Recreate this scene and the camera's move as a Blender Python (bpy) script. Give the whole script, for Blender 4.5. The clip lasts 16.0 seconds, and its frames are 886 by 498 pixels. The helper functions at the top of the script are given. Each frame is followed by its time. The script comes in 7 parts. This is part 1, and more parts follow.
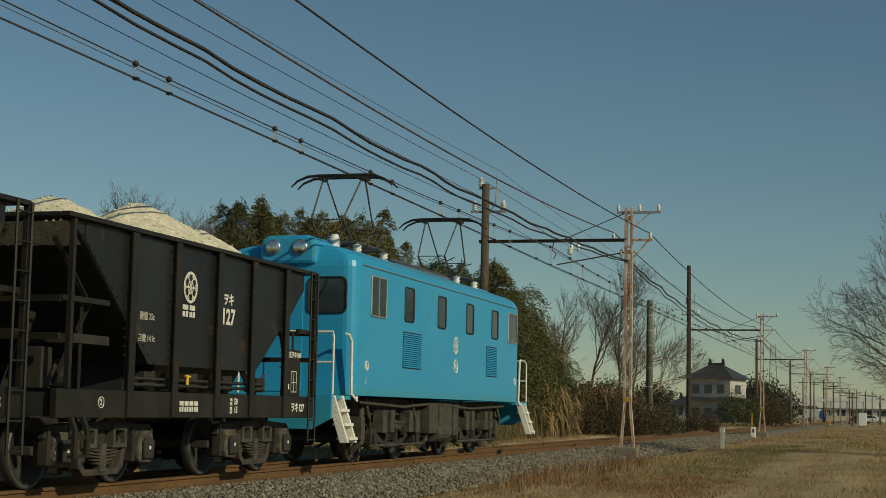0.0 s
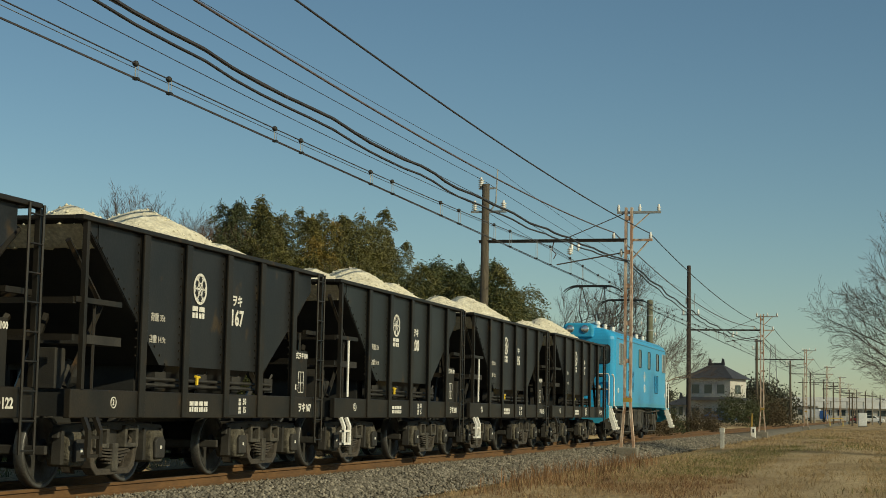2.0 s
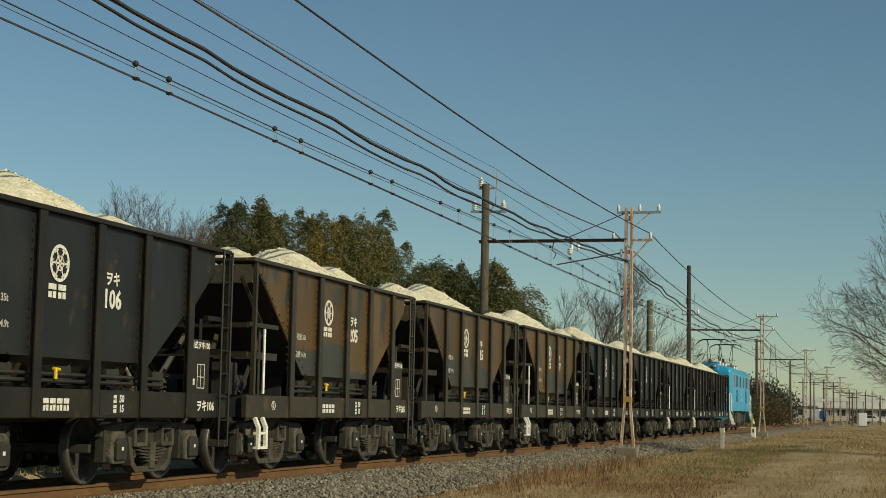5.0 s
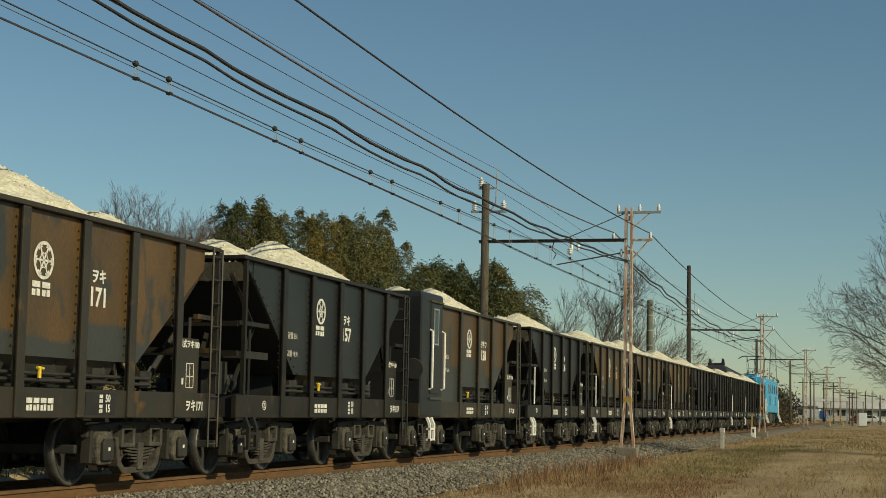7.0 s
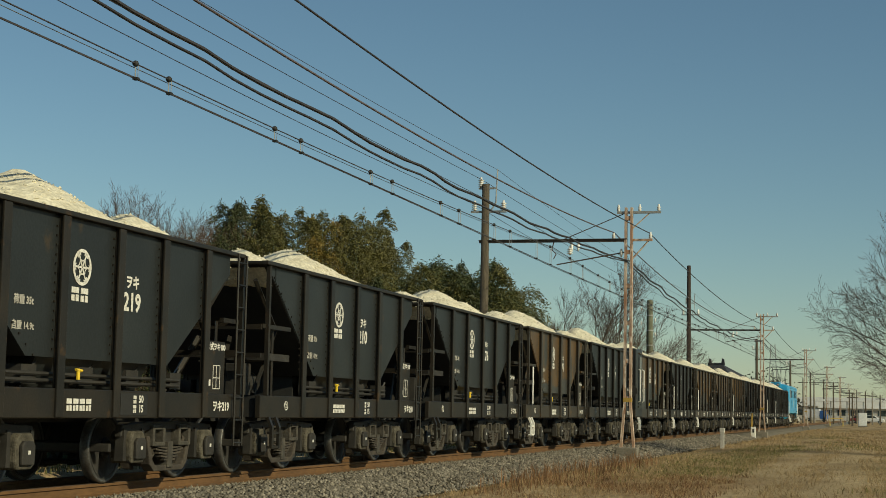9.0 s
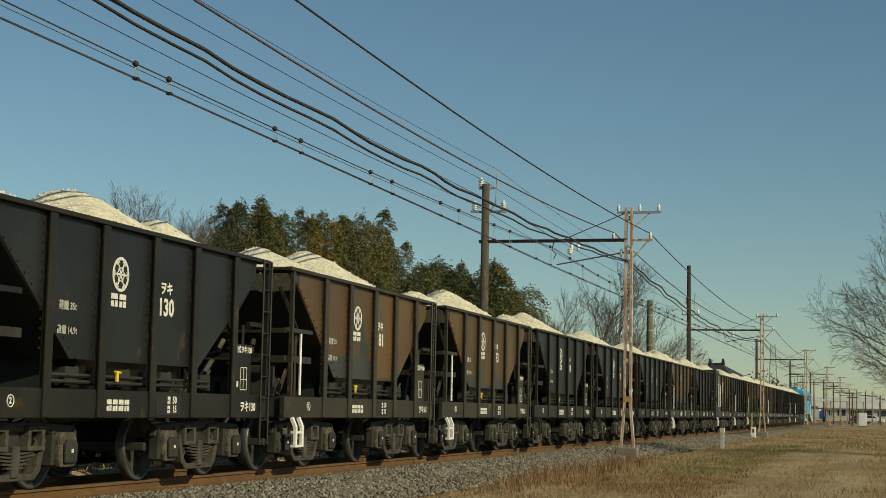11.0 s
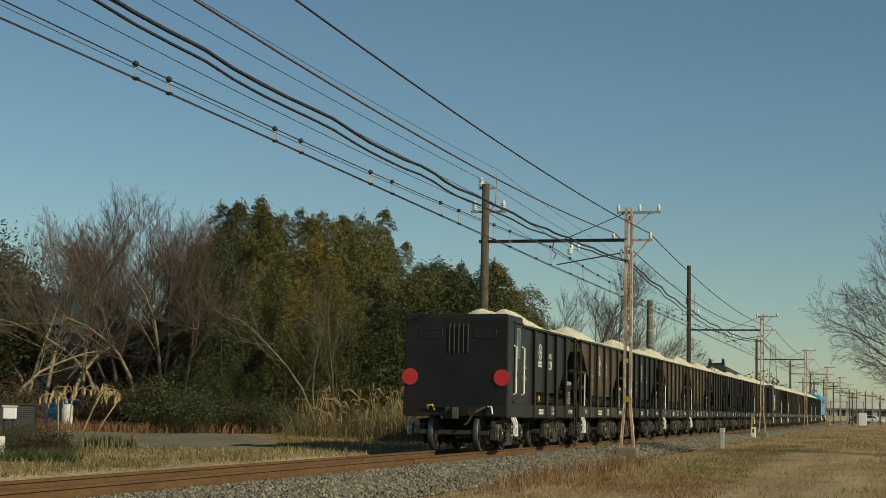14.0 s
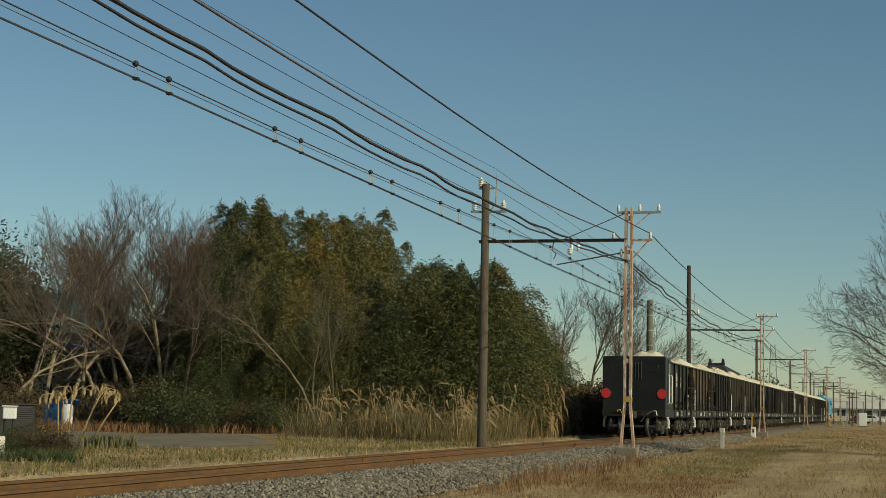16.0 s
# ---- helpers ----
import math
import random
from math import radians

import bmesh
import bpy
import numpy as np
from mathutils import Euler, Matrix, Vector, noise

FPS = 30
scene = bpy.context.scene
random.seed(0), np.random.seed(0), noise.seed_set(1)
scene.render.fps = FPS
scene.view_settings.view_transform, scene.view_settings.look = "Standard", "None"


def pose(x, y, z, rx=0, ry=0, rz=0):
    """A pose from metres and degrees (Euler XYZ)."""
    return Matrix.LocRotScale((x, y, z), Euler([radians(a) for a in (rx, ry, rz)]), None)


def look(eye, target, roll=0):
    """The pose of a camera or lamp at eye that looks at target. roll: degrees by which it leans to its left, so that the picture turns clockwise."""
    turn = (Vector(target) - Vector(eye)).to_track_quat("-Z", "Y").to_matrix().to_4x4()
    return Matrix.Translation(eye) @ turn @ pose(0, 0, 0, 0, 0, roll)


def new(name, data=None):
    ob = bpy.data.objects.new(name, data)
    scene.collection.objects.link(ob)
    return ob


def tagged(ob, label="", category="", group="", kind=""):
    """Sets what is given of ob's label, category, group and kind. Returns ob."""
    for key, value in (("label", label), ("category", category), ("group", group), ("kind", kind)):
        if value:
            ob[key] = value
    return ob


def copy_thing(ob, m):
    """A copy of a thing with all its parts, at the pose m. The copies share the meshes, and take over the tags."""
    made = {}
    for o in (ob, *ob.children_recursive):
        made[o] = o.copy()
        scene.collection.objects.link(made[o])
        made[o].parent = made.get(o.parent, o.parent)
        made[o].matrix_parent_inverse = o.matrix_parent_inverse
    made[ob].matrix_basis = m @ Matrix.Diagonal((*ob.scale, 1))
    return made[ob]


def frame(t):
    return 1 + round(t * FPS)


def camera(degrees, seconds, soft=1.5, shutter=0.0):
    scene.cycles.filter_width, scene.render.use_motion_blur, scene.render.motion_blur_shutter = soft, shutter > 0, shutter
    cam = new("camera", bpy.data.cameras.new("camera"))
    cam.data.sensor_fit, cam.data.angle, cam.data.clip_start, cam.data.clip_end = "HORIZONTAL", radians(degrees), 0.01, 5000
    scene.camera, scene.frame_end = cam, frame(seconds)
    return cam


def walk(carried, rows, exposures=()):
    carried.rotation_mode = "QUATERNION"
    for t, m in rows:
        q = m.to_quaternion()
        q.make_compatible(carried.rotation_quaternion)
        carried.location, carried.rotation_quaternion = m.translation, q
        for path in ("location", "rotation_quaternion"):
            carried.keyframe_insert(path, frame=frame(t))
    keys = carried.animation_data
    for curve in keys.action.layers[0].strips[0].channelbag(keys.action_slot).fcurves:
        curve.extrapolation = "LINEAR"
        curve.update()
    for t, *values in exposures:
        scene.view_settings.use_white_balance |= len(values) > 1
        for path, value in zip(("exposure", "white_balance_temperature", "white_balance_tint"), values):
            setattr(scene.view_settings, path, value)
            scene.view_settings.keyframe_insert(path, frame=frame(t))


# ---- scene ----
cam = camera(31.77, 16.0, soft=0.7)
EYE = (0.0, 0.0, 0.966)
HEAD = look(EYE, (-0.2754, 0.9559, 0.966 + 0.1019), 1.117)
walk(cam, [(0.0, HEAD), (16.0, HEAD)],
     [(0.0, -0.42, 6450, -7), (0.5, -0.30, 6450, -7), (1.0, -0.12, 6450, -7), (1.6, 0.0, 6450, -7), (16.0, 0.0, 6450, -7)])

# ---- light ----
SUN_AZ = radians(-24)      # from +x towards +y
SUN_EL = radians(28)
world = bpy.data.worlds.new("sky")
scene.world = world
world.use_nodes = True
wn = world.node_tree.nodes
wl = world.node_tree.links
sky = wn.new("ShaderNodeTexSky")
sky.sky_type = "NISHITA"
sky.sun_disc = False
sky.sun_elevation = SUN_EL
sky.sun_rotation = radians(90) - SUN_AZ
sky.air_density = 1.0
sky.dust_density = 0.2
sky.ozone_density = 2.4
wl.new(sky.outputs[0], wn["Background"].inputs[0])
wn["Background"].inputs[1].default_value = 0.069
sun = new("sun", bpy.data.lights.new("sun", "SUN"))
sun.data.energy = 4.1
sun.data.angle = radians(0.5)
sun.data.color = (1.0, 0.83, 0.61)
SUN_TO = Vector((math.cos(SUN_EL) * math.cos(SUN_AZ), math.cos(SUN_EL) * math.sin(SUN_AZ), math.sin(SUN_EL)))
sun.matrix_world = look(SUN_TO * 300, (0, 0, 0))


# ---- mesh helpers ----
class Geo:
    """Collects vertices and faces of one part."""

    def __init__(self):
        self.v = []
        self.f = []

    def add(self, verts, faces):
        n = len(self.v)
        self.v.extend(verts)
        self.f.extend([tuple(i + n for i in q) for q in faces])
        return self

    def box(self, x0, x1, y0, y1, z0, z1):
        v = [(x, y, z) for z in (z0, z1) for y in (y0, y1) for x in (x0, x1)]
        return self.add(v, [(0, 2, 3, 1), (4, 5, 7, 6), (0, 1, 5, 4), (2, 6, 7, 3), (0, 4, 6, 2), (1, 3, 7, 5)])

    def prism(self, poly, a0, a1, axis="x"):
        """Extrudes a polygon of pairs along an axis."""
        n = len(poly)
        put = {"x": lambda a, p: (a, p[0], p[1]), "y": lambda a, p: (p[0], a, p[1]), "z": lambda a, p: (p[0], p[1], a)}[axis]
        v = [put(a0, q) for q in poly] + [put(a1, q) for q in poly]
        f = [tuple(range(n)), tuple(range(2 * n - 1, n - 1, -1))]
        f += [(i, i + n, (i + 1) % n + n, (i + 1) % n) for i in range(n)]
        return self.add(v, f)

    def tube(self, pts, radii, sides=6, caps=True):
        """A round bar along points."""
        pts = [Vector(q) for q in pts]
        if not isinstance(radii, (list, tuple)):
            radii = [radii] * len(pts)
        v, f = [], []
        up = None
        for i, q in enumerate(pts):
            d = (pts[min(i + 1, len(pts) - 1)] - pts[max(i - 1, 0)])
            d = d.normalized() if d.length > 1e-9 else Vector((0, 0, 1))
            if up is None:
                up = d.orthogonal().normalized()
            a = up - d * up.dot(d)
            a = a.normalized() if a.length > 1e-6 else d.orthogonal().normalized()
            up = a
            b = d.cross(a)
            for k in range(sides):
                w = 2 * math.pi * k / sides
                v.append(tuple(q + (a * math.cos(w) + b * math.sin(w)) * radii[i]))
        for i in range(len(pts) - 1):
            for k in range(sides):
                k2 = (k + 1) % sides
                f.append((i * sides + k, i * sides + k2, (i + 1) * sides + k2, (i + 1) * sides + k))
        if caps:
            f.append(tuple(range(sides - 1, -1, -1)))
            m = (len(pts) - 1) * sides
            f.append(tuple(range(m, m + sides)))
        return self.add(v, f)

    def lathe(self, profile, centre=(0, 0, 0), axis="z", sides=16):
        """Turns pairs (radius, along) round an axis."""
        cx, cy, cz = centre
        v, f = [], []
        for r, a in profile:
            for k in range(sides):
                w = 2 * math.pi * k / sides
                p, q = r * math.cos(w), r * math.sin(w)
                v.append({"z": (cx + p, cy + q, cz + a), "x": (cx + a, cy + p, cz + q), "y": (cx + q, cy + a, cz + p)}[axis])
        m = len(profile)
        for i in range(m - 1):
            for k in range(sides):
                k2 = (k + 1) % sides
                f.append((i * sides + k, i * sides + k2, (i + 1) * sides + k2, (i + 1) * sides + k))
        f.append(tuple(range(sides - 1, -1, -1)))
        f.append(tuple(range((m - 1) * sides, m * sides)))
        return self.add(v, f)

    def mesh(self, name, material, smooth=False):
        me = bpy.data.meshes.new(name)
        me.from_pydata(self.v, [], self.f)
        if material:
            me.materials.append(material)
        me.validate()
        if len(me.polygons) > 5000:
            return me
        bm = bmesh.new()
        bm.from_mesh(me)
        if len(bm.faces) < 20000:
            bmesh.ops.recalc_face_normals(bm, faces=bm.faces)
        for q in bm.faces:
            q.smooth = smooth
        bm.to_mesh(me)
        bm.free()
        return me


def part(name, geo, material, parent=None, label="", smooth=False, bevel=0.0, at=(0, 0, 0)):
    """Links one mesh, from a Geo or a ready mesh, under a thing."""
    me = geo.mesh(name, material, smooth) if isinstance(geo, Geo) else geo
    ob = new(name, me)
    ob.parent = parent
    ob.location = at
    if bevel:
        m = ob.modifiers.new("bevel", "BEVEL")
        m.width, m.segments, m.limit_method, m.angle_limit = bevel, 2, "ANGLE", radians(40)
    if label:
        tagged(ob, label)
    return ob


def thing(name, label, category, group="", at=(0, 0, 0), rz=0.0):
    ob = new(name)
    ob.location = at
    ob.rotation_euler = (0, 0, rz)
    ob.empty_display_size = 0.3
    return tagged(ob, label, category, group)


# ---- materials ----
def mat(name, c1, c2=None, scale=3.0, rough=0.6, metal=0.0, bump=0.0, fine=40.0, c3=None, c3_at=0.6, spec=0.5, rand=0.0, stretch=(1, 1, 1), island=0.0, trans=0.0, low=None):
    """A surface with broad and fine variation; c3 comes in as ragged patches."""
    m = bpy.data.materials.new(name)
    m.use_nodes = True
    nt = m.node_tree
    b = nt.nodes["Principled BSDF"]
    b.inputs["Roughness"].default_value = rough
    b.inputs["Metallic"].default_value = metal
    b.inputs["Specular IOR Level"].default_value = spec
    tc = nt.nodes.new("ShaderNodeTexCoord")
    mp = nt.nodes.new("ShaderNodeMapping")
    mp.inputs["Scale"].default_value = stretch
    nt.links.new(tc.outputs["Object"], mp.inputs[0])
    vec = mp.outputs[0]
    oi = nt.nodes.new("ShaderNodeObjectInfo")
    add = nt.nodes.new("ShaderNodeVectorMath")
    add.operation = "MULTIPLY_ADD"
    add.inputs[1].default_value = (1, 1, 1)
    sc = nt.nodes.new("ShaderNodeVectorMath")
    sc.operation = "SCALE"
    sc.inputs[0].default_value = (17, 31, 23)
    nt.links.new(oi.outputs["Random"], sc.inputs["Scale"])
    nt.links.new(vec, add.inputs[0])
    nt.links.new(sc.outputs[0], add.inputs[2])
    vec = add.outputs[0]

    def noise_tex(s, detail):
        n = nt.nodes.new("ShaderNodeTexNoise")
        n.inputs["Scale"].default_value = s
        n.inputs["Detail"].default_value = detail
        nt.links.new(vec, n.inputs["Vector"])
        return n.outputs["Fac"]

    def ramp(fac, lo, hi):
        r = nt.nodes.new("ShaderNodeMapRange")
        r.inputs[1].default_value, r.inputs[2].default_value = lo, hi
        nt.links.new(fac, r.inputs[0])
        return r.outputs[0]

    def mix(fac, a, b2):
        x = nt.nodes.new("ShaderNodeMix")
        x.data_type = "RGBA"
        for i, q in ((6, a), (7, b2)):
            if isinstance(q, tuple):
                x.inputs[i].default_value = (*q, 1)
            else:
                nt.links.new(q, x.inputs[i])
        if isinstance(fac, float):
            x.inputs[0].default_value = fac
        else:
            nt.links.new(fac, x.inputs[0])
        return x.outputs[2]

    c2 = c2 or tuple(q * 0.75 for q in c1)
    broad = noise_tex(scale, 4)
    grain = noise_tex(fine, 3)
    col = mix(ramp(broad, 0.35, 0.65), c1, c2)
    if rand:
        dark = mix(1.0, tuple(q * 0.5 for q in c1), tuple(q * 0.5 for q in c1))
        rr = nt.nodes.new("ShaderNodeMath")
        rr.operation = "MULTIPLY"
        rr.inputs[1].default_value = rand
        nt.links.new(oi.outputs["Random"], rr.inputs[0])
        col = mix(rr.outputs[0], col, dark)
    if island:
        gi = nt.nodes.new("ShaderNodeNewGeometry")
        rr = nt.nodes.new("ShaderNodeMath")
        rr.operation = "MULTIPLY"
        rr.inputs[1].default_value = island
        nt.links.new(gi.outputs["Random Per Island"], rr.inputs[0])
        col = mix(rr.outputs[0], col, tuple(q * 0.35 for q in c2))
    if c3:
        col = mix(ramp(noise_tex(scale * 1.7 + 0.31, 5), c3_at, c3_at + 0.08), col, c3)
    if low:
        # repainted lower band with a ragged edge at a height of its own on each sheet
        sep = nt.nodes.new("ShaderNodeSeparateXYZ")
        nt.links.new(tc.outputs["Object"], sep.inputs[0])
        edge = nt.nodes.new("ShaderNodeMath")
        edge.operation = "MULTIPLY_ADD"
        edge.inputs[1].default_value = 0.55
        edge.inputs[2].default_value = low[1] - 0.40
        nt.links.new(oi.outputs["Random"], edge.inputs[0])
        gap = nt.nodes.new("ShaderNodeMath")
        gap.operation = "SUBTRACT"
        nt.links.new(edge.outputs[0], gap.inputs[0])
        nt.links.new(sep.outputs[2], gap.inputs[1])
        wob = nt.nodes.new("ShaderNodeMath")
        wob.operation = "MULTIPLY_ADD"
        wob.inputs[1].default_value = 0.25
        nt.links.new(broad, wob.inputs[0])
        nt.links.new(gap.outputs[0], wob.inputs[2])
        col = mix(ramp(wob.outputs[0], 0.10, 0.15), col, low[0])
    fin = nt.nodes.new("ShaderNodeMapRange")
    fin.inputs[1].default_value, fin.inputs[2].default_value = 0.3, 0.7
    fin.inputs[3].default_value, fin.inputs[4].default_value = 0.78, 1.18
    nt.links.new(grain, fin.inputs[0])
    mul = nt.nodes.new("ShaderNodeVectorMath")
    mul.operation = "SCALE"
    nt.links.new(col, mul.inputs[0])
    nt.links.new(fin.outputs[0], mul.inputs["Scale"])
    nt.links.new(mul.outputs[0], b.inputs["Base Color"])
    if trans:
        b.inputs["Transmission Weight"].default_value = 0.0
        tr = nt.nodes.new("ShaderNodeBsdfTranslucent")
        nt.links.new(mul.outputs[0], tr.inputs[0])
        ms = nt.nodes.new("ShaderNodeMixShader")
        ms.inputs[0].default_value = trans
        nt.links.new(b.outputs[0], ms.inputs[1])
        nt.links.new(tr.outputs[0], ms.inputs[2])
        nt.links.new(ms.outputs[0], nt.nodes["Material Output"].inputs[0])
    if bump:
        bp = nt.nodes.new("ShaderNodeBump")
        bp.inputs["Strength"].default_value = bump
        bp.inputs["Distance"].default_value = 0.02
        nt.links.new(grain, bp.inputs["Height"])
        nt.links.new(bp.outputs[0], b.inputs["Normal"])
    return m


LOCO_BLUE = mat("loco_blue_paint", (0.036, 0.29, 0.54), (0.046, 0.31, 0.54), 0.8, 0.35, fine=90, c3=(0.050, 0.29, 0.44), c3_at=0.62, low=((0.046, 0.285, 0.44), 1.35))
LOCO_ROOF = mat("roof_grey_paint", (0.10, 0.12, 0.13), (0.07, 0.08, 0.09), 2, 0.7, bump=0.1)
LOCO_TRIM = mat("roof_blue_dusty_paint", (0.10, 0.26, 0.36), (0.12, 0.22, 0.28), 3, 0.6)
WHITE = mat("white_paint", (0.78, 0.76, 0.70), (0.70, 0.67, 0.60), 6, 0.5)
LETTER = mat("white_lettering", (0.70, 0.68, 0.62), (0.60, 0.57, 0.50), 9, 0.6)
LETTER_DIM = mat("faded_white_lettering", (0.42, 0.40, 0.35), (0.30, 0.28, 0.24), 9, 0.7)
YELLOW = mat("yellow_paint", (0.75, 0.52, 0.03), (0.6, 0.42, 0.03), 8, 0.5)
RED = mat("red_reflector_paint", (0.50, 0.025, 0.03), (0.42, 0.02, 0.03), 6, 0.4)
PAINT_BLACK = mat("worn_black_paint", (0.015, 0.016, 0.017), (0.023, 0.023, 0.023), 1.4, 0.42, fine=30, bump=0.05, rand=0.5, c3=(0.045, 0.032, 0.018), c3_at=0.64, spec=0.28)
PAINT_GREY = mat("dark_grey_green_paint", (0.027, 0.030, 0.030), (0.019, 0.021, 0.021), 1.2, 0.42, fine=30, bump=0.05, rand=0.55, c3=(0.05, 0.037, 0.022), c3_at=0.68, spec=0.28)
PAINT_BROWN = mat("rust_stained_brown_paint", (0.125, 0.068, 0.020), (0.070, 0.046, 0.021), 0.9, 0.42, fine=30, bump=0.05, rand=0.6, c3=(0.034, 0.034, 0.029), c3_at=0.56, stretch=(1, 1.3, 0.6), low=((0.040, 0.041, 0.037), 1.82))
FRAME_BROWN = mat("brown_grimy_frame_paint", (0.040, 0.031, 0.019), (0.026, 0.022, 0.016), 2.0, 0.45, fine=40, bump=0.06, rand=0.4, c3=(0.075, 0.043, 0.016), c3_at=0.60)
BOX_DUST = mat("dust_caked_axle_box", (0.13, 0.117, 0.090), (0.055, 0.050, 0.039), 9, 0.95, fine=45, bump=0.7, spec=0.1, rand=0.45, c3=(0.045, 0.04, 0.033), c3_at=0.60)
SPRING_DUST = mat("rusty_dusty_spring_steel", (0.068, 0.055, 0.040), (0.034, 0.028, 0.022), 8, 0.9, fine=40, bump=0.4, rand=0.3)
FRAME = mat("black_frame_paint", (0.015, 0.014, 0.012), (0.026, 0.021, 0.015), 2.0, 0.45, fine=40, bump=0.06, rand=0.3, c3=(0.050, 0.030, 0.014), c3_at=0.64, spec=0.28)
IRON = mat("dusty_black_iron", (0.017, 0.0155, 0.013), (0.034, 0.030, 0.024), 4, 0.7, fine=60, bump=0.2)
IRON_DUST = mat("pale_dusty_iron", (0.072, 0.064, 0.049), (0.034, 0.030, 0.024), 7, 0.85, fine=35, bump=0.4)
# iron tone with shade put into it for undersides; also plain black parts
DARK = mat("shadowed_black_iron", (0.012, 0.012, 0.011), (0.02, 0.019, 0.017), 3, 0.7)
WHEEL = mat("wheel_steel", (0.016, 0.015, 0.014), (0.028, 0.026, 0.022), 6, 0.6)
TREAD = mat("polished_wheel_tread", (0.16, 0.155, 0.145), (0.11, 0.105, 0.10), 8, 0.5, metal=0.7)
RAIL_RUST = mat("rusty_rail_side", (0.135, 0.068, 0.022), (0.098, 0.050, 0.018), 3, 0.85, fine=25, bump=0.15, stretch=(1, 0.2, 1))
RAIL_TOP = mat("rail_head", (0.105, 0.066, 0.038), (0.08, 0.052, 0.034), 5, 0.75, metal=0.3)
LIME = mat("crushed_limestone", (0.68, 0.63, 0.49), (0.56, 0.51, 0.38), 5, 0.95, fine=22, bump=0.8, spec=0.1)
GLASS = mat("dark_window_glass", (0.035, 0.05, 0.055), (0.025, 0.035, 0.04), 1, 0.08, spec=0.8)
GLASS_DULL = mat("dusty_dark_glass", (0.010, 0.012, 0.013), (0.014, 0.016, 0.017), 2, 0.35, spec=0.3)
PANTO = mat("sooty_steel_tube", (0.06, 0.055, 0.05), (0.10, 0.09, 0.08), 5, 0.6, metal=0.3)
BLACK_REAR = mat("chipped_black_rear_paint", (0.010, 0.011, 0.012), (0.016, 0.016, 0.016), 1.2, 0.45, fine=30, bump=0.05, c3=(0.07, 0.03, 0.02), c3_at=0.74, spec=0.3)
RUBBER = mat("black_rubber", (0.012, 0.012, 0.012), None, 5, 0.6)
BALLAST = mat("ballast_stone", (0.21, 0.185, 0.14), (0.13, 0.115, 0.088), 3, 0.95, fine=18, bump=0.8, spec=0.1)
STONE = mat("loose_ballast_stones", (0.36, 0.32, 0.25), (0.21, 0.185, 0.145), 2.5, 0.9, fine=30, bump=0.3, island=0.95, spec=0.2)
CONCRETE = mat("weathered_concrete", (0.21, 0.185, 0.145), (0.15, 0.135, 0.105), 3, 0.9, fine=30, bump=0.4)
CONCRETE_POLE = mat("mossy_concrete_pole", (0.15, 0.15, 0.10), (0.11, 0.115, 0.075), 4, 0.9, bump=0.3)
WOOD_POLE = mat("weathered_wood_pole", (0.105, 0.085, 0.058), (0.065, 0.052, 0.036), 5, 0.95, fine=30, bump=0.6, stretch=(6, 6, 0.5))
WOOD_DARK = mat("creosoted_wood_pole", (0.040, 0.027, 0.020), (0.028, 0.02, 0.015), 5, 0.9, fine=30, bump=0.5, stretch=(6, 6, 0.5))
RAIL_POST = mat("rusty_pale_painted_steel", (0.50, 0.40, 0.31), (0.30, 0.16, 0.09), 5, 0.7, fine=30, bump=0.2, stretch=(1, 1, 0.35), c3=(0.60, 0.52, 0.43), c3_at=0.55)
BEAM = mat("dark_steel_beam", (0.05, 0.04, 0.032), (0.09, 0.065, 0.05), 4, 0.7)
PORCELAIN = mat("white_porcelain", (0.75, 0.73, 0.68), (0.65, 0.63, 0.58), 6, 0.25)
GALV = mat("galvanised_steel", (0.36, 0.36, 0.34), (0.28, 0.28, 0.27), 6, 0.55, metal=0.4)
WIRE = mat("dark_wire", (0.025, 0.022, 0.022), (0.04, 0.035, 0.034), 4, 0.6)
FEEDER = mat("dull_brown_feeder_sheath", (0.11, 0.085, 0.085), (0.08, 0.062, 0.06), 4, 0.6)
WIRE_THIN = mat("weathered_copper_wire", (0.07, 0.055, 0.05), (0.05, 0.045, 0.042), 4, 0.55, metal=0.3)
BARK = mat("pale_brown_bark", (0.30, 0.24, 0.165), (0.19, 0.15, 0.10), 3, 0.95, fine=20, bump=0.4)
LIMB_PALE = mat("pale_dry_branches", (0.17, 0.135, 0.09), (0.11, 0.088, 0.06), 2, 0.95, fine=20, bump=0.3)
LIMB = mat("grey_brown_branches", (0.17, 0.13, 0.095), (0.11, 0.085, 0.06), 2, 0.95, fine=20, bump=0.3)
BARK_DARK = mat("dark_bark", (0.055, 0.045, 0.035), (0.04, 0.032, 0.026), 3, 0.95, fine=20, bump=0.4)
TWIG = mat("grey_brown_twigs", (0.098, 0.074, 0.060), (0.070, 0.052, 0.043), 1.2, 0.95)
BAMBOO_LEAF = mat("bamboo_leaves", (0.172, 0.150, 0.034), (0.100, 0.096, 0.023), 0.7, 0.6, island=0.5, trans=0.18)
BAMBOO_YELLOW = mat("yellowing_bamboo_leaves", (0.30, 0.205, 0.036), (0.19, 0.145, 0.03), 0.8, 0.6, island=0.5, trans=0.2)
CEDAR_LEAF = mat("dark_evergreen_leaves", (0.088, 0.095, 0.026), (0.050, 0.060, 0.019), 0.7, 0.65, island=0.6, trans=0.15)
BUSH_LEAF = mat("bush_leaves", (0.075, 0.090, 0.022), (0.05, 0.06, 0.018), 1.5, 0.6, island=0.7, trans=0.2)
REED = mat("dry_reed_blades", (0.34, 0.255, 0.12), (0.18, 0.15, 0.062), 0.9, 0.9, island=0.8, trans=0.2)
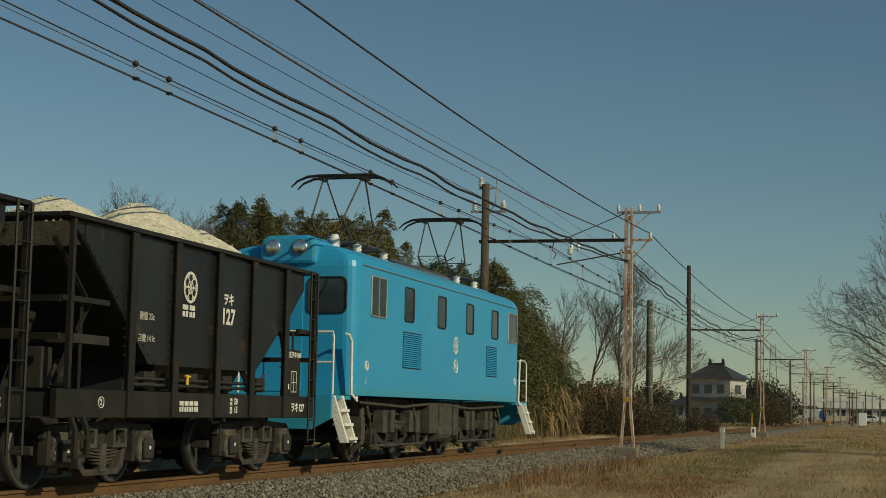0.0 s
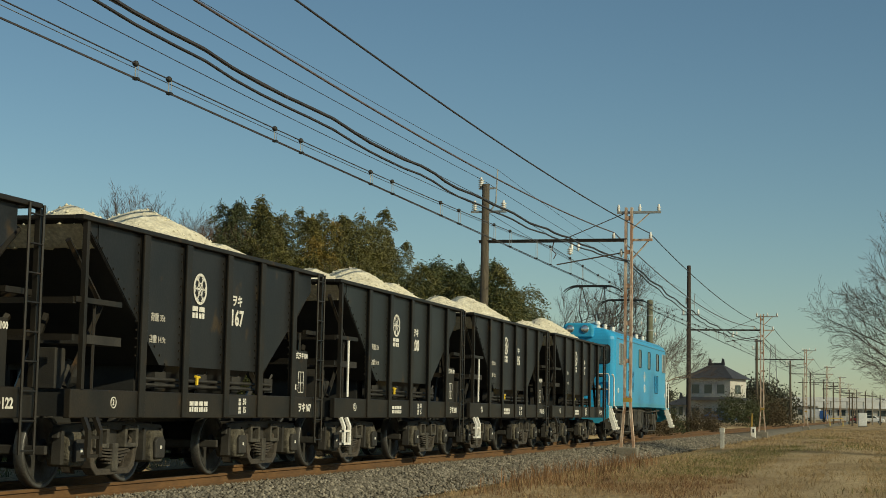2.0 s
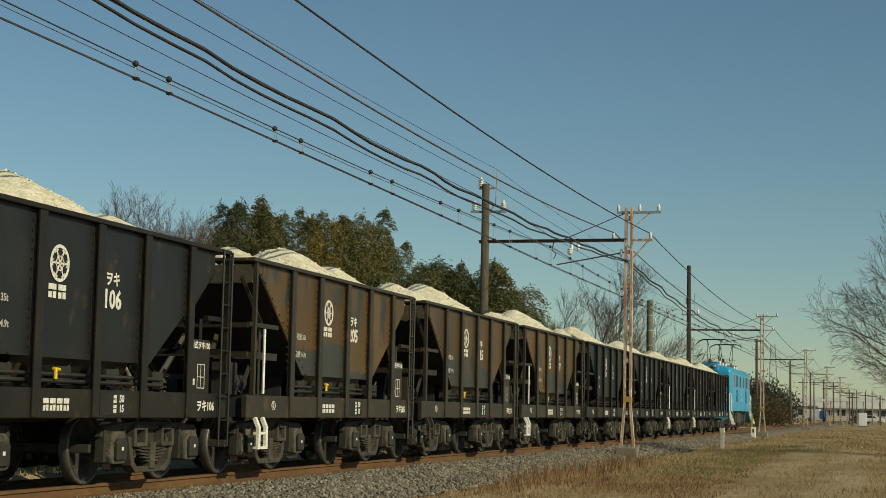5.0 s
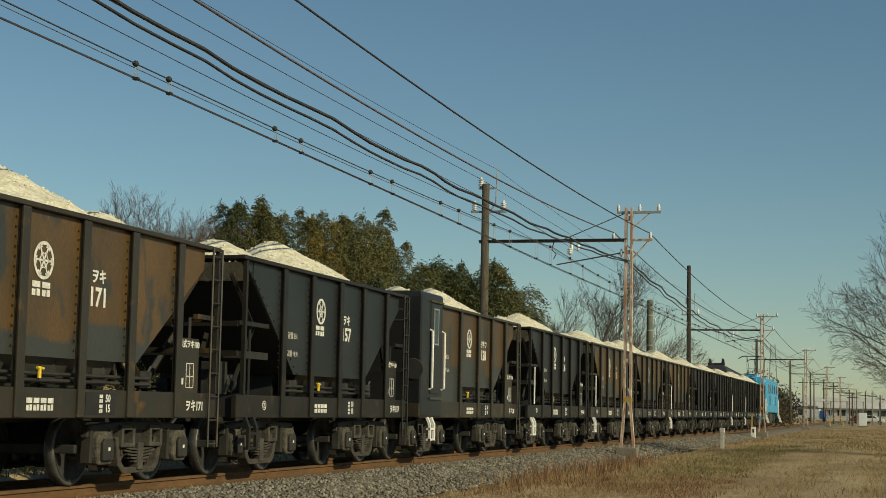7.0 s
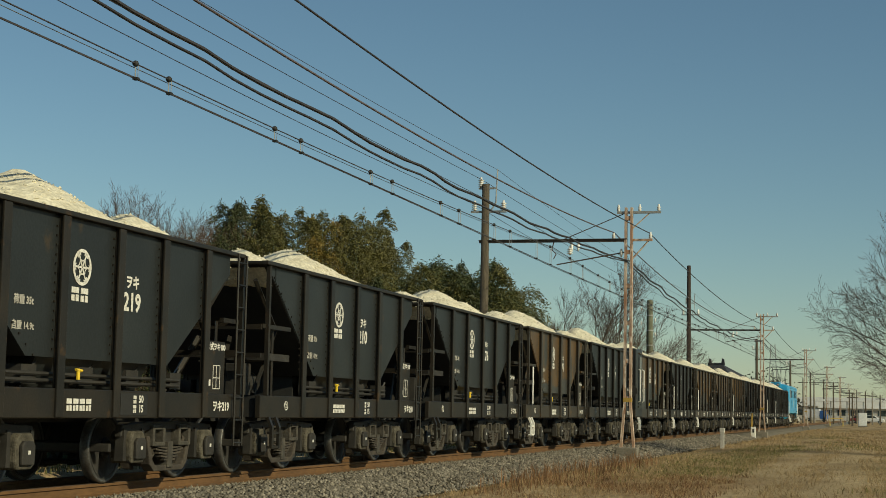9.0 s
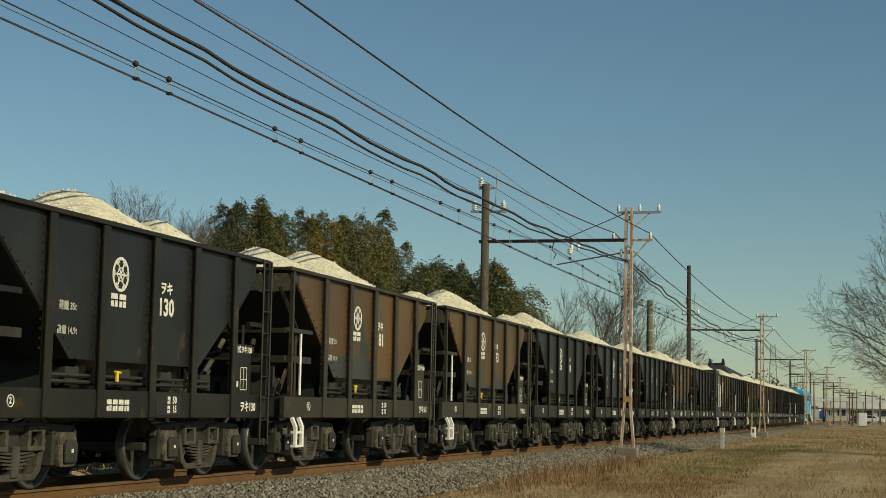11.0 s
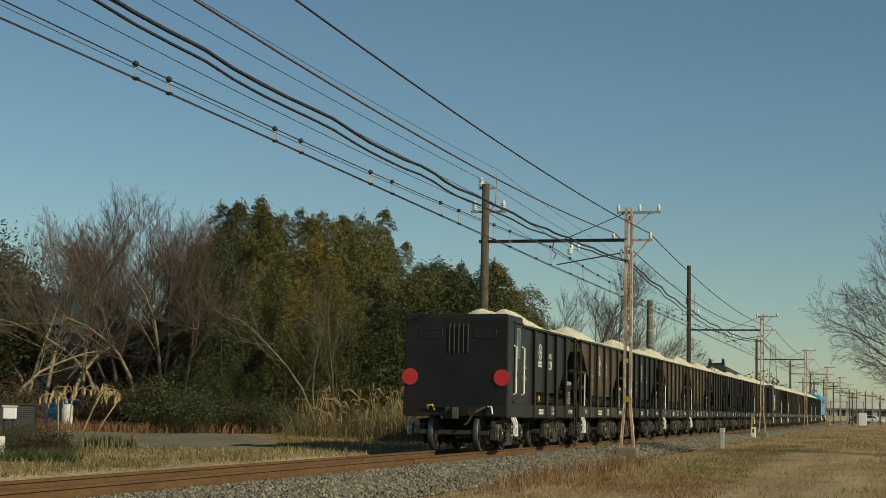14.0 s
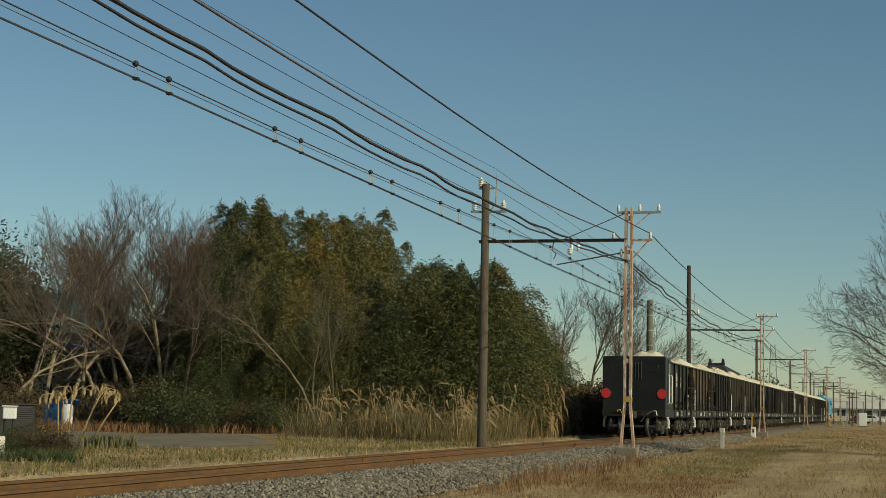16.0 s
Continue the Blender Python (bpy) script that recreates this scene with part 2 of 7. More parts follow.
DRY_STALK = mat("dry_pale_stalks", (0.50, 0.37, 0.19), (0.38, 0.27, 0.13), 3, 0.9, island=0.5)
DRY_GRASS = mat("dry_grass_blades", (0.47, 0.34, 0.175), (0.34, 0.24, 0.12), 0.25, 0.95, island=0.5, trans=0.2)
GREEN_GRASS = mat("green_grass_blades", (0.21, 0.19, 0.055), (0.14, 0.135, 0.04), 0.4, 0.9, island=0.6, trans=0.2)
FIELD = mat("bare_grey_soil", (0.215, 0.185, 0.135), (0.17, 0.145, 0.105), 0.5, 1.0, fine=6, bump=0.4, spec=0.05)

TRACK_X = -9.64
HALF = 1.24          # half the width of the vehicles


# ---- ground and track ----
def ground_z(x, y):
    """Height of the ground below the rail top."""
    side = x - TRACK_X
    z = -0.42
    if side > 0:
        z = -0.30 + 0.05 * math.sin(x * 0.7 + y * 0.05) * min(1.0, abs(side) / 6)
    else:
        z = -0.10 + 0.03 * math.sin(x * 0.5 + y * 0.11)
    if -2.2 < side < 3.2:
        z = -0.42
    return z + 0.03 * noise.noise(Vector((x * 0.35, y * 0.12, 0.3)))


def ground_material():
    m = bpy.data.materials.new("winter_grass_ground")
    m.use_nodes = True
    nt = m.node_tree
    b = nt.nodes["Principled BSDF"]
    b.inputs["Roughness"].default_value = 1.0
    b.inputs["Specular IOR Level"].default_value = 0.05
    tc = nt.nodes.new("ShaderNodeTexCoord")

    def tex(s, detail, stretch=(1, 1, 1)):
        mp = nt.nodes.new("ShaderNodeMapping")
        mp.inputs["Scale"].default_value = stretch
        nt.links.new(tc.outputs["Object"], mp.inputs[0])
        n = nt.nodes.new("ShaderNodeTexNoise")
        n.inputs["Scale"].default_value = s
        n.inputs["Detail"].default_value = detail
        nt.links.new(mp.outputs[0], n.inputs["Vector"])
        return n.outputs["Fac"]

    def rng(fac, a, c, lo=0.0, hi=1.0):
        r = nt.nodes.new("ShaderNodeMapRange")
        for i, q in enumerate((a, c, lo, hi)):
            r.inputs[i + 1].default_value = q
        nt.links.new(fac, r.inputs[0])
        return r.outputs[0]

    def mix(fac, a, c):
        x = nt.nodes.new("ShaderNodeMix")
        x.data_type = "RGBA"
        for i, q in ((6, a), (7, c)):
            if isinstance(q, tuple):
                x.inputs[i].default_value = (*q, 1)
            else:
                nt.links.new(q, x.inputs[i])
        nt.links.new(fac, x.inputs[0])
        return x.outputs[2]

    def calc(op, a, c):
        x = nt.nodes.new("ShaderNodeMath")
        x.operation = op
        for i, q in ((0, a), (1, c)):
            if isinstance(q, (int, float)):
                x.inputs[i].default_value = q
            else:
                nt.links.new(q, x.inputs[i])
        return x.outputs[0]

    col = mix(rng(tex(0.5, 5, (1, 0.35, 1)), 0.35, 0.65), (0.40, 0.305, 0.175), (0.23, 0.165, 0.09))
    col = mix(rng(tex(0.16, 4, (1, 0.3, 1)), 0.54, 0.66, 0, 0.5), col, (0.17, 0.15, 0.06))
    col = mix(rng(tex(0.23, 4, (1, 0.35, 1)), 0.60, 0.68, 0, 0.6), col, (0.17, 0.075, 0.035))
    # two worn wheel ruts of a farm path beside the line
    sep = nt.nodes.new("ShaderNodeSeparateXYZ")
    nt.links.new(tc.outputs["Object"], sep.inputs[0])
    line = calc("ADD", sep.outputs[0], calc("MULTIPLY", calc("SUBTRACT", tex(0.07, 3), 0.5), 4.0))
    line = calc("ADD", line, calc("MULTIPLY", sep.outputs[1], 0.022))
    for at in (-0.15, -1.65):
        d = calc("ABSOLUTE", calc("SUBTRACT", line, at), 0)
        d = calc("ADD", d, calc("MULTIPLY", calc("SUBTRACT", tex(0.9, 6, (1, 0.6, 1)), 0.5), 2.6))
        keep = calc("MULTIPLY", rng(d, 0.0, 1.0, 0.48, 0.0), rng(sep.outputs[1], 55, 85, 1.0, 0.25))
        col = mix(keep, col, (0.46, 0.36, 0.21))
    # green strip beside the path, rusty weeds at its near end
    def near_to(axis, mid, half, soft):
        return rng(calc("ABSOLUTE", calc("SUBTRACT", sep.outputs[axis], mid), 0), half, half + soft, 1.0, 0.0)

    torn = rng(tex(0.8, 5, (1, 0.5, 1)), 0.42, 0.58)
    for cx, hw, cy, hl, tone, most in ((-4.2, 0.5, 48, 14, (0.16, 0.15, 0.055), 0.7), (1.5, 0.9, 42, 16, (0.13, 0.14, 0.045), 0.8), (-4.3, 1.2, 27, 3.5, (0.23, 0.125, 0.06), 0.6), (-6.4, 0.4, 30, 5, (0.20, 0.12, 0.06), 0.5)):
        keep = calc("MULTIPLY", calc("MULTIPLY", near_to(0, cx, hw, 1.2), near_to(1, cy, hl, 7)), calc("MULTIPLY", torn, most))
        col = mix(keep, col, tone)
    fine = tex(14, 4)
    sc = nt.nodes.new("ShaderNodeVectorMath")
    sc.operation = "SCALE"
    nt.links.new(col, sc.inputs[0])
    nt.links.new(rng(fine, 0.3, 0.7, 0.65, 1.3), sc.inputs["Scale"])
    nt.links.new(sc.outputs[0], b.inputs["Base Color"])
    bp = nt.nodes.new("ShaderNodeBump")
    bp.inputs["Strength"].default_value = 0.8
    bp.inputs["Distance"].default_value = 0.06
    nt.links.new(fine, bp.inputs["Height"])
    nt.links.new(bp.outputs[0], b.inputs["Normal"])
    return m


def build_ground():
    xs = [-2500, -1200, -600, -300, -150, -90] + [-60 + 1.0 * i for i in range(80)] + [24, 40, 80, 150, 300, 700, 1500, 2500]
    ys = [-600, -200, -80, -40] + [-20 + 2.0 * i for i in range(90)] + [175, 200, 240, 300, 400, 600, 1000, 1700, 2800, 4500]
    v = [(x, y, ground_z(x, y)) for y in ys for x in xs]
    n = len(xs)
    f = [(j * n + i, j * n + i + 1, (j + 1) * n + i + 1, (j + 1) * n + i) for j in range(len(ys) - 1) for i in range(n - 1)]
    g = Geo().add(v, f)
    tagged(part("ground", g, ground_material(), smooth=True), "flat winter ground of dry grass, weeds and worn earth", "ground", kind="structure")
    # ballast bed
    prof = [(-3.1, -0.25), (-2.3, -0.18), (-1.5, -0.17), (1.45, -0.17), (2.0, -0.27), (2.55, -0.46)]
    v, f = [], []
    ys = [-20 + 1.0 * i for i in range(140)] + [120 + 15 * i for i in range(1, 60)]
    for y in ys:
        for x, z in prof:
            v.append((TRACK_X + x + 0.08 * noise.noise(Vector((x, y * 0.7, 0))), y, z + 0.03 * noise.noise(Vector((x * 2, y * 1.3, 4)))))
    k = len(prof)
    f = [(j * k + i, j * k + i + 1, (j + 1) * k + i + 1, (j + 1) * k + i) for j in range(len(ys) - 1) for i in range(k - 1)]
    tagged(part("ballast_bed", Geo().add(v, f), BALLAST), "bed of grey crushed stone under the railway track", "ballast", kind="structure")
    # rails
    head = [(-0.065, -0.153), (0.065, -0.153), (0.065, -0.142), (0.012, -0.125), (0.010, -0.045), (0.034, -0.036), (0.034, -0.008), (0.028, -0.004), (-0.028, -0.004), (-0.034, -0.008), (-0.034, -0.036), (-0.010, -0.045), (-0.012, -0.125), (-0.065, -0.142)]
    for s in (-1, 1):
        rail = thing("rail", "rusty brown steel rail with a dull running surface", "rail", "rails of the track", (TRACK_X + s * 0.5335, 0, 0))
        g = Geo()
        for j in range(9):
            y0 = -20 + j * 25.0
            g.prism(head, y0 + 0.006, y0 + 24.994, "y")
        g.prism(head, 205, 900, "y")
        part("web", g, RAIL_RUST, rail)
        part("running_surface", Geo().box(-0.027, 0.027, -20, 900, -0.004, 0.0), RAIL_TOP, rail, "dull dark rail head")
        for j in range(9):
            y0 = 5 + j * 25.0
            part("fishplate", Geo().box(0.011, 0.035, y0 - 0.28, y0 + 0.28, -0.122, -0.048).box(-0.035, -0.011, y0 - 0.28, y0 + 0.28, -0.122, -0.048), RAIL_RUST, rail)
    track = thing("track_sleepers", "row of weathered timber sleepers bedded in the ballast", "sleepers", at=(TRACK_X, 0, 0))
    tagged(track, kind="structure")
    me = Geo().box(-1.05, 1.05, -0.1, 0.1, -0.26, -0.155).mesh("sleeper", WOOD_POLE)
    for j in range(150):
        part("sleeper", me, None, track, at=(0, 14 + 0.62 * j, -0.004 + 0.006 * math.sin(j * 7.1)))


build_ground()


# ---- writing ----
TEXTS = {}


def text_mesh(body, size, material, squeeze=1.0):
    """A flat mesh of the built-in font."""
    key = (body, size, material.name)
    if key not in TEXTS:
        cu = bpy.data.curves.new("writing", "FONT")
        cu.body, cu.size, cu.align_x, cu.align_y = body, size, "CENTER", "CENTER"
        cu.extrude = 0.001
        cu.offset = size * 0.032
        cu.resolution_u = 2
        tmp = bpy.data.objects.new("writing", cu)
        me = bpy.data.meshes.new_from_object(tmp)
        bpy.data.objects.remove(tmp)
        me.transform(Matrix(((0, 0, 1, 0), (squeeze, 0, 0, 0), (0, 1, 0, 0), (0, 0, 0, 1))))
        me.materials.clear()
        me.materials.append(material)
        TEXTS[key] = me
    return TEXTS[key]


def write(parent, body, size, x, y, z, material=None, squeeze=1.0):
    return part("lettering", text_mesh(body, size, material or LETTER, squeeze), None, parent, at=(x, y, z))


def emblem(parent, x, y, z, r, material=None):
    """A ring with six spokes, flat on the side."""
    g = Geo()
    n = 32
    ring = []
    for rr in (r, r * 0.82):
        for xx in (0.0, 0.004):
            ring.append([(xx, rr * math.sin(2 * math.pi * k / n), rr * math.cos(2 * math.pi * k / n)) for k in range(n)])
    v = [q for loop in ring for q in loop]
    f = []
    for a, b in ((0, 1), (1, 3), (3, 2), (2, 0)):
        f += [(a * n + k, a * n + (k + 1) % n, b * n + (k + 1) % n, b * n + k) for k in range(n)]
    g.add(v, f)
    for k in range(6):
        w = math.pi * k / 3
        c, s = math.cos(w), math.sin(w)
        for poly in ([(0.05, -0.055), (0.90, -0.055), (0.90, 0.055), (0.05, 0.055)], [(0.44, 0.0), (0.53, 0.0), (0.33, 0.20), (0.24, 0.20)], [(0.44, 0.0), (0.53, 0.0), (0.33, -0.20), (0.24, -0.20)], [(0.80, 0.0), (0.90, 0.04), (0.72, 0.20), (0.66, 0.17)], [(0.80, 0.0), (0.90, -0.04), (0.72, -0.20), (0.66, -0.17)]):
            g.prism([((p * c - q * s) * r, (p * s + q * c) * r) for p, q in poly], 0.0, 0.004, "x")
    return part("emblem", g, material or LETTER, parent, "white spoked wheel emblem", at=(x, y, z))


def bars(parent, x, y, z, w, h, n, material=None):
    """Unreadable writing as plain bars."""
    g = Geo()
    step = w / n
    for i in range(n):
        y0 = y - w / 2 + i * step
        g.box(x, x + 0.004, y0, y0 + step * 0.78, z + h * 0.08, z + h / 2)
        g.box(x, x + 0.004, y0, y0 + step * 0.34, z - h / 2, z - h * 0.06)
        g.box(x, x + 0.004, y0 + step * 0.46, y0 + step * 0.78, z - h / 2, z - h * 0.02)
    return part("lettering", g, material or LETTER, parent)


# ---- bogies and wheels ----
WHEELSETS = []


def wheelset_meshes(r):
    g = Geo()
    for s in (-1, 1):
        c = s * 0.535
        g.lathe([(0.09, -0.07 + c), (r * 0.30, -0.06 + c), (r * 0.34, -0.02 + c), (r * 0.78, -0.03 + c), (r * 0.84, -0.06 + c), (r * 0.985, -0.062 + c), (r * 0.985, 0.062 + c), (r * 0.84, 0.06 + c), (r * 0.78, 0.03 + c), (r * 0.34, 0.02 + c), (r * 0.30, 0.06 + c), (0.09, 0.09 + c)], axis="x", sides=28)
    g.lathe([(0.075, -0.85), (0.075, 0.85)], axis="x", sides=10)
    for k in range(4):
        w = math.pi / 2 * k
        g.box(0.555, 0.575, r * 0.55 * math.cos(w) - 0.03, r * 0.55 * math.cos(w) + 0.03, r * 0.55 * math.sin(w) - 0.03, r * 0.55 * math.sin(w) + 0.03)
    plain = len(g.f)
    for s in (-1, 1):
        c = s * 0.535
        g.lathe([(r * 0.97, -0.064 + c), (r, -0.055 + c), (r, 0.055 + c), (r * 0.975, 0.064 + c), (r * 0.90, 0.064 + c), (r * 0.90, 0.058 + c)], axis="x", sides=28)
    me = g.mesh("wheels", WHEEL)
    me.materials.append(TREAD)
    for q in me.polygons:
        if q.index >= plain:
            q.material_index = 1
            q.use_smooth = True
    return me


def bogie(parent, y, base, r, meshes, box_material):
    """Frame of one bogie with two keyed wheelsets."""
    h = base / 2
    side = 0.80
    fr = Geo()
    for s in (-1, 1):
        a, b2 = sorted((s * side, s * (side + 0.10)))
        # cast side frame: arch bar over the boxes and a sagging middle
        fr.prism([(-h - 0.20, 0.50), (-h - 0.20, 0.64), (-h + 0.14, 0.70), (-0.30, 0.74), (0.30, 0.74), (h - 0.14, 0.70), (h + 0.20, 0.64), (h + 0.20, 0.50), (h - 0.12, 0.52), (0.34, 0.62), (-0.34, 0.62), (-h + 0.12, 0.52)], a, b2)
        fr.prism([(-h + 0.10, 0.50), (-0.42, 0.24), (0.42, 0.24), (h - 0.10, 0.50), (h - 0.20, 0.56), (0.36, 0.34), (-0.36, 0.34), (-h + 0.20, 0.56)], a, b2)
        for q in (-0.36, 0.24):
            fr.box(a, b2, q, q + 0.12, 0.30, 0.66)
        for q in (-h - 0.1, h + 0.1):
            fr.tube([(s * (side + 0.02), q * 0.55, 0.20), (s * (side + 0.02), q, 0.30)], 0.03, 6)
    fr.box(-0.85, 0.85, -0.16, 0.16, 0.42, 0.70)
    fr.box(-0.80, 0.80, -h - 0.46, -h - 0.40, 0.36, 0.46)
    fr.box(-0.80, 0.80, h + 0.40, h + 0.46, 0.36, 0.46)
    bg = part("bogie", fr, IRON, parent, "dusty black cast iron bogie frame", at=(0, y, 0), bevel=0.012)
    for s in (-1, 1):
        for q in (-h, h):
            ax = Geo()
            x0, x1 = sorted((s * 0.72, s * 0.985))
            ax.prism([(-0.13, 0.27), (-0.16, 0.34), (-0.17, 0.52), (-0.11, 0.60), (0.11, 0.60), (0.17, 0.52), (0.16, 0.34), (0.13, 0.27)], x0, x1)
            x2, x3 = sorted((s * 0.985, s * 1.03))
            ax.prism([(-0.10, 0.32), (-0.11, 0.50), (0.11, 0.50), (0.10, 0.32)], x2, x3)
            part("axle_box", ax, box_material, bg, "pale dust-caked axle box", bevel=0.02, at=(0, q, 0))
            br = Geo()
            d = 1 if q > 0 else -1
            br.prism([(d * 0.28, 0.66), (d * 0.52, 0.60), (d * 0.42, 0.32), (d * 0.34, 0.14), (d * 0.26, 0.14), (d * 0.30, 0.40)], s * 0.62 - 0.05, s * 0.62 + 0.05)
            part("brake_shoe", br, IRON_DUST, bg, at=(0, q - d * 0.05, 0))
        sp = Geo()
        for q in (-0.13, 0.13):
            n = 34
            sp.tube([(s * 0.83 + 0.06 * math.cos(k * 1.15), q + 0.065 * math.sin(k * 1.15), 0.35 + 0.27 * k / n) for k in range(n)], 0.016, 5)
        part("coil_spring", sp, DARK, bg)
    for q in (-h, h):
        ws = part("wheelset", meshes, None, bg, "steel wheels on an axle", at=(0, q, r))
        WHEELSETS.append((ws, q, r))
    return bg


WAGON_WHEELS = wheelset_meshes(0.42)


def wagon_bogie(parent, y, h=0.975, r=0.42):
    """Plate-frame wagon bogie with leaf springs, large axle boxes and brake gear."""
    fr = Geo()
    for s in (-1, 1):
        a, b = sorted((s * 0.86, s * 0.95))
        fr.prism([(-h - 0.30, 0.56), (-h - 0.26, 0.70), (-0.42, 0.74), (0.42, 0.74), (h + 0.26, 0.70), (h + 0.30, 0.56), (h + 0.12, 0.58), (0.48, 0.64), (-0.48, 0.64), (-h - 0.12, 0.58)], a, b)
    fr.box(-0.90, 0.90, -0.17, 0.17, 0.46, 0.72)
    for d in (-1, 1):
        fr.box(-0.85, 0.85, d * (h + 0.36) - 0.03, d * (h + 0.36) + 0.03, 0.38, 0.48)
    bg = part("bogie", fr, IRON, parent, "dusty black bogie frame", at=(0, y, 0), bevel=0.012)
    for s in (-1, 1):
        a, b = sorted((s * 0.84, s * 1.00))
        for q in (-0.36, 0.36):
            hole = Geo().box(a, b, q - 0.17, q - 0.11, 0.44, 0.70).box(a, b, q + 0.11, q + 0.17, 0.44, 0.70)
            hole.box(a, b, q - 0.11, q + 0.11, 0.64, 0.70).box(a, b, q - 0.11, q + 0.11, 0.44, 0.49)
            part("spring_hanger", hole, IRON_DUST, bg, bevel=0.010)
        sag = Geo().prism([(-0.62, 0.56), (-0.52, 0.22), (-0.40, 0.13), (0.40, 0.13), (0.52, 0.22), (0.62, 0.56), (0.53, 0.56), (0.44, 0.27), (0.36, 0.20), (-0.36, 0.20), (-0.44, 0.27), (-0.53, 0.56)], *sorted((s * 0.82, s * 0.96)))
        part("lower_frame", sag, SPRING_DUST, bg, "pale dusty lower side frame", bevel=0.012)
        x0, x1 = sorted((s * 0.87, s * 0.97))
        for i in range(5):
            w, z = 0.46 - 0.075 * i, 0.42 - 0.036 * i
            up = 0.05 * (w / 0.5) ** 2
            g = Geo().prism([(-w, z + up), (-w * 0.5, z + up * 0.25), (0, z), (w * 0.5, z + up * 0.25), (w, z + up), (w, z + up - 0.022), (w * 0.5, z + up * 0.25 - 0.022), (0, z - 0.022), (-w * 0.5, z + up * 0.25 - 0.022), (-w, z + up - 0.022)], x0, x1)
            part("spring_leaf", g, SPRING_DUST, bg)
        part("spring_clip", Geo().box(x0 - 0.012, x1 + 0.012, -0.07, 0.07, 0.17, 0.49), IRON_DUST, bg, bevel=0.01)
        for q in (-h, h):
            d = 1 if q > 0 else -1
            ax = Geo().prism([(-0.15, 0.25), (-0.19, 0.34), (-0.19, 0.55), (-0.12, 0.63), (0.12, 0.63), (0.19, 0.55), (0.19, 0.34), (0.15, 0.25)], *sorted((s * 0.74, s * 1.03)))
            box = part("axle_box", ax, BOX_DUST, bg, "pale dust-caked axle box", bevel=0.025, at=(0, q, 0))
            part("lid", Geo().prism([(-0.12, 0.30), (-0.13, 0.50), (-0.08, 0.55), (0.08, 0.55), (0.13, 0.50), (0.12, 0.30)], *sorted((s * 1.03, s * 1.075))), IRON, box, bevel=0.012)
            part("maker_plate", Geo().box(*sorted((s * 1.075, s * 1.080)), -0.022, 0.022, 0.41, 0.45), LETTER, box)
            for e in (-0.26, 0.20):
                part("horn_guide", Geo().prism([(e, 0.66), (e + 0.06, 0.66), (e + 0.07, 0.28), (e - 0.01, 0.28)], *sorted((s * 0.86, s * 0.97))), IRON, bg, at=(0, q, 0))
            br = Geo().prism([(d * 0.30, 0.64), (d * 0.40, 0.64), (d * 0.56, 0.40), (d * 0.50, 0.16), (d * 0.40, 0.14), (d * 0.42, 0.36)], s * 0.60 - 0.06, s * 0.60 + 0.06)
            part("brake_shoe", br, SPRING_DUST, bg, at=(0, q - d * 1.02, 0))
            part("brake_hanger", Geo().tube([(s * 0.80, q - d * 0.42, 0.70), (s * 0.92, q - d * 0.50, 0.52), (s * 0.90, q - d * 0.64, 0.34), (s * 0.82, q - d * 0.56, 0.16)], 0.028, 6), SPRING_DUST, bg)
    part("brake_beam", Geo().tube([(-0.8, -0.40, 0.22), (0.8, -0.40, 0.22)], 0.035, 6).tube([(-0.2, -0.40, 0.22), (0.2, 0.45, 0.30)], 0.03, 6), IRON, bg)
    for q in (-h, h):
        ws = part("wheelset", WAGON_WHEELS, None, bg, "steel wheels on an axle", at=(0, q, r))
        WHEELSETS.append((ws, q, r))
    return bg


CAB_PAINT = PAINT_GREY


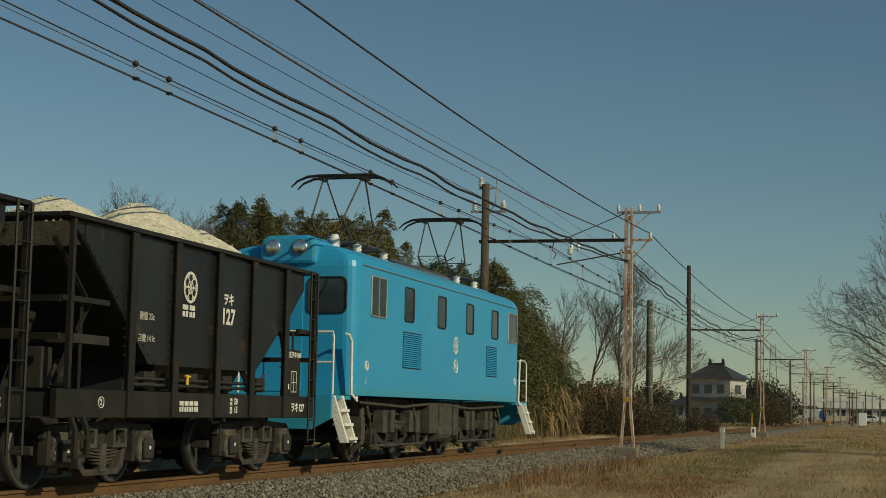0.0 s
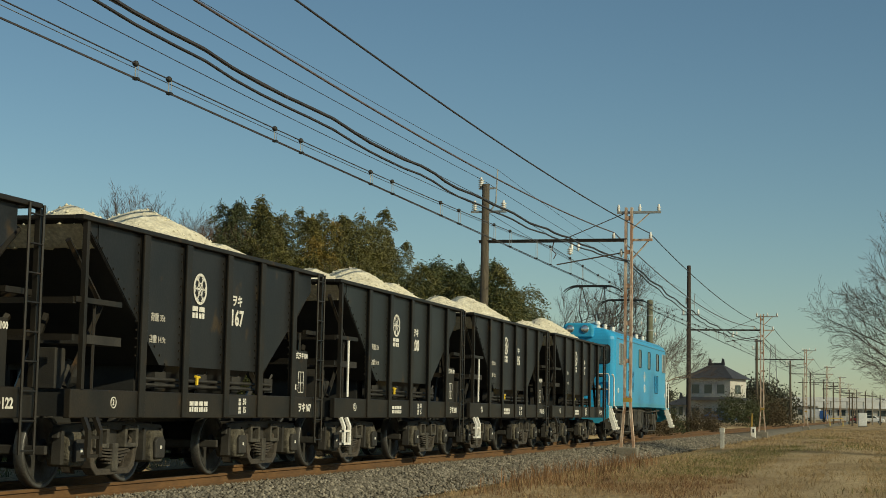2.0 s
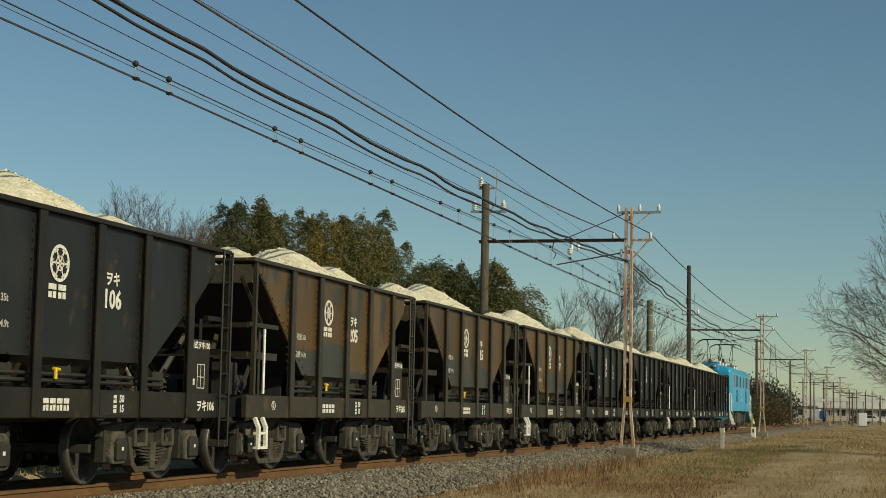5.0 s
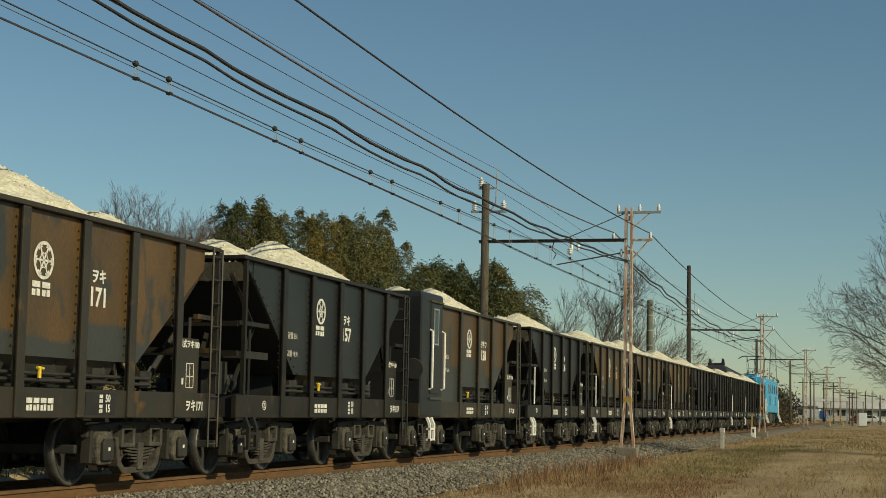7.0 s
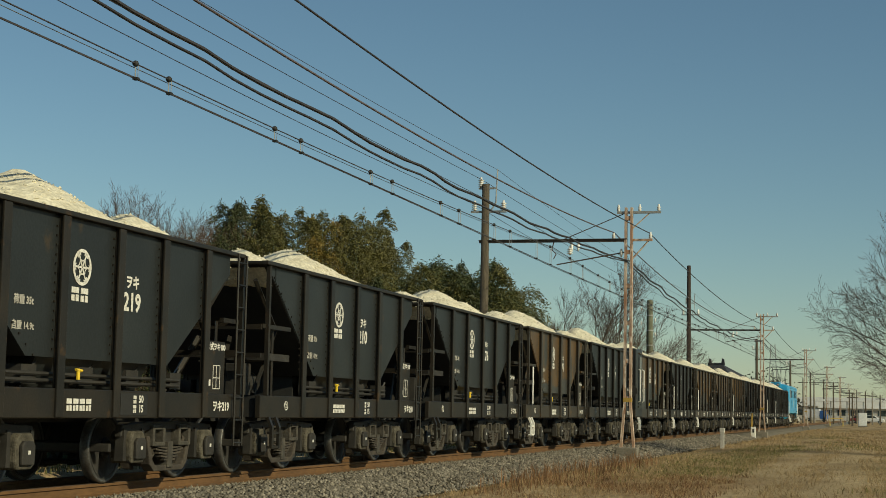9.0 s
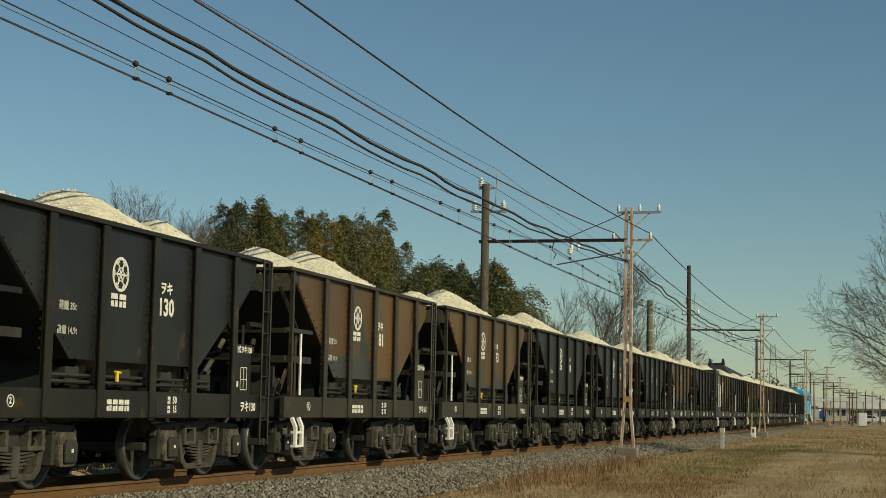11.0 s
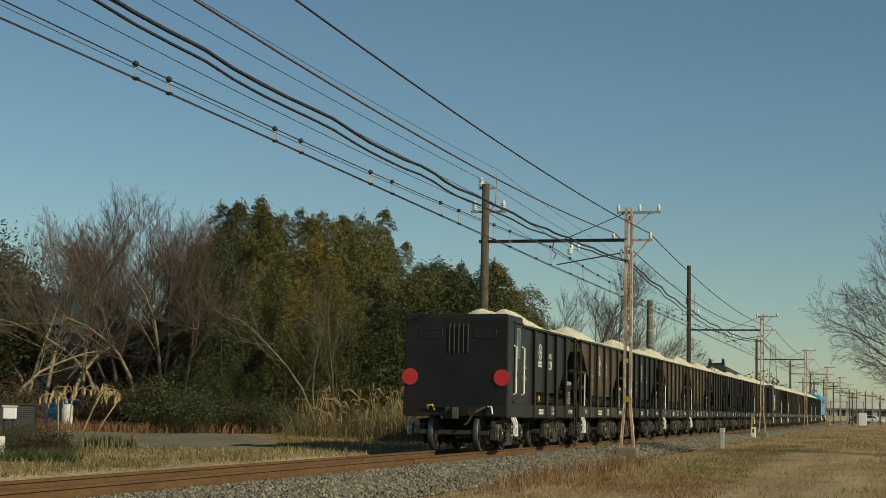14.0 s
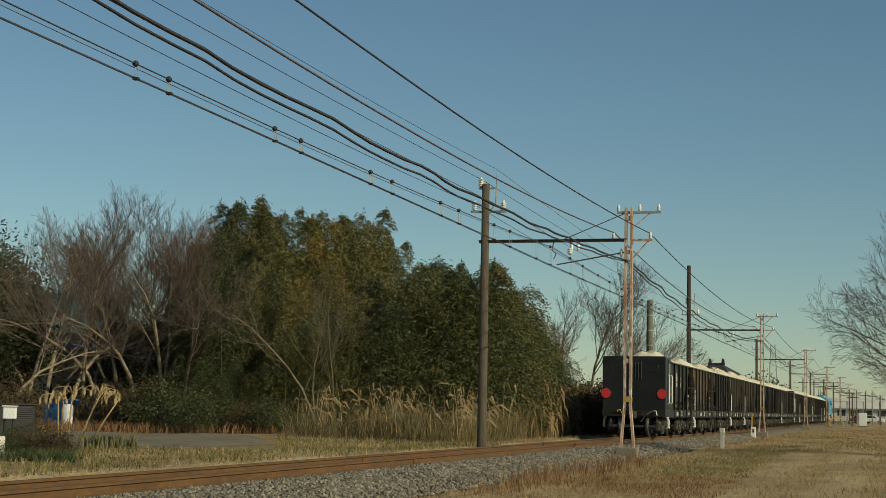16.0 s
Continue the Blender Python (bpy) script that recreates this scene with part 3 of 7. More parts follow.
# ---- limestone load ----
def load_mesh(seed, y0, y1):
    """Two heaps of limestone above the rim."""
    rnd = random.Random(seed)
    nx, ny = 26, 74
    v, f = [], []
    L = y1 - y0
    humps = [(-1.25 + rnd.uniform(-0.2, 0.2), 3.42 + rnd.uniform(-0.06, 0.06), 1.0, 0.95), (0.85 + rnd.uniform(-0.25, 0.25), 3.60 + rnd.uniform(-0.07, 0.05), 1.3 + rnd.uniform(-0.1, 0.3), 1.65 + rnd.uniform(-0.2, 0.4)), (3.0 + rnd.uniform(-0.4, 0.2), 3.42 + rnd.uniform(-0.08, 0.06), 1.1, 0.9)]
    for j in range(ny):
        for i in range(nx):
            a, b = i / (nx - 1), j / (ny - 1)
            x, y = -1.12 + 2.24 * a, y0 + L * b
            z = 2.66
            for c, top, back, ahead in humps:
                d = math.hypot(x / 1.12, (y - c) / (back if y < c else ahead))
                z = max(z, top + 0.10 - 0.68 * math.sqrt(d * d + 0.022))
            z += 0.05 * noise.noise(Vector((x * 2.4, y * 2.4, seed))) + rnd.uniform(-0.011, 0.011)
            if i in (0, nx - 1):
                z = min(z, 2.95)
            z = max(z, 2.94 - (y + 2.99) * 0.8, 2.94 - (4.01 - y) * 0.85)
            v.append((x, y, z))
    f = [(j * nx + i, j * nx + i + 1, (j + 1) * nx + i + 1, (j + 1) * nx + i) for j in range(ny - 1) for i in range(nx - 1)]
    g = Geo().add(v, f)
    for _ in range(700):
        j, i = rnd.randrange(ny - 2), rnd.randrange(nx - 1)
        q = v[j * nx + i]
        s = rnd.uniform(0.014, 0.034)
        g.add([(q[0] + dx * s * rnd.uniform(0.7, 1.2), q[1] + dy * s * rnd.uniform(0.7, 1.2), q[2] + dz * s) for dx, dy, dz in ((1, 0, 0), (-1, 0, 0), (0, 1, 0), (0, -1, 0), (0, 0, 0.9), (0, 0, -0.5))],
              [(0, 2, 4), (2, 1, 4), (1, 3, 4), (3, 0, 4), (2, 0, 5), (1, 2, 5), (3, 1, 5), (0, 3, 5)])
    return g.mesh("limestone_load", LIME, False)


LOADS = [load_mesh(s, -2.95, 3.95) for s in (3, 8, 15, 42, 57)]
LOADS_CAB = [load_mesh(s, -2.18, 3.95) for s in (21, 33)]

RIM = 2.99
SILL_T, SILL_B = 1.10, 0.785
RIBS = (-1.59, -0.43, 0.83, 1.97, 3.20)


def hopper_wagon(paint, label, white_rail, cab):
    """One bogie hopper wagon; y = 0 lies under the emblem."""
    w = thing("guard_hopper_wagon" if cab else "hopper_wagon", label, "railway wagon", "limestone train")
    rear, front = (-3.62 if cab else -3.21), 4.39
    ribs = (-0.77, 0.66, 1.83, 3.06) if cab else RIBS
    hx = HALF
    frame_paint = FRAME_BROWN if paint is PAINT_BROWN else FRAME
    # longitudinal sills and cross members
    for s in (-1, 1):
        a, b = sorted((s * (hx - 0.10), s * (hx - 0.015)))
        part("sill", Geo().box(a, b, rear, front, SILL_B, SILL_T), frame_paint, w, bevel=0.012)
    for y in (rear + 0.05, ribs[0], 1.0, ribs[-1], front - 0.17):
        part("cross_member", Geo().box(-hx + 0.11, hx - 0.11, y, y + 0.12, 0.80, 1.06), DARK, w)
    # added dark block that closes the bright see-through gap round the chutes
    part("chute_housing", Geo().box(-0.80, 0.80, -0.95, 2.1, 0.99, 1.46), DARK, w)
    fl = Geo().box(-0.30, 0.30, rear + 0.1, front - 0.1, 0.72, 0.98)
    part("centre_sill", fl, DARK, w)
    # sloped hopper shell
    lo_r, lo_f, zb = (-0.85 if cab else -1.05), 2.20, 1.42
    top_r, top_f = (-2.2 if cab else rear + 0.22), front - 0.36
    for s in (-1, 1):
        x0 = s * (hx - 0.07)
        x1 = s * (hx - 0.085)
        poly = [(top_r, RIM - 0.02), (top_f, RIM - 0.02), (front - 0.5, 2.62), (lo_f, zb), (lo_r, zb)]
        if cab:
            poly = [(top_r, RIM - 0.02), (top_f, RIM - 0.02), (front - 0.5, 2.62), (lo_f, zb), (top_r, zb)]
        part("side_sheet", Geo().prism(poly, min(x0, x1), max(x0, x1)), paint, w)
    # end slope sheets, near-black: the shade of their undersides is in the colour
    t = 0.03
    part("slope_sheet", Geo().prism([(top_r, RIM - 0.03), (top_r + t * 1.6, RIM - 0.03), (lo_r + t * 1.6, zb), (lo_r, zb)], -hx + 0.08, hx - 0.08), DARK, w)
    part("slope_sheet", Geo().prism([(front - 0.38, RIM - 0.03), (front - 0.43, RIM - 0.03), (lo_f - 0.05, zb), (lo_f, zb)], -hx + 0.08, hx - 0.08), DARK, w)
    # discharge chutes
    for s in (-1, 1):
        part("chute", Geo().prism([(s * 0.10, zb + 0.1), (s * 1.1, zb + 0.02), (s * 0.86, 0.95), (s * 0.60, 0.95)], lo_r + 0.35, lo_f - 0.35, "y"), paint, w)
    # side panels, one to a bay
    edges = ([top_r] if cab else [ribs[0] - 1.12]) + list(ribs) + [front - 0.36]

    def low_edge(y):
        z = zb
        if y < lo_r and not cab:
            z = zb + (lo_r - y) * (RIM - zb) / (lo_r - top_r)
        if y > lo_f:
            z = max(z, zb + (y - lo_f) * (2.62 - zb) / (front - 0.5 - lo_f))
        return min(z, RIM - 0.06)

    for a, b in zip(edges[:-1], edges[1:]):
        a, b = a + 0.05, b - 0.05
        closed = cab and b < -0.7
        cuts = [a] + [q for q in (lo_r, lo_f) if a < q < b] + [b]
        for s in (-1, 1):
            poly = [(a, RIM - 0.06)] + [(q, SILL_T - 0.02 if closed else low_edge(q)) for q in cuts] + [(b, RIM - 0.06)]
            x0, x1 = sorted((s * (hx - 0.069), s * (hx - 0.060)))
            part("side_panel", Geo().prism(poly, x0, x1), paint, w)
    # ribs
    for y in ribs:
        for s in (-1, 1):
            a, b = sorted((s * (hx - 0.06), s * hx))
            x2, x3 = sorted((s * (hx - 0.018), s * (hx + 0.012)))
            part("rib", Geo().box(a, b, y - 0.06, y + 0.06, SILL_T, RIM - 0.05).box(x2, x3, y - 0.075, y + 0.075, SILL_B + 0.01, RIM - 0.06), frame_paint, w, bevel=0.008)
    # rows of bolts along the sloped edge and up the ribs
    if not cab:
        bo = Geo()
        for k in range(15):
            q = k / 14
            y, z = top_r + (lo_r - top_r) * q, RIM - 0.12 + (zb - RIM + 0.12) * q
            bo.box(hx - 0.062, hx - 0.048, y + 0.13, y + 0.155, z, z + 0.025)
        part("bolt_row", bo, frame_paint, w)
    for y in ribs:
        bo = Geo()
        for k in range(14):
            bo.box(hx - 0.060, hx - 0.044, y - 0.115, y - 0.093, 1.5 + 0.1 * k, 1.52 + 0.1 * k)
        part("bolt_row", bo, frame_paint, w)
    # top rim
    rim = Geo()
    y0 = rear + 0.06 if not cab else -2.2
    for s in (-1, 1):
        a, b = sorted((s * (hx - 0.09), s * (hx + 0.018)))
        rim.box(a, b, y0, front - 0.05, RIM - 0.055, RIM)
    rim.box(-hx + 0.09, hx - 0.09, y0, y0 + 0.06, RIM - 0.05, RIM - 0.004)
    rim.box(-hx + 0.09, hx - 0.09, front - 0.11, front - 0.05, RIM - 0.05, RIM - 0.004)
    part("rim", rim, frame_paint, w, bevel=0.008)
    # slender end posts and end framing
    ends = [front - 0.03] if cab else [rear + 0.24, front - 0.03]
    for y in ends:
        for s in (-1, 1):
            a, b = sorted((s * (hx - 0.06), s * (hx - 0.004)))
            part("end_post", Geo().box(a, b, y - 0.045, y + 0.02, SILL_T, RIM - 0.055), frame_paint, w)
    for yy, d in ([] if cab else [(rear + 0.08, 1)]) + [(front - 0.10, -1)]:
        fr = Geo()
        for z in (2.02, 1.62):
            fr.box(-hx + 0.06, hx - 0.06, yy - 0.03, yy + 0.03, z, z + 0.07)
        for s in (-1, 1):
            fr.box(min(s * (hx - 0.1), s * (hx - 0.04)), max(s * (hx - 0.1), s * (hx - 0.04)), yy, yy + d * 1.05, 2.04, 2.10) if d > 0 else fr.box(min(s * (hx - 0.1), s * (hx - 0.04)), max(s * (hx - 0.1), s * (hx - 0.04)), yy - 0.5, yy, 2.04, 2.10)
            fr.tube([(s * (hx - 0.2), yy + d * 0.05, 2.72), (s * (hx - 0.2), yy + d * 0.85, 2.05), (s * (hx - 0.25), yy + d * 0.2, 1.12)], 0.035, 5)
            fr.tube([(s * (hx - 0.12), yy + d * 0.55, 1.10), (s * (hx - 0.12), yy + d * 0.55, 2.05)], 0.02, 5)
        fr.tube([(-0.4, yy + d * 0.2, 1.05), (-0.25, yy + d * 1.0, 1.95)], 0.05, 5)
        fr.tube([(0.4, yy + d * 0.2, 1.05), (0.25, yy + d * 1.0, 1.95)], 0.05, 5)
        part("end_frame", fr, frame_paint, w)
    if not cab:
        eq = Geo()
        eq.lathe([(0.02, -0.34), (0.15, -0.30), (0.17, -0.2), (0.17, 0.2), (0.15, 0.30), (0.02, 0.34)], (0.62, rear + 0.75, 1.28), "y", 14)
        part("air_reservoir", eq, IRON, w, "round air tank")
        part("valve_box", Geo().box(0.55, 0.85, rear + 0.30, rear + 0.52, 1.10, 1.55), IRON, w, bevel=0.01)
        part("shelf_bar", Geo().box(0.5, hx - 0.1, rear + 0.45, rear + 1.25, 1.60, 1.70), IRON, w)
    # chute gear below the shell
    for s in (-1, 1):
        gear = Geo()
        for z in (1.18, 1.25):
            gear.tube([(s * (hx - 0.14), lo_r - 0.25, z), (s * (hx - 0.14), lo_f + 0.5, z)], 0.022, 6)
        for y in (-0.95, 0.25, 1.35, 2.5):
            gear.box(min(s * 0.9, s * 1.08), max(s * 0.9, s * 1.08), y, y + 0.3, 1.14, 1.34)
            gear.tube([(s * 1.0, y + 0.1, 1.1), (s * 1.06, y + 0.32, 1.40)], 0.02, 5)
        part("discharge_gear", gear, IRON, w)
    for s in (-1, 1):
        part("valve_handle", Geo().tube([(s * (hx - 0.10), 0.12, 1.20), (s * (hx - 0.10), 0.12, 1.32)], 0.022, 7).tube([(s * (hx - 0.10), 0.07, 1.31), (s * (hx - 0.10), 0.20, 1.30)], 0.017, 6), YELLOW, w, "yellow valve handle")
    # ladder at the leading end
    for s in (-1, 1):
        la = Geo()
        for y in (front - 0.05, front - 0.33):
            la.tube([(s * (hx + 0.03), y, 0.42), (s * (hx + 0.03), y, RIM - 0.02)], 0.017, 6)
        for i in range(9):
            z = 0.46 + 0.30 * i
            la.tube([(s * (hx + 0.03), front - 0.33, z), (s * (hx + 0.03), front - 0.05, z)], 0.012, 5)
        part("ladder", la, frame_paint, w)
        part("data_board", Geo().box(min(s * (hx - 0.055), s * (hx - 0.04)), max(s * (hx - 0.055), s * (hx - 0.04)), 3.32, 3.86, 1.10, 1.78), frame_paint, w)
    # rear step irons
    for s in (-1, 1):
        st = Geo()
        sy = rear + (0.50 if cab else 0.28)
        for y in (sy, sy + 0.26):
            st.prism([(s * (hx - 0.05), 0.80), (s * (hx - 0.0), 0.80), (s * (hx + 0.06), 0.66), (s * (hx + 0.06), 0.36), (s * (hx + 0.02), 0.36), (s * (hx + 0.02), 0.64)], y, y + 0.07, "y")
        for z in (0.36, 0.56):
            st.box(min(s * (hx - 0.02), s * (hx + 0.055)), max(s * (hx - 0.02), s * (hx + 0.055)), sy, sy + 0.33, z, z + 0.035)
        part("step_iron", st, WHITE if white_rail else frame_paint, w, "white step iron" if white_rail else "")
        if white_rail and not cab:
            part("hand_rail", Geo().tube([(s * (hx + 0.045), rear + 0.42, 1.12), (s * (hx + 0.045), rear + 0.42, 2.02)], 0.021, 6), WHITE, w, "white hand rail")
    # couplers
    for y, d in ((rear, -1), (front, 1)):
        cp = Geo().box(-0.09, 0.09, min(y, y + d * 0.22), max(y, y + d * 0.22), 0.78, 0.96)
        cp.prism([(-0.15, 0), (0.15, 0), (0.17, d * 0.16), (0.04, d * 0.22), (-0.02, d * 0.12), (-0.15, d * 0.14)], 0.74, 1.0, "z")
        for i in range(6):
            cp.v[8 + i] = (cp.v[8 + i][0], cp.v[8 + i][1] + y + d * 0.20, cp.v[8 + i][2])
            cp.v[14 + i] = (cp.v[14 + i][0], cp.v[14 + i][1] + y + d * 0.20, cp.v[14 + i][2])
        part("coupler", cp, IRON, w, bevel=0.015)
        ho = Geo()
        ho.tube([(0.45, y - d * 0.05, 0.92), (0.42, y + d * 0.12, 0.80), (0.36, y + d * 0.22, 0.66), (0.30, y + d * 0.30, 0.60)], 0.028, 6)
        part("brake_hose", ho, RUBBER, w)
    if cab:
        # guard compartment with side door, rear windows and round markers
        cb = Geo()
        prof = [(-hx - 0.005, 0.80), (-hx - 0.005, 3.12), (-hx + 0.04, 3.16), (hx - 0.04, 3.16), (hx + 0.005, 3.12), (hx + 0.005, 0.80)]
        cb.prism(prof, rear - 0.01, -2.2, "y")
        part("guard_cab", cb, CAB_PAINT if paint is PAINT_BROWN else paint, w, "steel guard compartment", bevel=0.03)
        for s in (-1, 1):
            x0, x1 = sorted((s * hx, s * (hx + 0.022)))
            part("cab_door", Geo().box(x0, x1, -3.06, -2.36, 1.24, 2.94), CAB_PAINT, w, bevel=0.01)
            x0, x1 = sorted((s * (hx + 0.02), s * (hx + 0.028)))
            dw = part("door_window", Geo().box(x0, x1, -2.86, -2.60, 2.20, 2.84), GLASS, w)
            g = Geo()
            for y0, y1, z0, z1 in ((-2.89, -2.86, 2.17, 2.87), (-2.60, -2.57, 2.17, 2.87), (-2.86, -2.60, 2.84, 2.87), (-2.86, -2.60, 2.17, 2.20)):
                g.box(min(s * (hx + 0.02), s * (hx + 0.036)), max(s * (hx + 0.02), s * (hx + 0.036)), y0, y1, z0, z1)
            part("window_frame", g, GALV, dw)
            part("rain_strip", Geo().box(min(s * hx, s * (hx + 0.05)), max(s * hx, s * (hx + 0.05)), -3.14, -2.28, 2.98, 3.01), paint, w)
            part("door_step", Geo().box(min(s * hx, s * (hx + 0.04)), max(s * hx, s * (hx + 0.04)), -3.10, -2.30, 1.13, 1.18), paint, w)
            for y in (-3.10, -2.28):
                part("grab_rail", Geo().tube([(s * (hx + 0.01), y, 1.32), (s * (hx + 0.07), y, 1.35), (s * (hx + 0.07), y, 2.42), (s * (hx + 0.01), y, 2.45)], 0.022, 6), WHITE, w, "white grab rail")
        for x in (-0.66, 0.78 - 0.0):
            g = Geo()
            pts = []
            for k in range(16):
                t2 = 2 * math.pi * k / 16
                pts.append((x * 0.9 + 0.26 * max(-1, min(1, 1.35 * math.cos(t2))), 2.70 + 0.10 * max(-1, min(1, 1.3 * math.sin(t2)))))
            part("rear_window", Geo().prism(pts, rear - 0.022, rear - 0.014, "y"), GLASS_DULL, w)
            fr2 = Geo().tube([(p[0], rear - 0.015, p[1]) for p in pts] + [(pts[0][0], rear - 0.015, pts[0][1])], 0.016, 5)
            part("window_rim", fr2, paint, w)
        for i in range(5):
            x = -0.16 + 0.11 * i
            part("vent_rib", Geo().tube([(x, rear - 0.005, 2.24), (x, rear - 0.03, 2.30), (x, rear - 0.03, 2.86), (x, rear - 0.005, 2.92)], 0.022, 6), DARK, w)
        for x in (-1.10, 1.10):
            g = Geo().lathe([(0.02, rear - 0.045), (0.185, rear - 0.045), (0.19, rear - 0.03), (0.19, rear - 0.01)], (x, 0, 1.69), "y", 28)
            part("marker_disc", g, RED if paint is not PAINT_BROWN else DARK, w, "round red rear marker disc" if paint is not PAINT_BROWN else "")
            rg = Geo()
            rg.tube([(x + 0.193 * math.cos(t2), rear - 0.03, 1.69 + 0.193 * math.sin(t2)) for t2 in [2 * math.pi * k / 28 for k in range(29)]], 0.009, 5)
            part("disc_rim", rg, IRON_DUST, w)
        part("rear_panel", Geo().box(-hx + 0.03, hx - 0.03, rear - 0.014, rear - 0.011, 0.83, 3.05), BLACK_REAR, w, "black painted rear wall")
        part("buffer_beam", Geo().box(-hx, hx, rear - 0.07, rear - 0.015, 0.80, 1.05), frame_paint, w, bevel=0.01)
        g = Geo().box(-0.5, -0.1, rear - 0.16, rear - 0.02, 1.0, 1.02)
        part("lamp_shelf", g, DARK, w)
        pipe = Geo().tube([(0.35, rear - 0.05, 0.86), (0.42, rear - 0.22, 0.80), (0.55, rear - 0.25, 0.90), (0.75, rear - 0.12, 1.02)], 0.03, 6)
        part("air_pipe", pipe, IRON_DUST, w)
        part("tail_valve", Geo().tube([(0.80, rear - 0.10, 1.03), (0.90, rear - 0.16, 1.02), (0.93, rear - 0.17, 0.86)], 0.022, 6), WHITE, w)
        part("yellow_hook", Geo().tube([(-0.62, rear - 0.10, 0.96), (-0.62, rear - 0.16, 1.03), (-0.50, rear - 0.16, 1.05), (-0.46, rear - 0.10, 0.93)], 0.022, 6), YELLOW, w)
    wagon_bogie(w, -2.42 if cab else -1.68)
    wagon_bogie(w, 2.80)
    # lettering on both sides would look alike; the near side carries it
    x = hx - 0.056
    emblem(w, x, 0.03, 2.42, 0.20)
    bars(w, x, 0.02, 2.12, 0.40, 0.15, 2)
    bars(w, hx - 0.012, 0.02, 0.93, 0.56, 0.13, 4)
    wy = -1.70 if cab else -1.13
    write(w, "\u8377\u91cd 35t", 0.105, x, wy, 1.98, LETTER_DIM)
    write(w, "\u81ea\u91cd 16.0t" if cab else "\u81ea\u91cd 14.9t", 0.100, x, wy, 1.72, LETTER_DIM)
    if not cab:
        ring = Geo().tube([(hx - 0.012, -2.25 + 0.06 * math.cos(q * 0.2618), 0.96 + 0.06 * math.sin(q * 0.2618)) for q in range(25)], 0.007, 4)
        part("circled_figure", ring, LETTER, w)
        write(w, "2", 0.09, hx - 0.012, -2.25, 0.96, LETTER)
    part("tare_board", Geo().box(hx - 0.014, hx - 0.008, 0.95, 1.62, 0.82, 1.07), DARK, w)
    bars(w, hx - 0.007, 1.30, 1.0, 0.09, 0.09, 1)
    bars(w, hx - 0.007, 1.30, 0.89, 0.09, 0.09, 1)
    write(w, "50", 0.115, hx - 0.006, 1.45, 1.0, LETTER)
    write(w, "16" if cab else "15", 0.115, hx - 0.006, 1.45, 0.89, LETTER)
    write(w, "\u5f62\u5f0f\u30f2\u30ad\u30d5100" if cab else "\u5f62\u5f0f\u30f2\u30ad100", 0.105, hx - 0.038, 3.58, 1.70, LETTER)
    g = Geo()
    for y0, y1, z0, z1 in ((3.5, 3.72, 1.46, 1.47), (3.5, 3.72, 1.16, 1.17), (3.5, 3.51, 1.16, 1.47), (3.71, 3.72, 1.16, 1.47), (3.5, 3.72, 1.30, 1.31), (3.60, 3.61, 1.16, 1.47), (3.38, 3.43, 1.20, 1.28)):
        g.box(hx - 0.039, hx - 0.036, y0, y1, z0, z1)
    part("inspection_panel", g, LETTER, w)
    return w


def number_wagon(w, cab, number):
    x = HALF - 0.055
    write(w, "\u30f2\u30ad\u30d5" if cab else "\u30f2\u30ad", 0.17, x, 1.22, 2.34)
    write(w, number, 0.29, x, 1.22, 2.11)
    write(w, ("\u30ad\u30d5" if cab else "\u30f2\u30ad") + number, 0.15, HALF - 0.010, 3.72, 0.93)


# position of each emblem at the start of the clip, paint, number, white rails, cab
TRAIN = [
    (17.88, "black", "127", False), (9.61, "black", "195", True), (1.34, "grey", "200", True), (-6.92, "black", "167", False),
    (-15.25, "black", "122", False), (-23.52, "brown", "197", True), (-31.79, "brown", "215", False), (-40.06, "brown", "205", True),
    (-48.33, "black", "106", True), (-56.98, "brown", "128", True), (-65.85, "grey", "157", False), (-74.10, "brown", "171", True),
    (-82.36, "grey", "176", False), (-90.61, "grey", "210", False), (-98.88, "grey", "219", False), (-107.15, "brown", "213", True),
    (-115.43, "brown", "181", True), (-123.72, "black", "130", False), (-132.00, "brown", "151", True), (-140.26, "grey", "129", True),
]
PAINTS = {"black": (PAINT_BLACK, "worn black"), "grey": (PAINT_GREY, "dark grey"), "brown": (PAINT_BROWN, "rust-stained brown")}
WAGONS = []
TEMPLATES = {}


def build_train():
    for i, (y, paint, number, rails) in enumerate(TRAIN):
        cab = i in (9, 19)
        key = (paint, rails, cab)
        if key not in TEMPLATES:
            m, word = PAINTS[paint]
            kind = "steel hopper wagon with a guard cab" if cab else "steel hopper wagon heaped with limestone"
            TEMPLATES[key] = w = hopper_wagon(m, word + " " + kind + " on the track", rails, cab)
            w.location = (TRACK_X, y, 0)
        else:
            before = len(WHEELSETS)
            w = copy_thing(TEMPLATES[key], pose(TRACK_X, y, 0))
            for bg in w.children:
                if bg.name.split(".")[0] == "bogie":
                    for ws in bg.children:
                        if ws.name.split(".")[0] == "wheelset":
                            WHEELSETS.append((ws, ws.location.y, 0.42))
        WAGONS.append((w, y))
    for i, (w, y) in enumerate(WAGONS):
        cab = i in (9, 19)
        number_wagon(w, cab, TRAIN[i][2])
        heap = new("limestone_load", (LOADS_CAB if cab else LOADS)[i % (2 if cab else 5)])
        heap.location = (TRACK_X, y, 0)
        tagged(heap, "heaped pale crushed limestone filling the wagon", "limestone", "loads of limestone")
        LOAD_THINGS.append((heap, y))


LOAD_THINGS = []


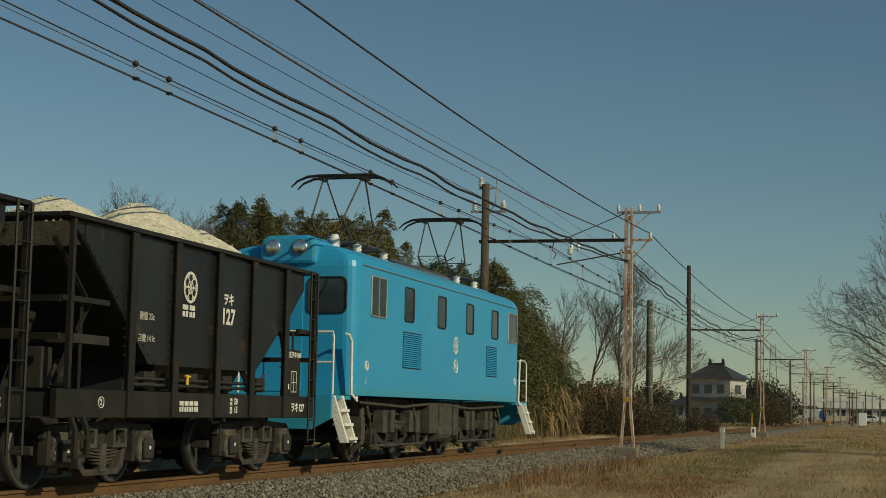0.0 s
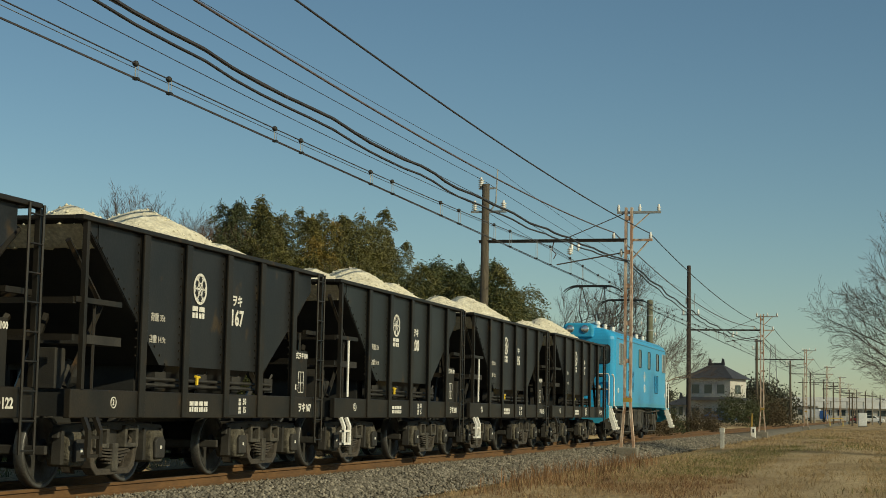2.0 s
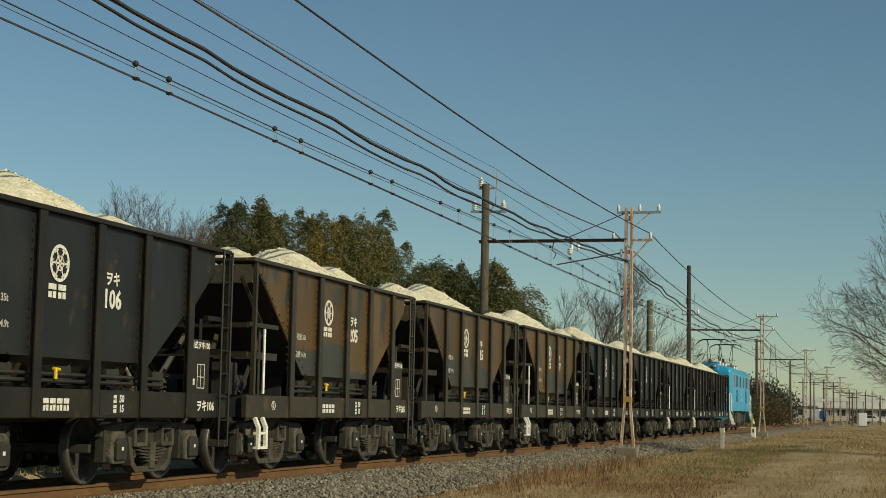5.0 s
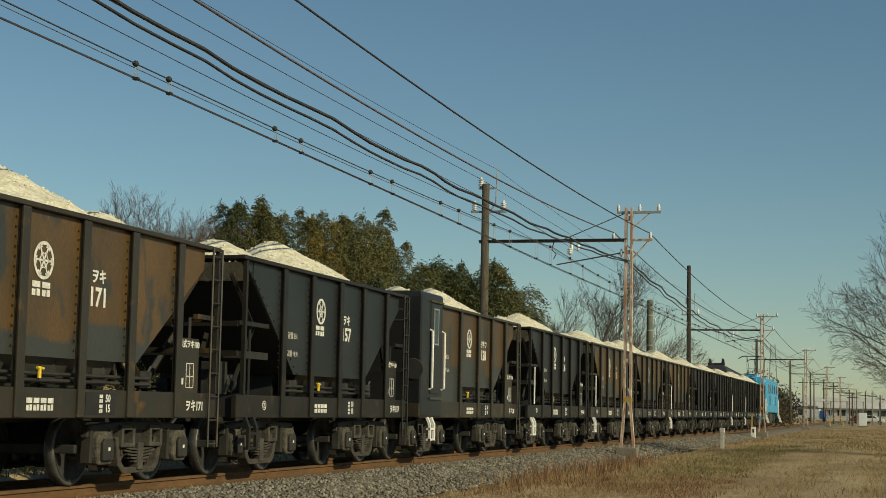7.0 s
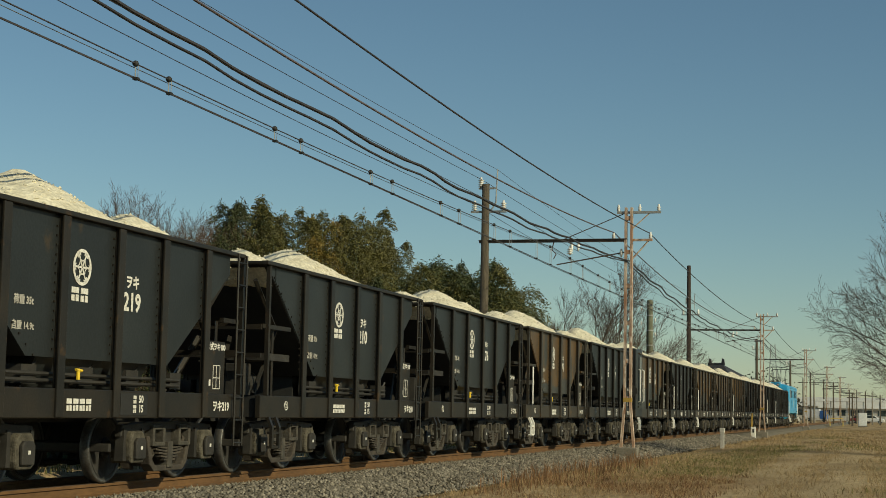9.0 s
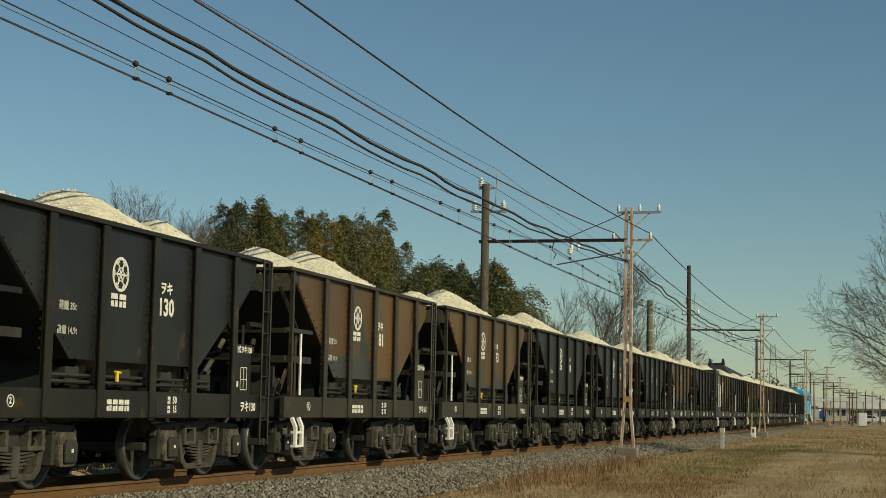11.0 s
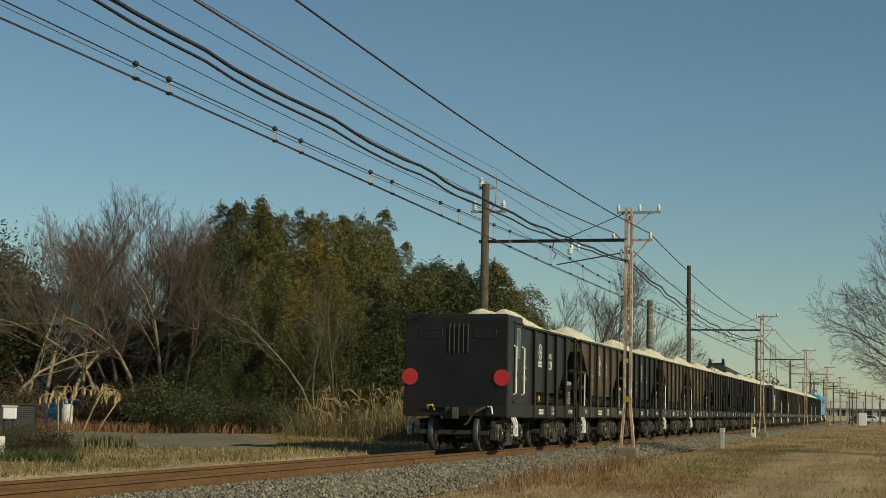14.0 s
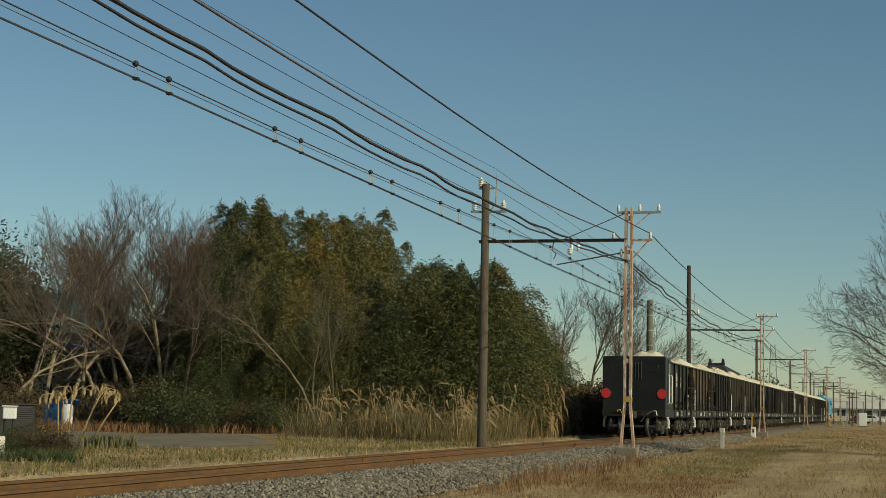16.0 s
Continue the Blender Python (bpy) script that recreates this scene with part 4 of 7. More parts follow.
# ---- locomotive ----
def rounded_rect(x0, x1, y0, y1, r, n=5):
    out = []
    for cx, cy, a0 in ((x1 - r, y1 - r, 0), (x0 + r, y1 - r, 90), (x0 + r, y0 + r, 180), (x1 - r, y0 + r, 270)):
        for k in range(n + 1):
            a = radians(a0 + 90 * k / n)
            out.append((cx + r * math.cos(a), cy + r * math.sin(a)))
    return out


def pantograph(parent, y):
    """A raised diamond pantograph on four insulators."""
    fr = Geo()
    for x in (-0.55, 0.55):
        for yy in (-0.75, 0.75):
            part("roof_insulator", Geo().lathe([(0.05, 0), (0.09, 0.03), (0.06, 0.06), (0.09, 0.09), (0.06, 0.12), (0.09, 0.15), (0.05, 0.19)], (x, y + yy, 3.66), "z", 12), PORCELAIN, parent, "white ribbed insulator", smooth=True)
        fr.tube([(x, y - 0.85, 3.87), (x, y + 0.85, 3.87)], 0.03, 6)
    for yy in (-0.75, -0.3, 0.3, 0.75):
        fr.tube([(-0.6, y + yy, 3.87), (0.6, y + yy, 3.87)], 0.025, 6)
    pan = part("pantograph_base", fr, PANTO, parent, "steel pantograph base frame")
    for s in (-1, 1):
        lo = Geo()
        for x in (-0.5, 0.5):
            lo.tube([(x * 0.6, y + s * 0.25, 3.88), (x * 0.6, y + s * 0.86, 4.28)], 0.024, 6)
            part("upper_arm", Geo().tube([(x * 0.6, y + s * 0.86, 4.28), (x * 0.75, y + s * 0.10, 5.12)], 0.017, 6), PANTO, pan)
        lo.tube([(-0.30, y + s * 0.86, 4.28), (0.30, y + s * 0.86, 4.28)], 0.010, 6)
        lo.tube([(-0.55, y + s * 0.32, 3.9), (0.5, y + s * 0.74, 4.26)], 0.011, 5)
        part("lower_arm", lo, PANTO, pan)
    hd = Geo()
    for s in (-0.16, 0.16):
        pts = [(-0.98, y + s, 4.98), (-0.86, y + s, 5.09), (-0.66, y + s, 5.17), (-0.45, y + s, 5.185), (0.45, y + s, 5.185), (0.66, y + s, 5.17), (0.86, y + s, 5.09), (0.98, y + s, 4.98)]
        hd.tube(pts, [0.014, 0.02, 0.026, 0.028, 0.028, 0.026, 0.02, 0.014], 6)
    for x in (-0.42, 0.42):
        hd.box(x - 0.03, x + 0.03, y - 0.18, y + 0.18, 5.11, 5.16)
    part("contact_head", hd, DARK, pan)


def locomotive():
    lo = thing("electric_locomotive", "bright blue electric locomotive with two raised pantographs", "locomotive", "limestone train")
    L, hx = 11.73, HALF + 0.005
    zb, ze = 1.15, 3.27
    g = Geo()
    lower = rounded_rect(-hx, hx, 0, L, 0.22)
    n = len(lower)
    rings = [(zb, 1.0, 0.0), (ze, 1.0, 0.0), (ze + 0.10, 0.985, 0.02), (ze + 0.20, 0.93, 0.06), (ze + 0.30, 0.80, 0.12), (ze + 0.36, 0.62, 0.20), (ze + 0.40, 0.30, 0.34)]
    v = []
    for z, k, d in rings:
        v += [(x * k, L / 2 + (y - L / 2) * (1 - d / (L / 2)), z) for x, y in lower]
    f = [(i * n + k, i * n + (k + 1) % n, (i + 1) * n + (k + 1) % n, (i + 1) * n + k) for i in range(len(rings) - 1) for k in range(n)]
    f += [tuple(range(n - 1, -1, -1)), tuple(range((len(rings) - 1) * n, len(rings) * n))]
    g.add(v, f)
    body = part("body", g, LOCO_BLUE, lo, "sky-blue painted steel body", smooth=False)
    # eave gutter and roof
    gt = Geo()
    for s in (-1, 1):
        gt.tube([(s * (hx - 0.005), 0.35, ze + 0.05), (s * (hx - 0.005), L - 0.35, ze + 0.05)], 0.02, 6)
        gt.tube([(s * (hx - 0.09), 1.6, ze + 0.19), (s * (hx - 0.09), L - 0.4, ze + 0.19)], 0.015, 5)
    part("gutter", gt, LOCO_TRIM, body)
    rc = Geo().prism([(-0.66, 3.56), (-0.62, 3.72), (-0.52, 3.80), (0.52, 3.80), (0.62, 3.72), (0.66, 3.56)], 4.0, 7.9, "y")
    part("roof_casing", rc, LOCO_ROOF, lo, "grey roof equipment casing", bevel=0.03)
    part("roof_walk", Geo().box(-0.85, -0.55, 1.2, L - 1.2, 3.60, 3.64).box(0.55, 0.85, 1.2, L - 1.2, 3.58, 3.62), LOCO_TRIM, lo)
    for y in (0.95, 1.22):
        part("horn", Geo().lathe([(0.02, -0.18), (0.03, 0.05), (0.09, 0.2)], (0.35, y, 3.78), "y", 12), LOCO_TRIM, lo)
    for d, y0 in ((-1, 0.0), (1, L)):
        hd = Geo()
        yy = sorted((y0 - d * 1.05, y0 + d * 0.08))
        hd.prism([(-0.44, 3.30), (-0.45, 3.58), (-0.40, 3.72), (-0.30, 3.78), (0.40, 3.78), (0.50, 3.72), (0.55, 3.58), (0.54, 3.30)], yy[0], yy[1], "y")
        hood = part("headlight_hood", hd, LOCO_BLUE, lo, "blue roof hood with two headlights", bevel=0.06)
        for x in (-0.20, 0.28):
            hl = part("headlight", Geo().lathe([(0.12, -0.04 * d), (0.128, 0.02 * d), (0.112, 0.03 * d)], (x, y0 + d * 0.09, 3.58), "y", 24), CHROME, hood, "chrome-ringed round headlight", smooth=True)
            part("lens", Geo().lathe([(0.100, 0.0), (0.098, 0.012 * d), (0.06, 0.022 * d), (0.01, 0.026 * d)], (x, y0 + d * 0.118, 3.58), "y", 20), GLASS_CLEAR, hl)
        # end windows, end door
        for x0, x1 in ((-1.08, -0.42), (0.42, 1.08)):
            pane = [(x, z) for x, z in rounded_rect(x0, x1, 2.50, 3.08, 0.09, 3)]
            a, b = sorted((y0 + d * 0.002, y0 + d * 0.010))
            wn2 = part("end_window", Geo().prism(pane, a, b, "y"), GLASS, lo)
            rg = Geo().tube([(x, y0 + d * 0.012, z) for x, z in pane + pane[:1]], 0.018, 5)
            part("rubber_seal", rg, RUBBER, wn2)
            part("wiper", Geo().tube([((x0 + x1) / 2, y0 + d * 0.03, 3.06), ((x0 + x1) / 2 - 0.12, y0 + d * 0.035, 2.72)], 0.009, 5), RUBBER, wn2)
        a, b = sorted((y0 + d * 0.002, y0 + d * 0.016))
        part("end_door", Geo().box(-0.33, 0.33, a, b, 1.2, 3.12), LOCO_BLUE, lo, bevel=0.01)
        # end deck, beam, rails and steps
        a, b = sorted((y0 - d * 0.02, y0 + d * 0.92))
        part("end_deck", Geo().box(-hx + 0.05, hx - 0.05, a, b, 1.08, 1.14), LOCO_BLUE, lo)
        a, b = sorted((y0 + d * 0.92, y0 + d * 0.99))
        part("buffer_beam", Geo().prism([(-hx + 0.02, 1.16), (hx - 0.02, 1.16), (hx - 0.02, 0.78), (hx - 0.35, 0.60), (-hx + 0.35, 0.60), (-hx + 0.02, 0.78)], a, b, "y"), LOCO_BLUE, lo, bevel=0.01)
        cp = Geo().box(-0.10, 0.10, min(y0 + d * 0.9, y0 + d * 1.25), max(y0 + d * 0.9, y0 + d * 1.25), 0.77, 0.97)
        cp.box(-0.17, 0.17, min(y0 + d * 1.2, y0 + d * 1.42), max(y0 + d * 1.2, y0 + d * 1.42), 0.73, 1.01)
        part("coupler", cp, IRON, lo, bevel=0.03)
        for s in (-1, 1):
            e = y0 + d * 0.92
            hr = Geo().tube([(s * (hx - 0.02), y0 + d * 0.06, 1.16), (s * (hx - 0.01), y0 + d * 0.12, 2.02), (s * (hx - 0.03), y0 + d * 0.20, 2.12), (s * (hx - 0.03), y0 + d * 0.34, 2.14)], 0.026, 6)
            part("grab_rail", hr, WHITE, lo, "white bent grab rail")
            hr = Geo()
            hr.tube([(s * (hx - 0.03), e, 1.16), (s * (hx - 0.03), e, 2.06), (s * (hx - 0.06), e - d * 0.05, 2.14), (s * 0.45, e - d * 0.02, 2.14), (s * 0.40, e - d * 0.02, 2.08), (s * 0.40, e - d * 0.02, 1.16)], 0.02, 6)
            hr.tube([(s * (hx - 0.03), e, 1.66), (s * 0.40, e - d * 0.02, 1.66)], 0.016, 6)
            part("rail_foot", Geo().tube([(s * hx, y0 + d * 0.06, 1.16), (s * (hx + 0.06), y0 + d * 0.0, 1.06), (s * (hx + 0.02), y0 - d * 0.10, 1.12)], 0.022, 6), WHITE, lo)
            part("hand_rail", hr, WHITE, lo, "white tubular hand rail")
            st = Geo()
            for q in (0.40, 0.78):
                a2, b2 = y0 + d * q, y0 + d * (q + 0.07)
                st.prism([(s * (hx - 0.16), 1.14), (s * (hx - 0.03), 1.14), (s * (hx + 0.22), 0.40), (s * (hx + 0.09), 0.40)], min(a2, b2), max(a2, b2), "y")
            for z in (0.44, 0.66, 0.88):
                xx = hx - 0.09 + (1.14 - z) * 0.335
                st.box(min(s * (xx - 0.13), s * (xx + 0.09)), max(s * (xx - 0.13), s * (xx + 0.09)), min(y0 + d * 0.42, y0 + d * 0.80), max(y0 + d * 0.42, y0 + d * 0.80), z, z + 0.045)
            part("cab_steps", st, WHITE, lo, "white painted cab steps")
    # side windows
    for s in (-1, 1):
        for y0, y1, z0, z1, kind in ((0.78, 1.58, 2.50, 3.17, 2), (2.68, 3.22, 2.52, 3.13, 1), (4.82, 5.36, 2.52, 3.13, 1), (6.93, 7.47, 2.52, 3.13, 1), (9.06, 9.60, 2.52, 3.13, 1), (10.60, 11.42, 2.50, 3.17, 2)):
            pane = rounded_rect(y0, y1, z0, z1, 0.05 if kind == 1 else 0.03, 2)
            a, b = sorted((s * (hx + 0.001), s * (hx + 0.006)))
            wi = part("side_window", Geo().prism(pane, a, b), GLASS, lo)
            rg = Geo().tube([(s * (hx + 0.008), p, q) for p, q in pane + pane[:1]], 0.016, 5)
            if kind == 2:
                rg.box(min(s * hx, s * (hx + 0.016)), max(s * hx, s * (hx + 0.016)), (y0 + y1) / 2 - 0.02, (y0 + y1) / 2 + 0.02, z0, z1)
            part("window_frame", rg, GALV if kind == 2 else RUBBER, wi)
        for y0, y1 in ((2.62, 3.74), (8.62, 9.55)):
            lv = Geo()
            for i in range(17):
                z = 1.69 + 0.037 * i
                lv.prism([(s * hx, z), (s * (hx + 0.022), z), (s * hx, z + 0.03)], y0, y1, "y")
            lb = part("louvre", lv, LOCO_BLUE, lo, "slatted blue ventilation louvre")
            a, b = sorted((s * (hx + 0.001), s * (hx + 0.004)))
            part("louvre_backing", Geo().box(a, b, y0 - 0.01, y1 + 0.01, 1.67, 2.33), DARK, lb)
    emblem(lo, hx + 0.002, 6.15, 2.23, 0.175, WHITE)
    for y, z, r in ((6.17, 1.81, 0.13), (0.62, 1.65, 0.075), (11.30, 1.62, 0.075)):
        ring = Geo().tube([(hx + 0.005, y + r * math.cos(2 * math.pi * k / 24), z + r * math.sin(2 * math.pi * k / 24)) for k in range(25)], 0.012, 5)
        part("number_ring", ring, WHITE, lo, "white ring round the running number")
    write(lo, "302", 0.15, hx + 0.004, 6.17, 1.81, WHITE)
    bars(lo, hx + 0.002, 0.62, 1.65, 0.08, 0.07, 1)
    bars(lo, hx + 0.002, 0.60, 1.40, 0.04, 0.10, 1)
    pantograph(lo, 2.75)
    pantograph(lo, 9.35)
    part("lightning_arrester", Geo().lathe([(0.07, 0), (0.10, 0.06), (0.07, 0.12), (0.10, 0.18), (0.06, 0.28)], (0.5, 0.95, 3.62), "z", 12), PORCELAIN, lo)
    # underframe with boxes, pipes and cables
    un = Geo()
    un.box(-0.75, 0.75, 0.3, L - 0.3, 0.82, 1.12)
    for s in (-1, 1):
        a, b = sorted((s * 0.78, s * 1.1))
        un.box(a, b, 4.9, 5.5, 0.48, 1.08).box(a, b, 5.6, 6.5, 0.56, 1.08).box(a, b, 6.6, 7.0, 0.42, 1.05)
        un.tube([(s * 1.08, 0.8, 1.04), (s * 1.10, 3.2, 0.98), (s * 1.08, 5, 1.05), (s * 1.1, 8, 0.97), (s * 1.08, L - 0.8, 1.04)], 0.03, 6)
        for y in (1.2, 3.9, 7.5, 10.4):
            un.tube([(s * 1.02, y, 1.12), (s * 1.06, y + 0.15, 0.8), (s * 0.95, y + 0.5, 0.62)], 0.04, 6)
        un.lathe([(0.02, -0.5), (0.19, -0.46), (0.2, 0.46), (0.02, 0.5)], (s * 0.95, 5.9, 0.50), "y", 14)
    part("underframe_equipment", un, IRON_DUST, lo, "dusty black equipment boxes and pipes", bevel=0.015)
    for y in (3.15, 8.75):
        bg = bogie(lo, y, 2.5, 0.50, LOCO_WHEELS, IRON)
        for s in (-1, 1):
            ex = Geo()
            for q in (-1.0, -0.55, 0.55, 1.0):
                ex.box(min(s * 0.90, s * 1.10), max(s * 0.90, s * 1.10), q - 0.12, q + 0.12, 0.52, 0.92)
            for i in range(7):
                w = 1.0 - i * 0.12
                ex.box(min(s * 0.92, s * 1.02), max(s * 0.92, s * 1.02), -w * 0.5, w * 0.5, 0.70 - i * 0.022, 0.72 - i * 0.022)
            for q in (-1.9, 1.9):
                ex.tube([(s * 0.95, q, 1.05), (s * 0.95, q, 0.35), (s * 0.80, q, 0.22)], 0.06, 8)
                ex.box(min(s * 0.72, s * 1.0), max(s * 0.72, s * 1.0), q - 0.10, q + 0.10, 0.40, 0.80)
            ex.tube([(s * 1.02, -1.6, 0.30), (s * 1.02, 1.6, 0.30)], 0.025, 6)
            part("spring_gear", ex, IRON_DUST, bg, bevel=0.015)
    return lo


YELLOW_DULL = mat("faded_yellow_paint", (0.42, 0.27, 0.05), (0.30, 0.20, 0.05), 5, 0.8)
GLASS_CLEAR = mat("headlight_lens", (0.75, 0.77, 0.77), (0.6, 0.62, 0.62), 9, 0.12, metal=0.9)
CHROME = mat("dull_chrome", (0.62, 0.63, 0.62), (0.5, 0.51, 0.5), 9, 0.25, metal=0.9)
LOCO_WHEELS = wheelset_meshes(0.50)
LOCO = locomotive()
LOCO_Y = 24.05
LOCO.location = (TRACK_X, LOCO_Y, 0)
build_train()


# ---- line poles and wires ----
def insulator(parent, x, y, z, up=1, r=0.062):
    part("insulator", Geo().lathe([(0.02, -0.06 * up), (0.03, 0.0), (r, 0.02 * up), (r * 0.55, 0.07 * up), (r * 0.9, 0.09 * up), (r * 0.45, 0.15 * up), (0.03, 0.19 * up)], (x, y, z), "z", 10), PORCELAIN, parent, "white porcelain insulator", smooth=True)


def stack(parent, x, y, z, n=4):
    prof = [(0.025, -0.04)]
    for i in range(n):
        prof += [(0.04, i * 0.06), (0.10, i * 0.06 + 0.015), (0.04, i * 0.06 + 0.045)]
    prof.append((0.03, n * 0.06 + 0.05))
    part("insulator", Geo().lathe(prof, (x, y, z), "z", 10), PORCELAIN, parent, "ribbed white porcelain insulator", smooth=True)


RX, LX = -7.38, -11.76


def portal(y, detail=True, left_top=7.78, dark_left=False):
    p = thing("catenary_portal", "rusty twin-rail steel post and wooden pole joined by a dark beam", "catenary pole", "poles along the line", (0, y, 0))
    # twin rail post on a concrete footing
    zt = 6.98
    part("footing", Geo().prism([(RX - 0.34, -0.55), (RX + 0.34, -0.55), (RX + 0.31, -0.06), (RX - 0.31, -0.06)], -0.22, 0.22, "y"), CONCRETE, p, "grey concrete footing", bevel=0.03)
    for s in (-1, 1):
        g = Geo()
        foot, knee = RX + s * 0.19, RX + s * 0.085
        a0, a1 = -0.07, 0.07
        g.prism([(foot - 0.035, -0.08), (foot + 0.035, -0.08), (knee + 0.035, 1.15), (knee + 0.035, zt), (knee - 0.035, zt), (knee - 0.035, 1.15)], a0, a1, "y")
        part("rail_post", g, RAIL_POST, p, "pale rust-streaked steel rail")
    for z in (1.3, 2.4, 3.5, 4.6, 5.6, 6.6):
        part("spacer", Geo().box(RX - 0.06, RX + 0.06, -0.05, 0.05, z, z + 0.12), RAIL_POST, p)
    part("yellow_band", Geo().box(RX - 0.125, RX + 0.125, -0.075, 0.075, 1.26, 1.38), YELLOW_DULL, p, "yellow warning band")
    part("wooden_pole", Geo().lathe([(0.155, -0.6), (0.15, 0.0), (0.115, left_top - 0.02), (0.08, left_top)], (LX, 0, 0), "z", 12), WOOD_DARK if dark_left else WOOD_POLE, p, "weathered wooden pole", smooth=True)
    part("beam", Geo().box(LX - 0.18, RX - 0.05, -0.04, 0.04, 5.97, 6.05).box(LX - 0.18, RX - 0.05, -0.09, 0.09, 6.045, 6.06), BEAM, p, "dark steel beam across the track")
    part("stay_rod", Geo().tube([(RX - 0.1, 0, 6.82), (RX - 1.95, 0, 6.06)], 0.014, 5), BEAM, p)
    part("cross_arm", Geo().box(RX - 0.35, RX + 0.95, -0.035, 0.035, 6.80, 6.87), GALV, p, "pale steel cross arm")
    part("arm_brace", Geo().tube([(RX + 0.1, 0, 6.35), (RX + 0.6, 0, 6.80)], 0.02, 5), RAIL_POST, p)
    part("lower_arm", Geo().box(RX + 0.1, RX + 0.70, -0.035, 0.035, 5.98, 6.05), RAIL_POST, p)
    part("arm_brace", Geo().tube([(RX + 0.1, 0, 5.45), (RX + 0.58, 0, 5.98)], 0.025, 5), RAIL_POST, p)
    for x, z in ((RX - 0.31, 6.88), (RX + 0.32, 6.88), (RX + 0.88, 6.88), (RX + 0.64, 6.06), (RX - 0.45, 6.07)):
        insulator(p, x, 0, z)
    # wooden pole fittings
    part("pole_arm", Geo().box(LX - 0.45, LX + 0.65, -0.04, 0.04, 6.90, 6.96), GALV, p, "pale steel cross arm")
    part("pole_bracket", Geo().box(LX - 0.22, LX + 0.35, -0.04, 0.04, 7.62, 7.67), GALV, p)
    for x in (LX - 0.34, LX + 0.56):
        stack(p, x, 0, 6.98)
    stack(p, LX - 0.15, 0, 7.70)
    part("earth_rod", Geo().tube([(LX + 0.18, 0, 6.98), (LX + 0.32, 0, 7.2), (LX + 0.36, 0, 8.22)], 0.022, 5), GALV, p)
    # registration arm and contact-wire hangers
    part("registration_arm", Geo().tube([(RX - 0.1, 0, 5.66), (RX - 0.55, 0, 5.58), (TRACK_X + 0.1, 0, 5.30)], 0.02, 6), BEAM, p)
    insulator(p, RX - 0.22, 0, 5.57)
    stack(p, TRACK_X + 0.5, 0, 5.62, 3)
    part("hanger_clamp", Geo().tube([(TRACK_X, 0, 5.97), (TRACK_X - 0.05, 0, 5.75), (TRACK_X + 0.08, 0, 5.62), (TRACK_X, 0, 5.47)], 0.018, 5), BEAM, p)
    for x in (TRACK_X + 0.55, TRACK_X + 0.75):
        insulator(p, x, 0, 5.9, -1, 0.06)
    return p


PORTALS = [45.4, 95.2, 145.5, 195.5, 245.5, 295.5, 345.5, 395.5]
for i, y in enumerate(PORTALS):
    portal(y, left_top=(7.78, 9.95, 7.9, 7.6)[min(i, 3)], dark_left=(i == 1))


def span(y0, y1, x, z, sag, n=14, ripple=0.0, seed=0):
    pts = []
    for k in range(n + 1):
        s = k / n
        w = ripple * noise.noise(Vector((s * (y1 - y0) * 0.55, seed, 0)))
        pts.append((x + w, y0 + (y1 - y0) * s, z - 4 * sag * s * (1 - s) + w * 0.8))
    return pts


def wire(name, label, x, z, sag, r, material=WIRE, ripple=0.0, n=14, stray=0.0):
    """One wire through all spans; stray: how far it lies aside at the pole before the first portal."""
    g = Geo()
    ys = [-54.6, -4.6] + PORTALS
    pts = []
    for a, b in zip(ys[:-1], ys[1:]):
        row = span(a, b, x, z, sag, n if b < 150 else 8, ripple, x)
        if b == PORTALS[0]:
            row = [(q[0] + stray * (1 - k / n), q[1], q[2]) for k, q in enumerate(row)]
        elif b < PORTALS[0]:
            row = [(q[0] + stray, q[1], q[2]) for q in row]
        pts += row[(1 if pts else 0):]
    g.tube(pts, r, 5)
    return tagged(part(name, g, material), label, "overhead wire", "wires over the line")


MESS_Z, MESS_SAG = 5.80, 0.345
wire("power_cable", "thick black twisted cable strung along the poles", -7.446, 5.38, 0.70, 0.018, ripple=0.05, n=60, stray=0.41)
wire("power_cable", "thick black twisted cable strung along the poles", -7.375, 5.40, 0.576, 0.024, ripple=0.06, n=60, stray=0.25)
wire("feeder_wire", "dull brown feeder wire on the beam insulator", -7.818, 6.242, 0.676, 0.017, FEEDER, n=30, stray=0.28)
wire("feeder_wire", "dark feeder wire on the arm insulator", -6.752, 6.207, 0.525, 0.015, n=30, stray=0.17)
wire("signal_wire", "thin wire on the wooden pole top", -11.853, 7.895, 0.164, 0.008, WIRE_THIN, stray=-0.17)
wire("signal_wire", "thin wire on the wooden pole arm", -12.112, 7.162, 0.338, 0.008, WIRE_THIN, stray=0.80)
wire("signal_wire", "thin wire on the wooden pole arm", -11.228, 7.044, 0.152, 0.008, WIRE_THIN, stray=0.30)
wire("earth_wire", "thin earth wire above the wooden poles", -11.403, 8.212, 0.394, 0.006, WIRE_THIN, stray=0.26)
wire("contact_wire", "grooved contact wire above the track", TRACK_X + 0.013, 5.253, -0.032, 0.011, WIRE_THIN, stray=-0.08)
wire("contact_wire", "grooved contact wire above the track", TRACK_X - 0.02, 5.235, -0.03, 0.009, WIRE_THIN, stray=0.02)
wire("messenger_wire", "messenger wire carrying the contact wire", TRACK_X + 0.013, MESS_Z, MESS_SAG, 0.010, WIRE_THIN, n=30)
wire("messenger_wire", "pale messenger wire beside the dark one", TRACK_X - 0.03, MESS_Z - 0.015, MESS_SAG + 0.015, 0.006, GALV, n=30, stray=-0.05)


def messenger_z(y):
    s = ((y + 4.6) % 50) / 50
    return MESS_Z - 4 * MESS_SAG * s * (1 - s)


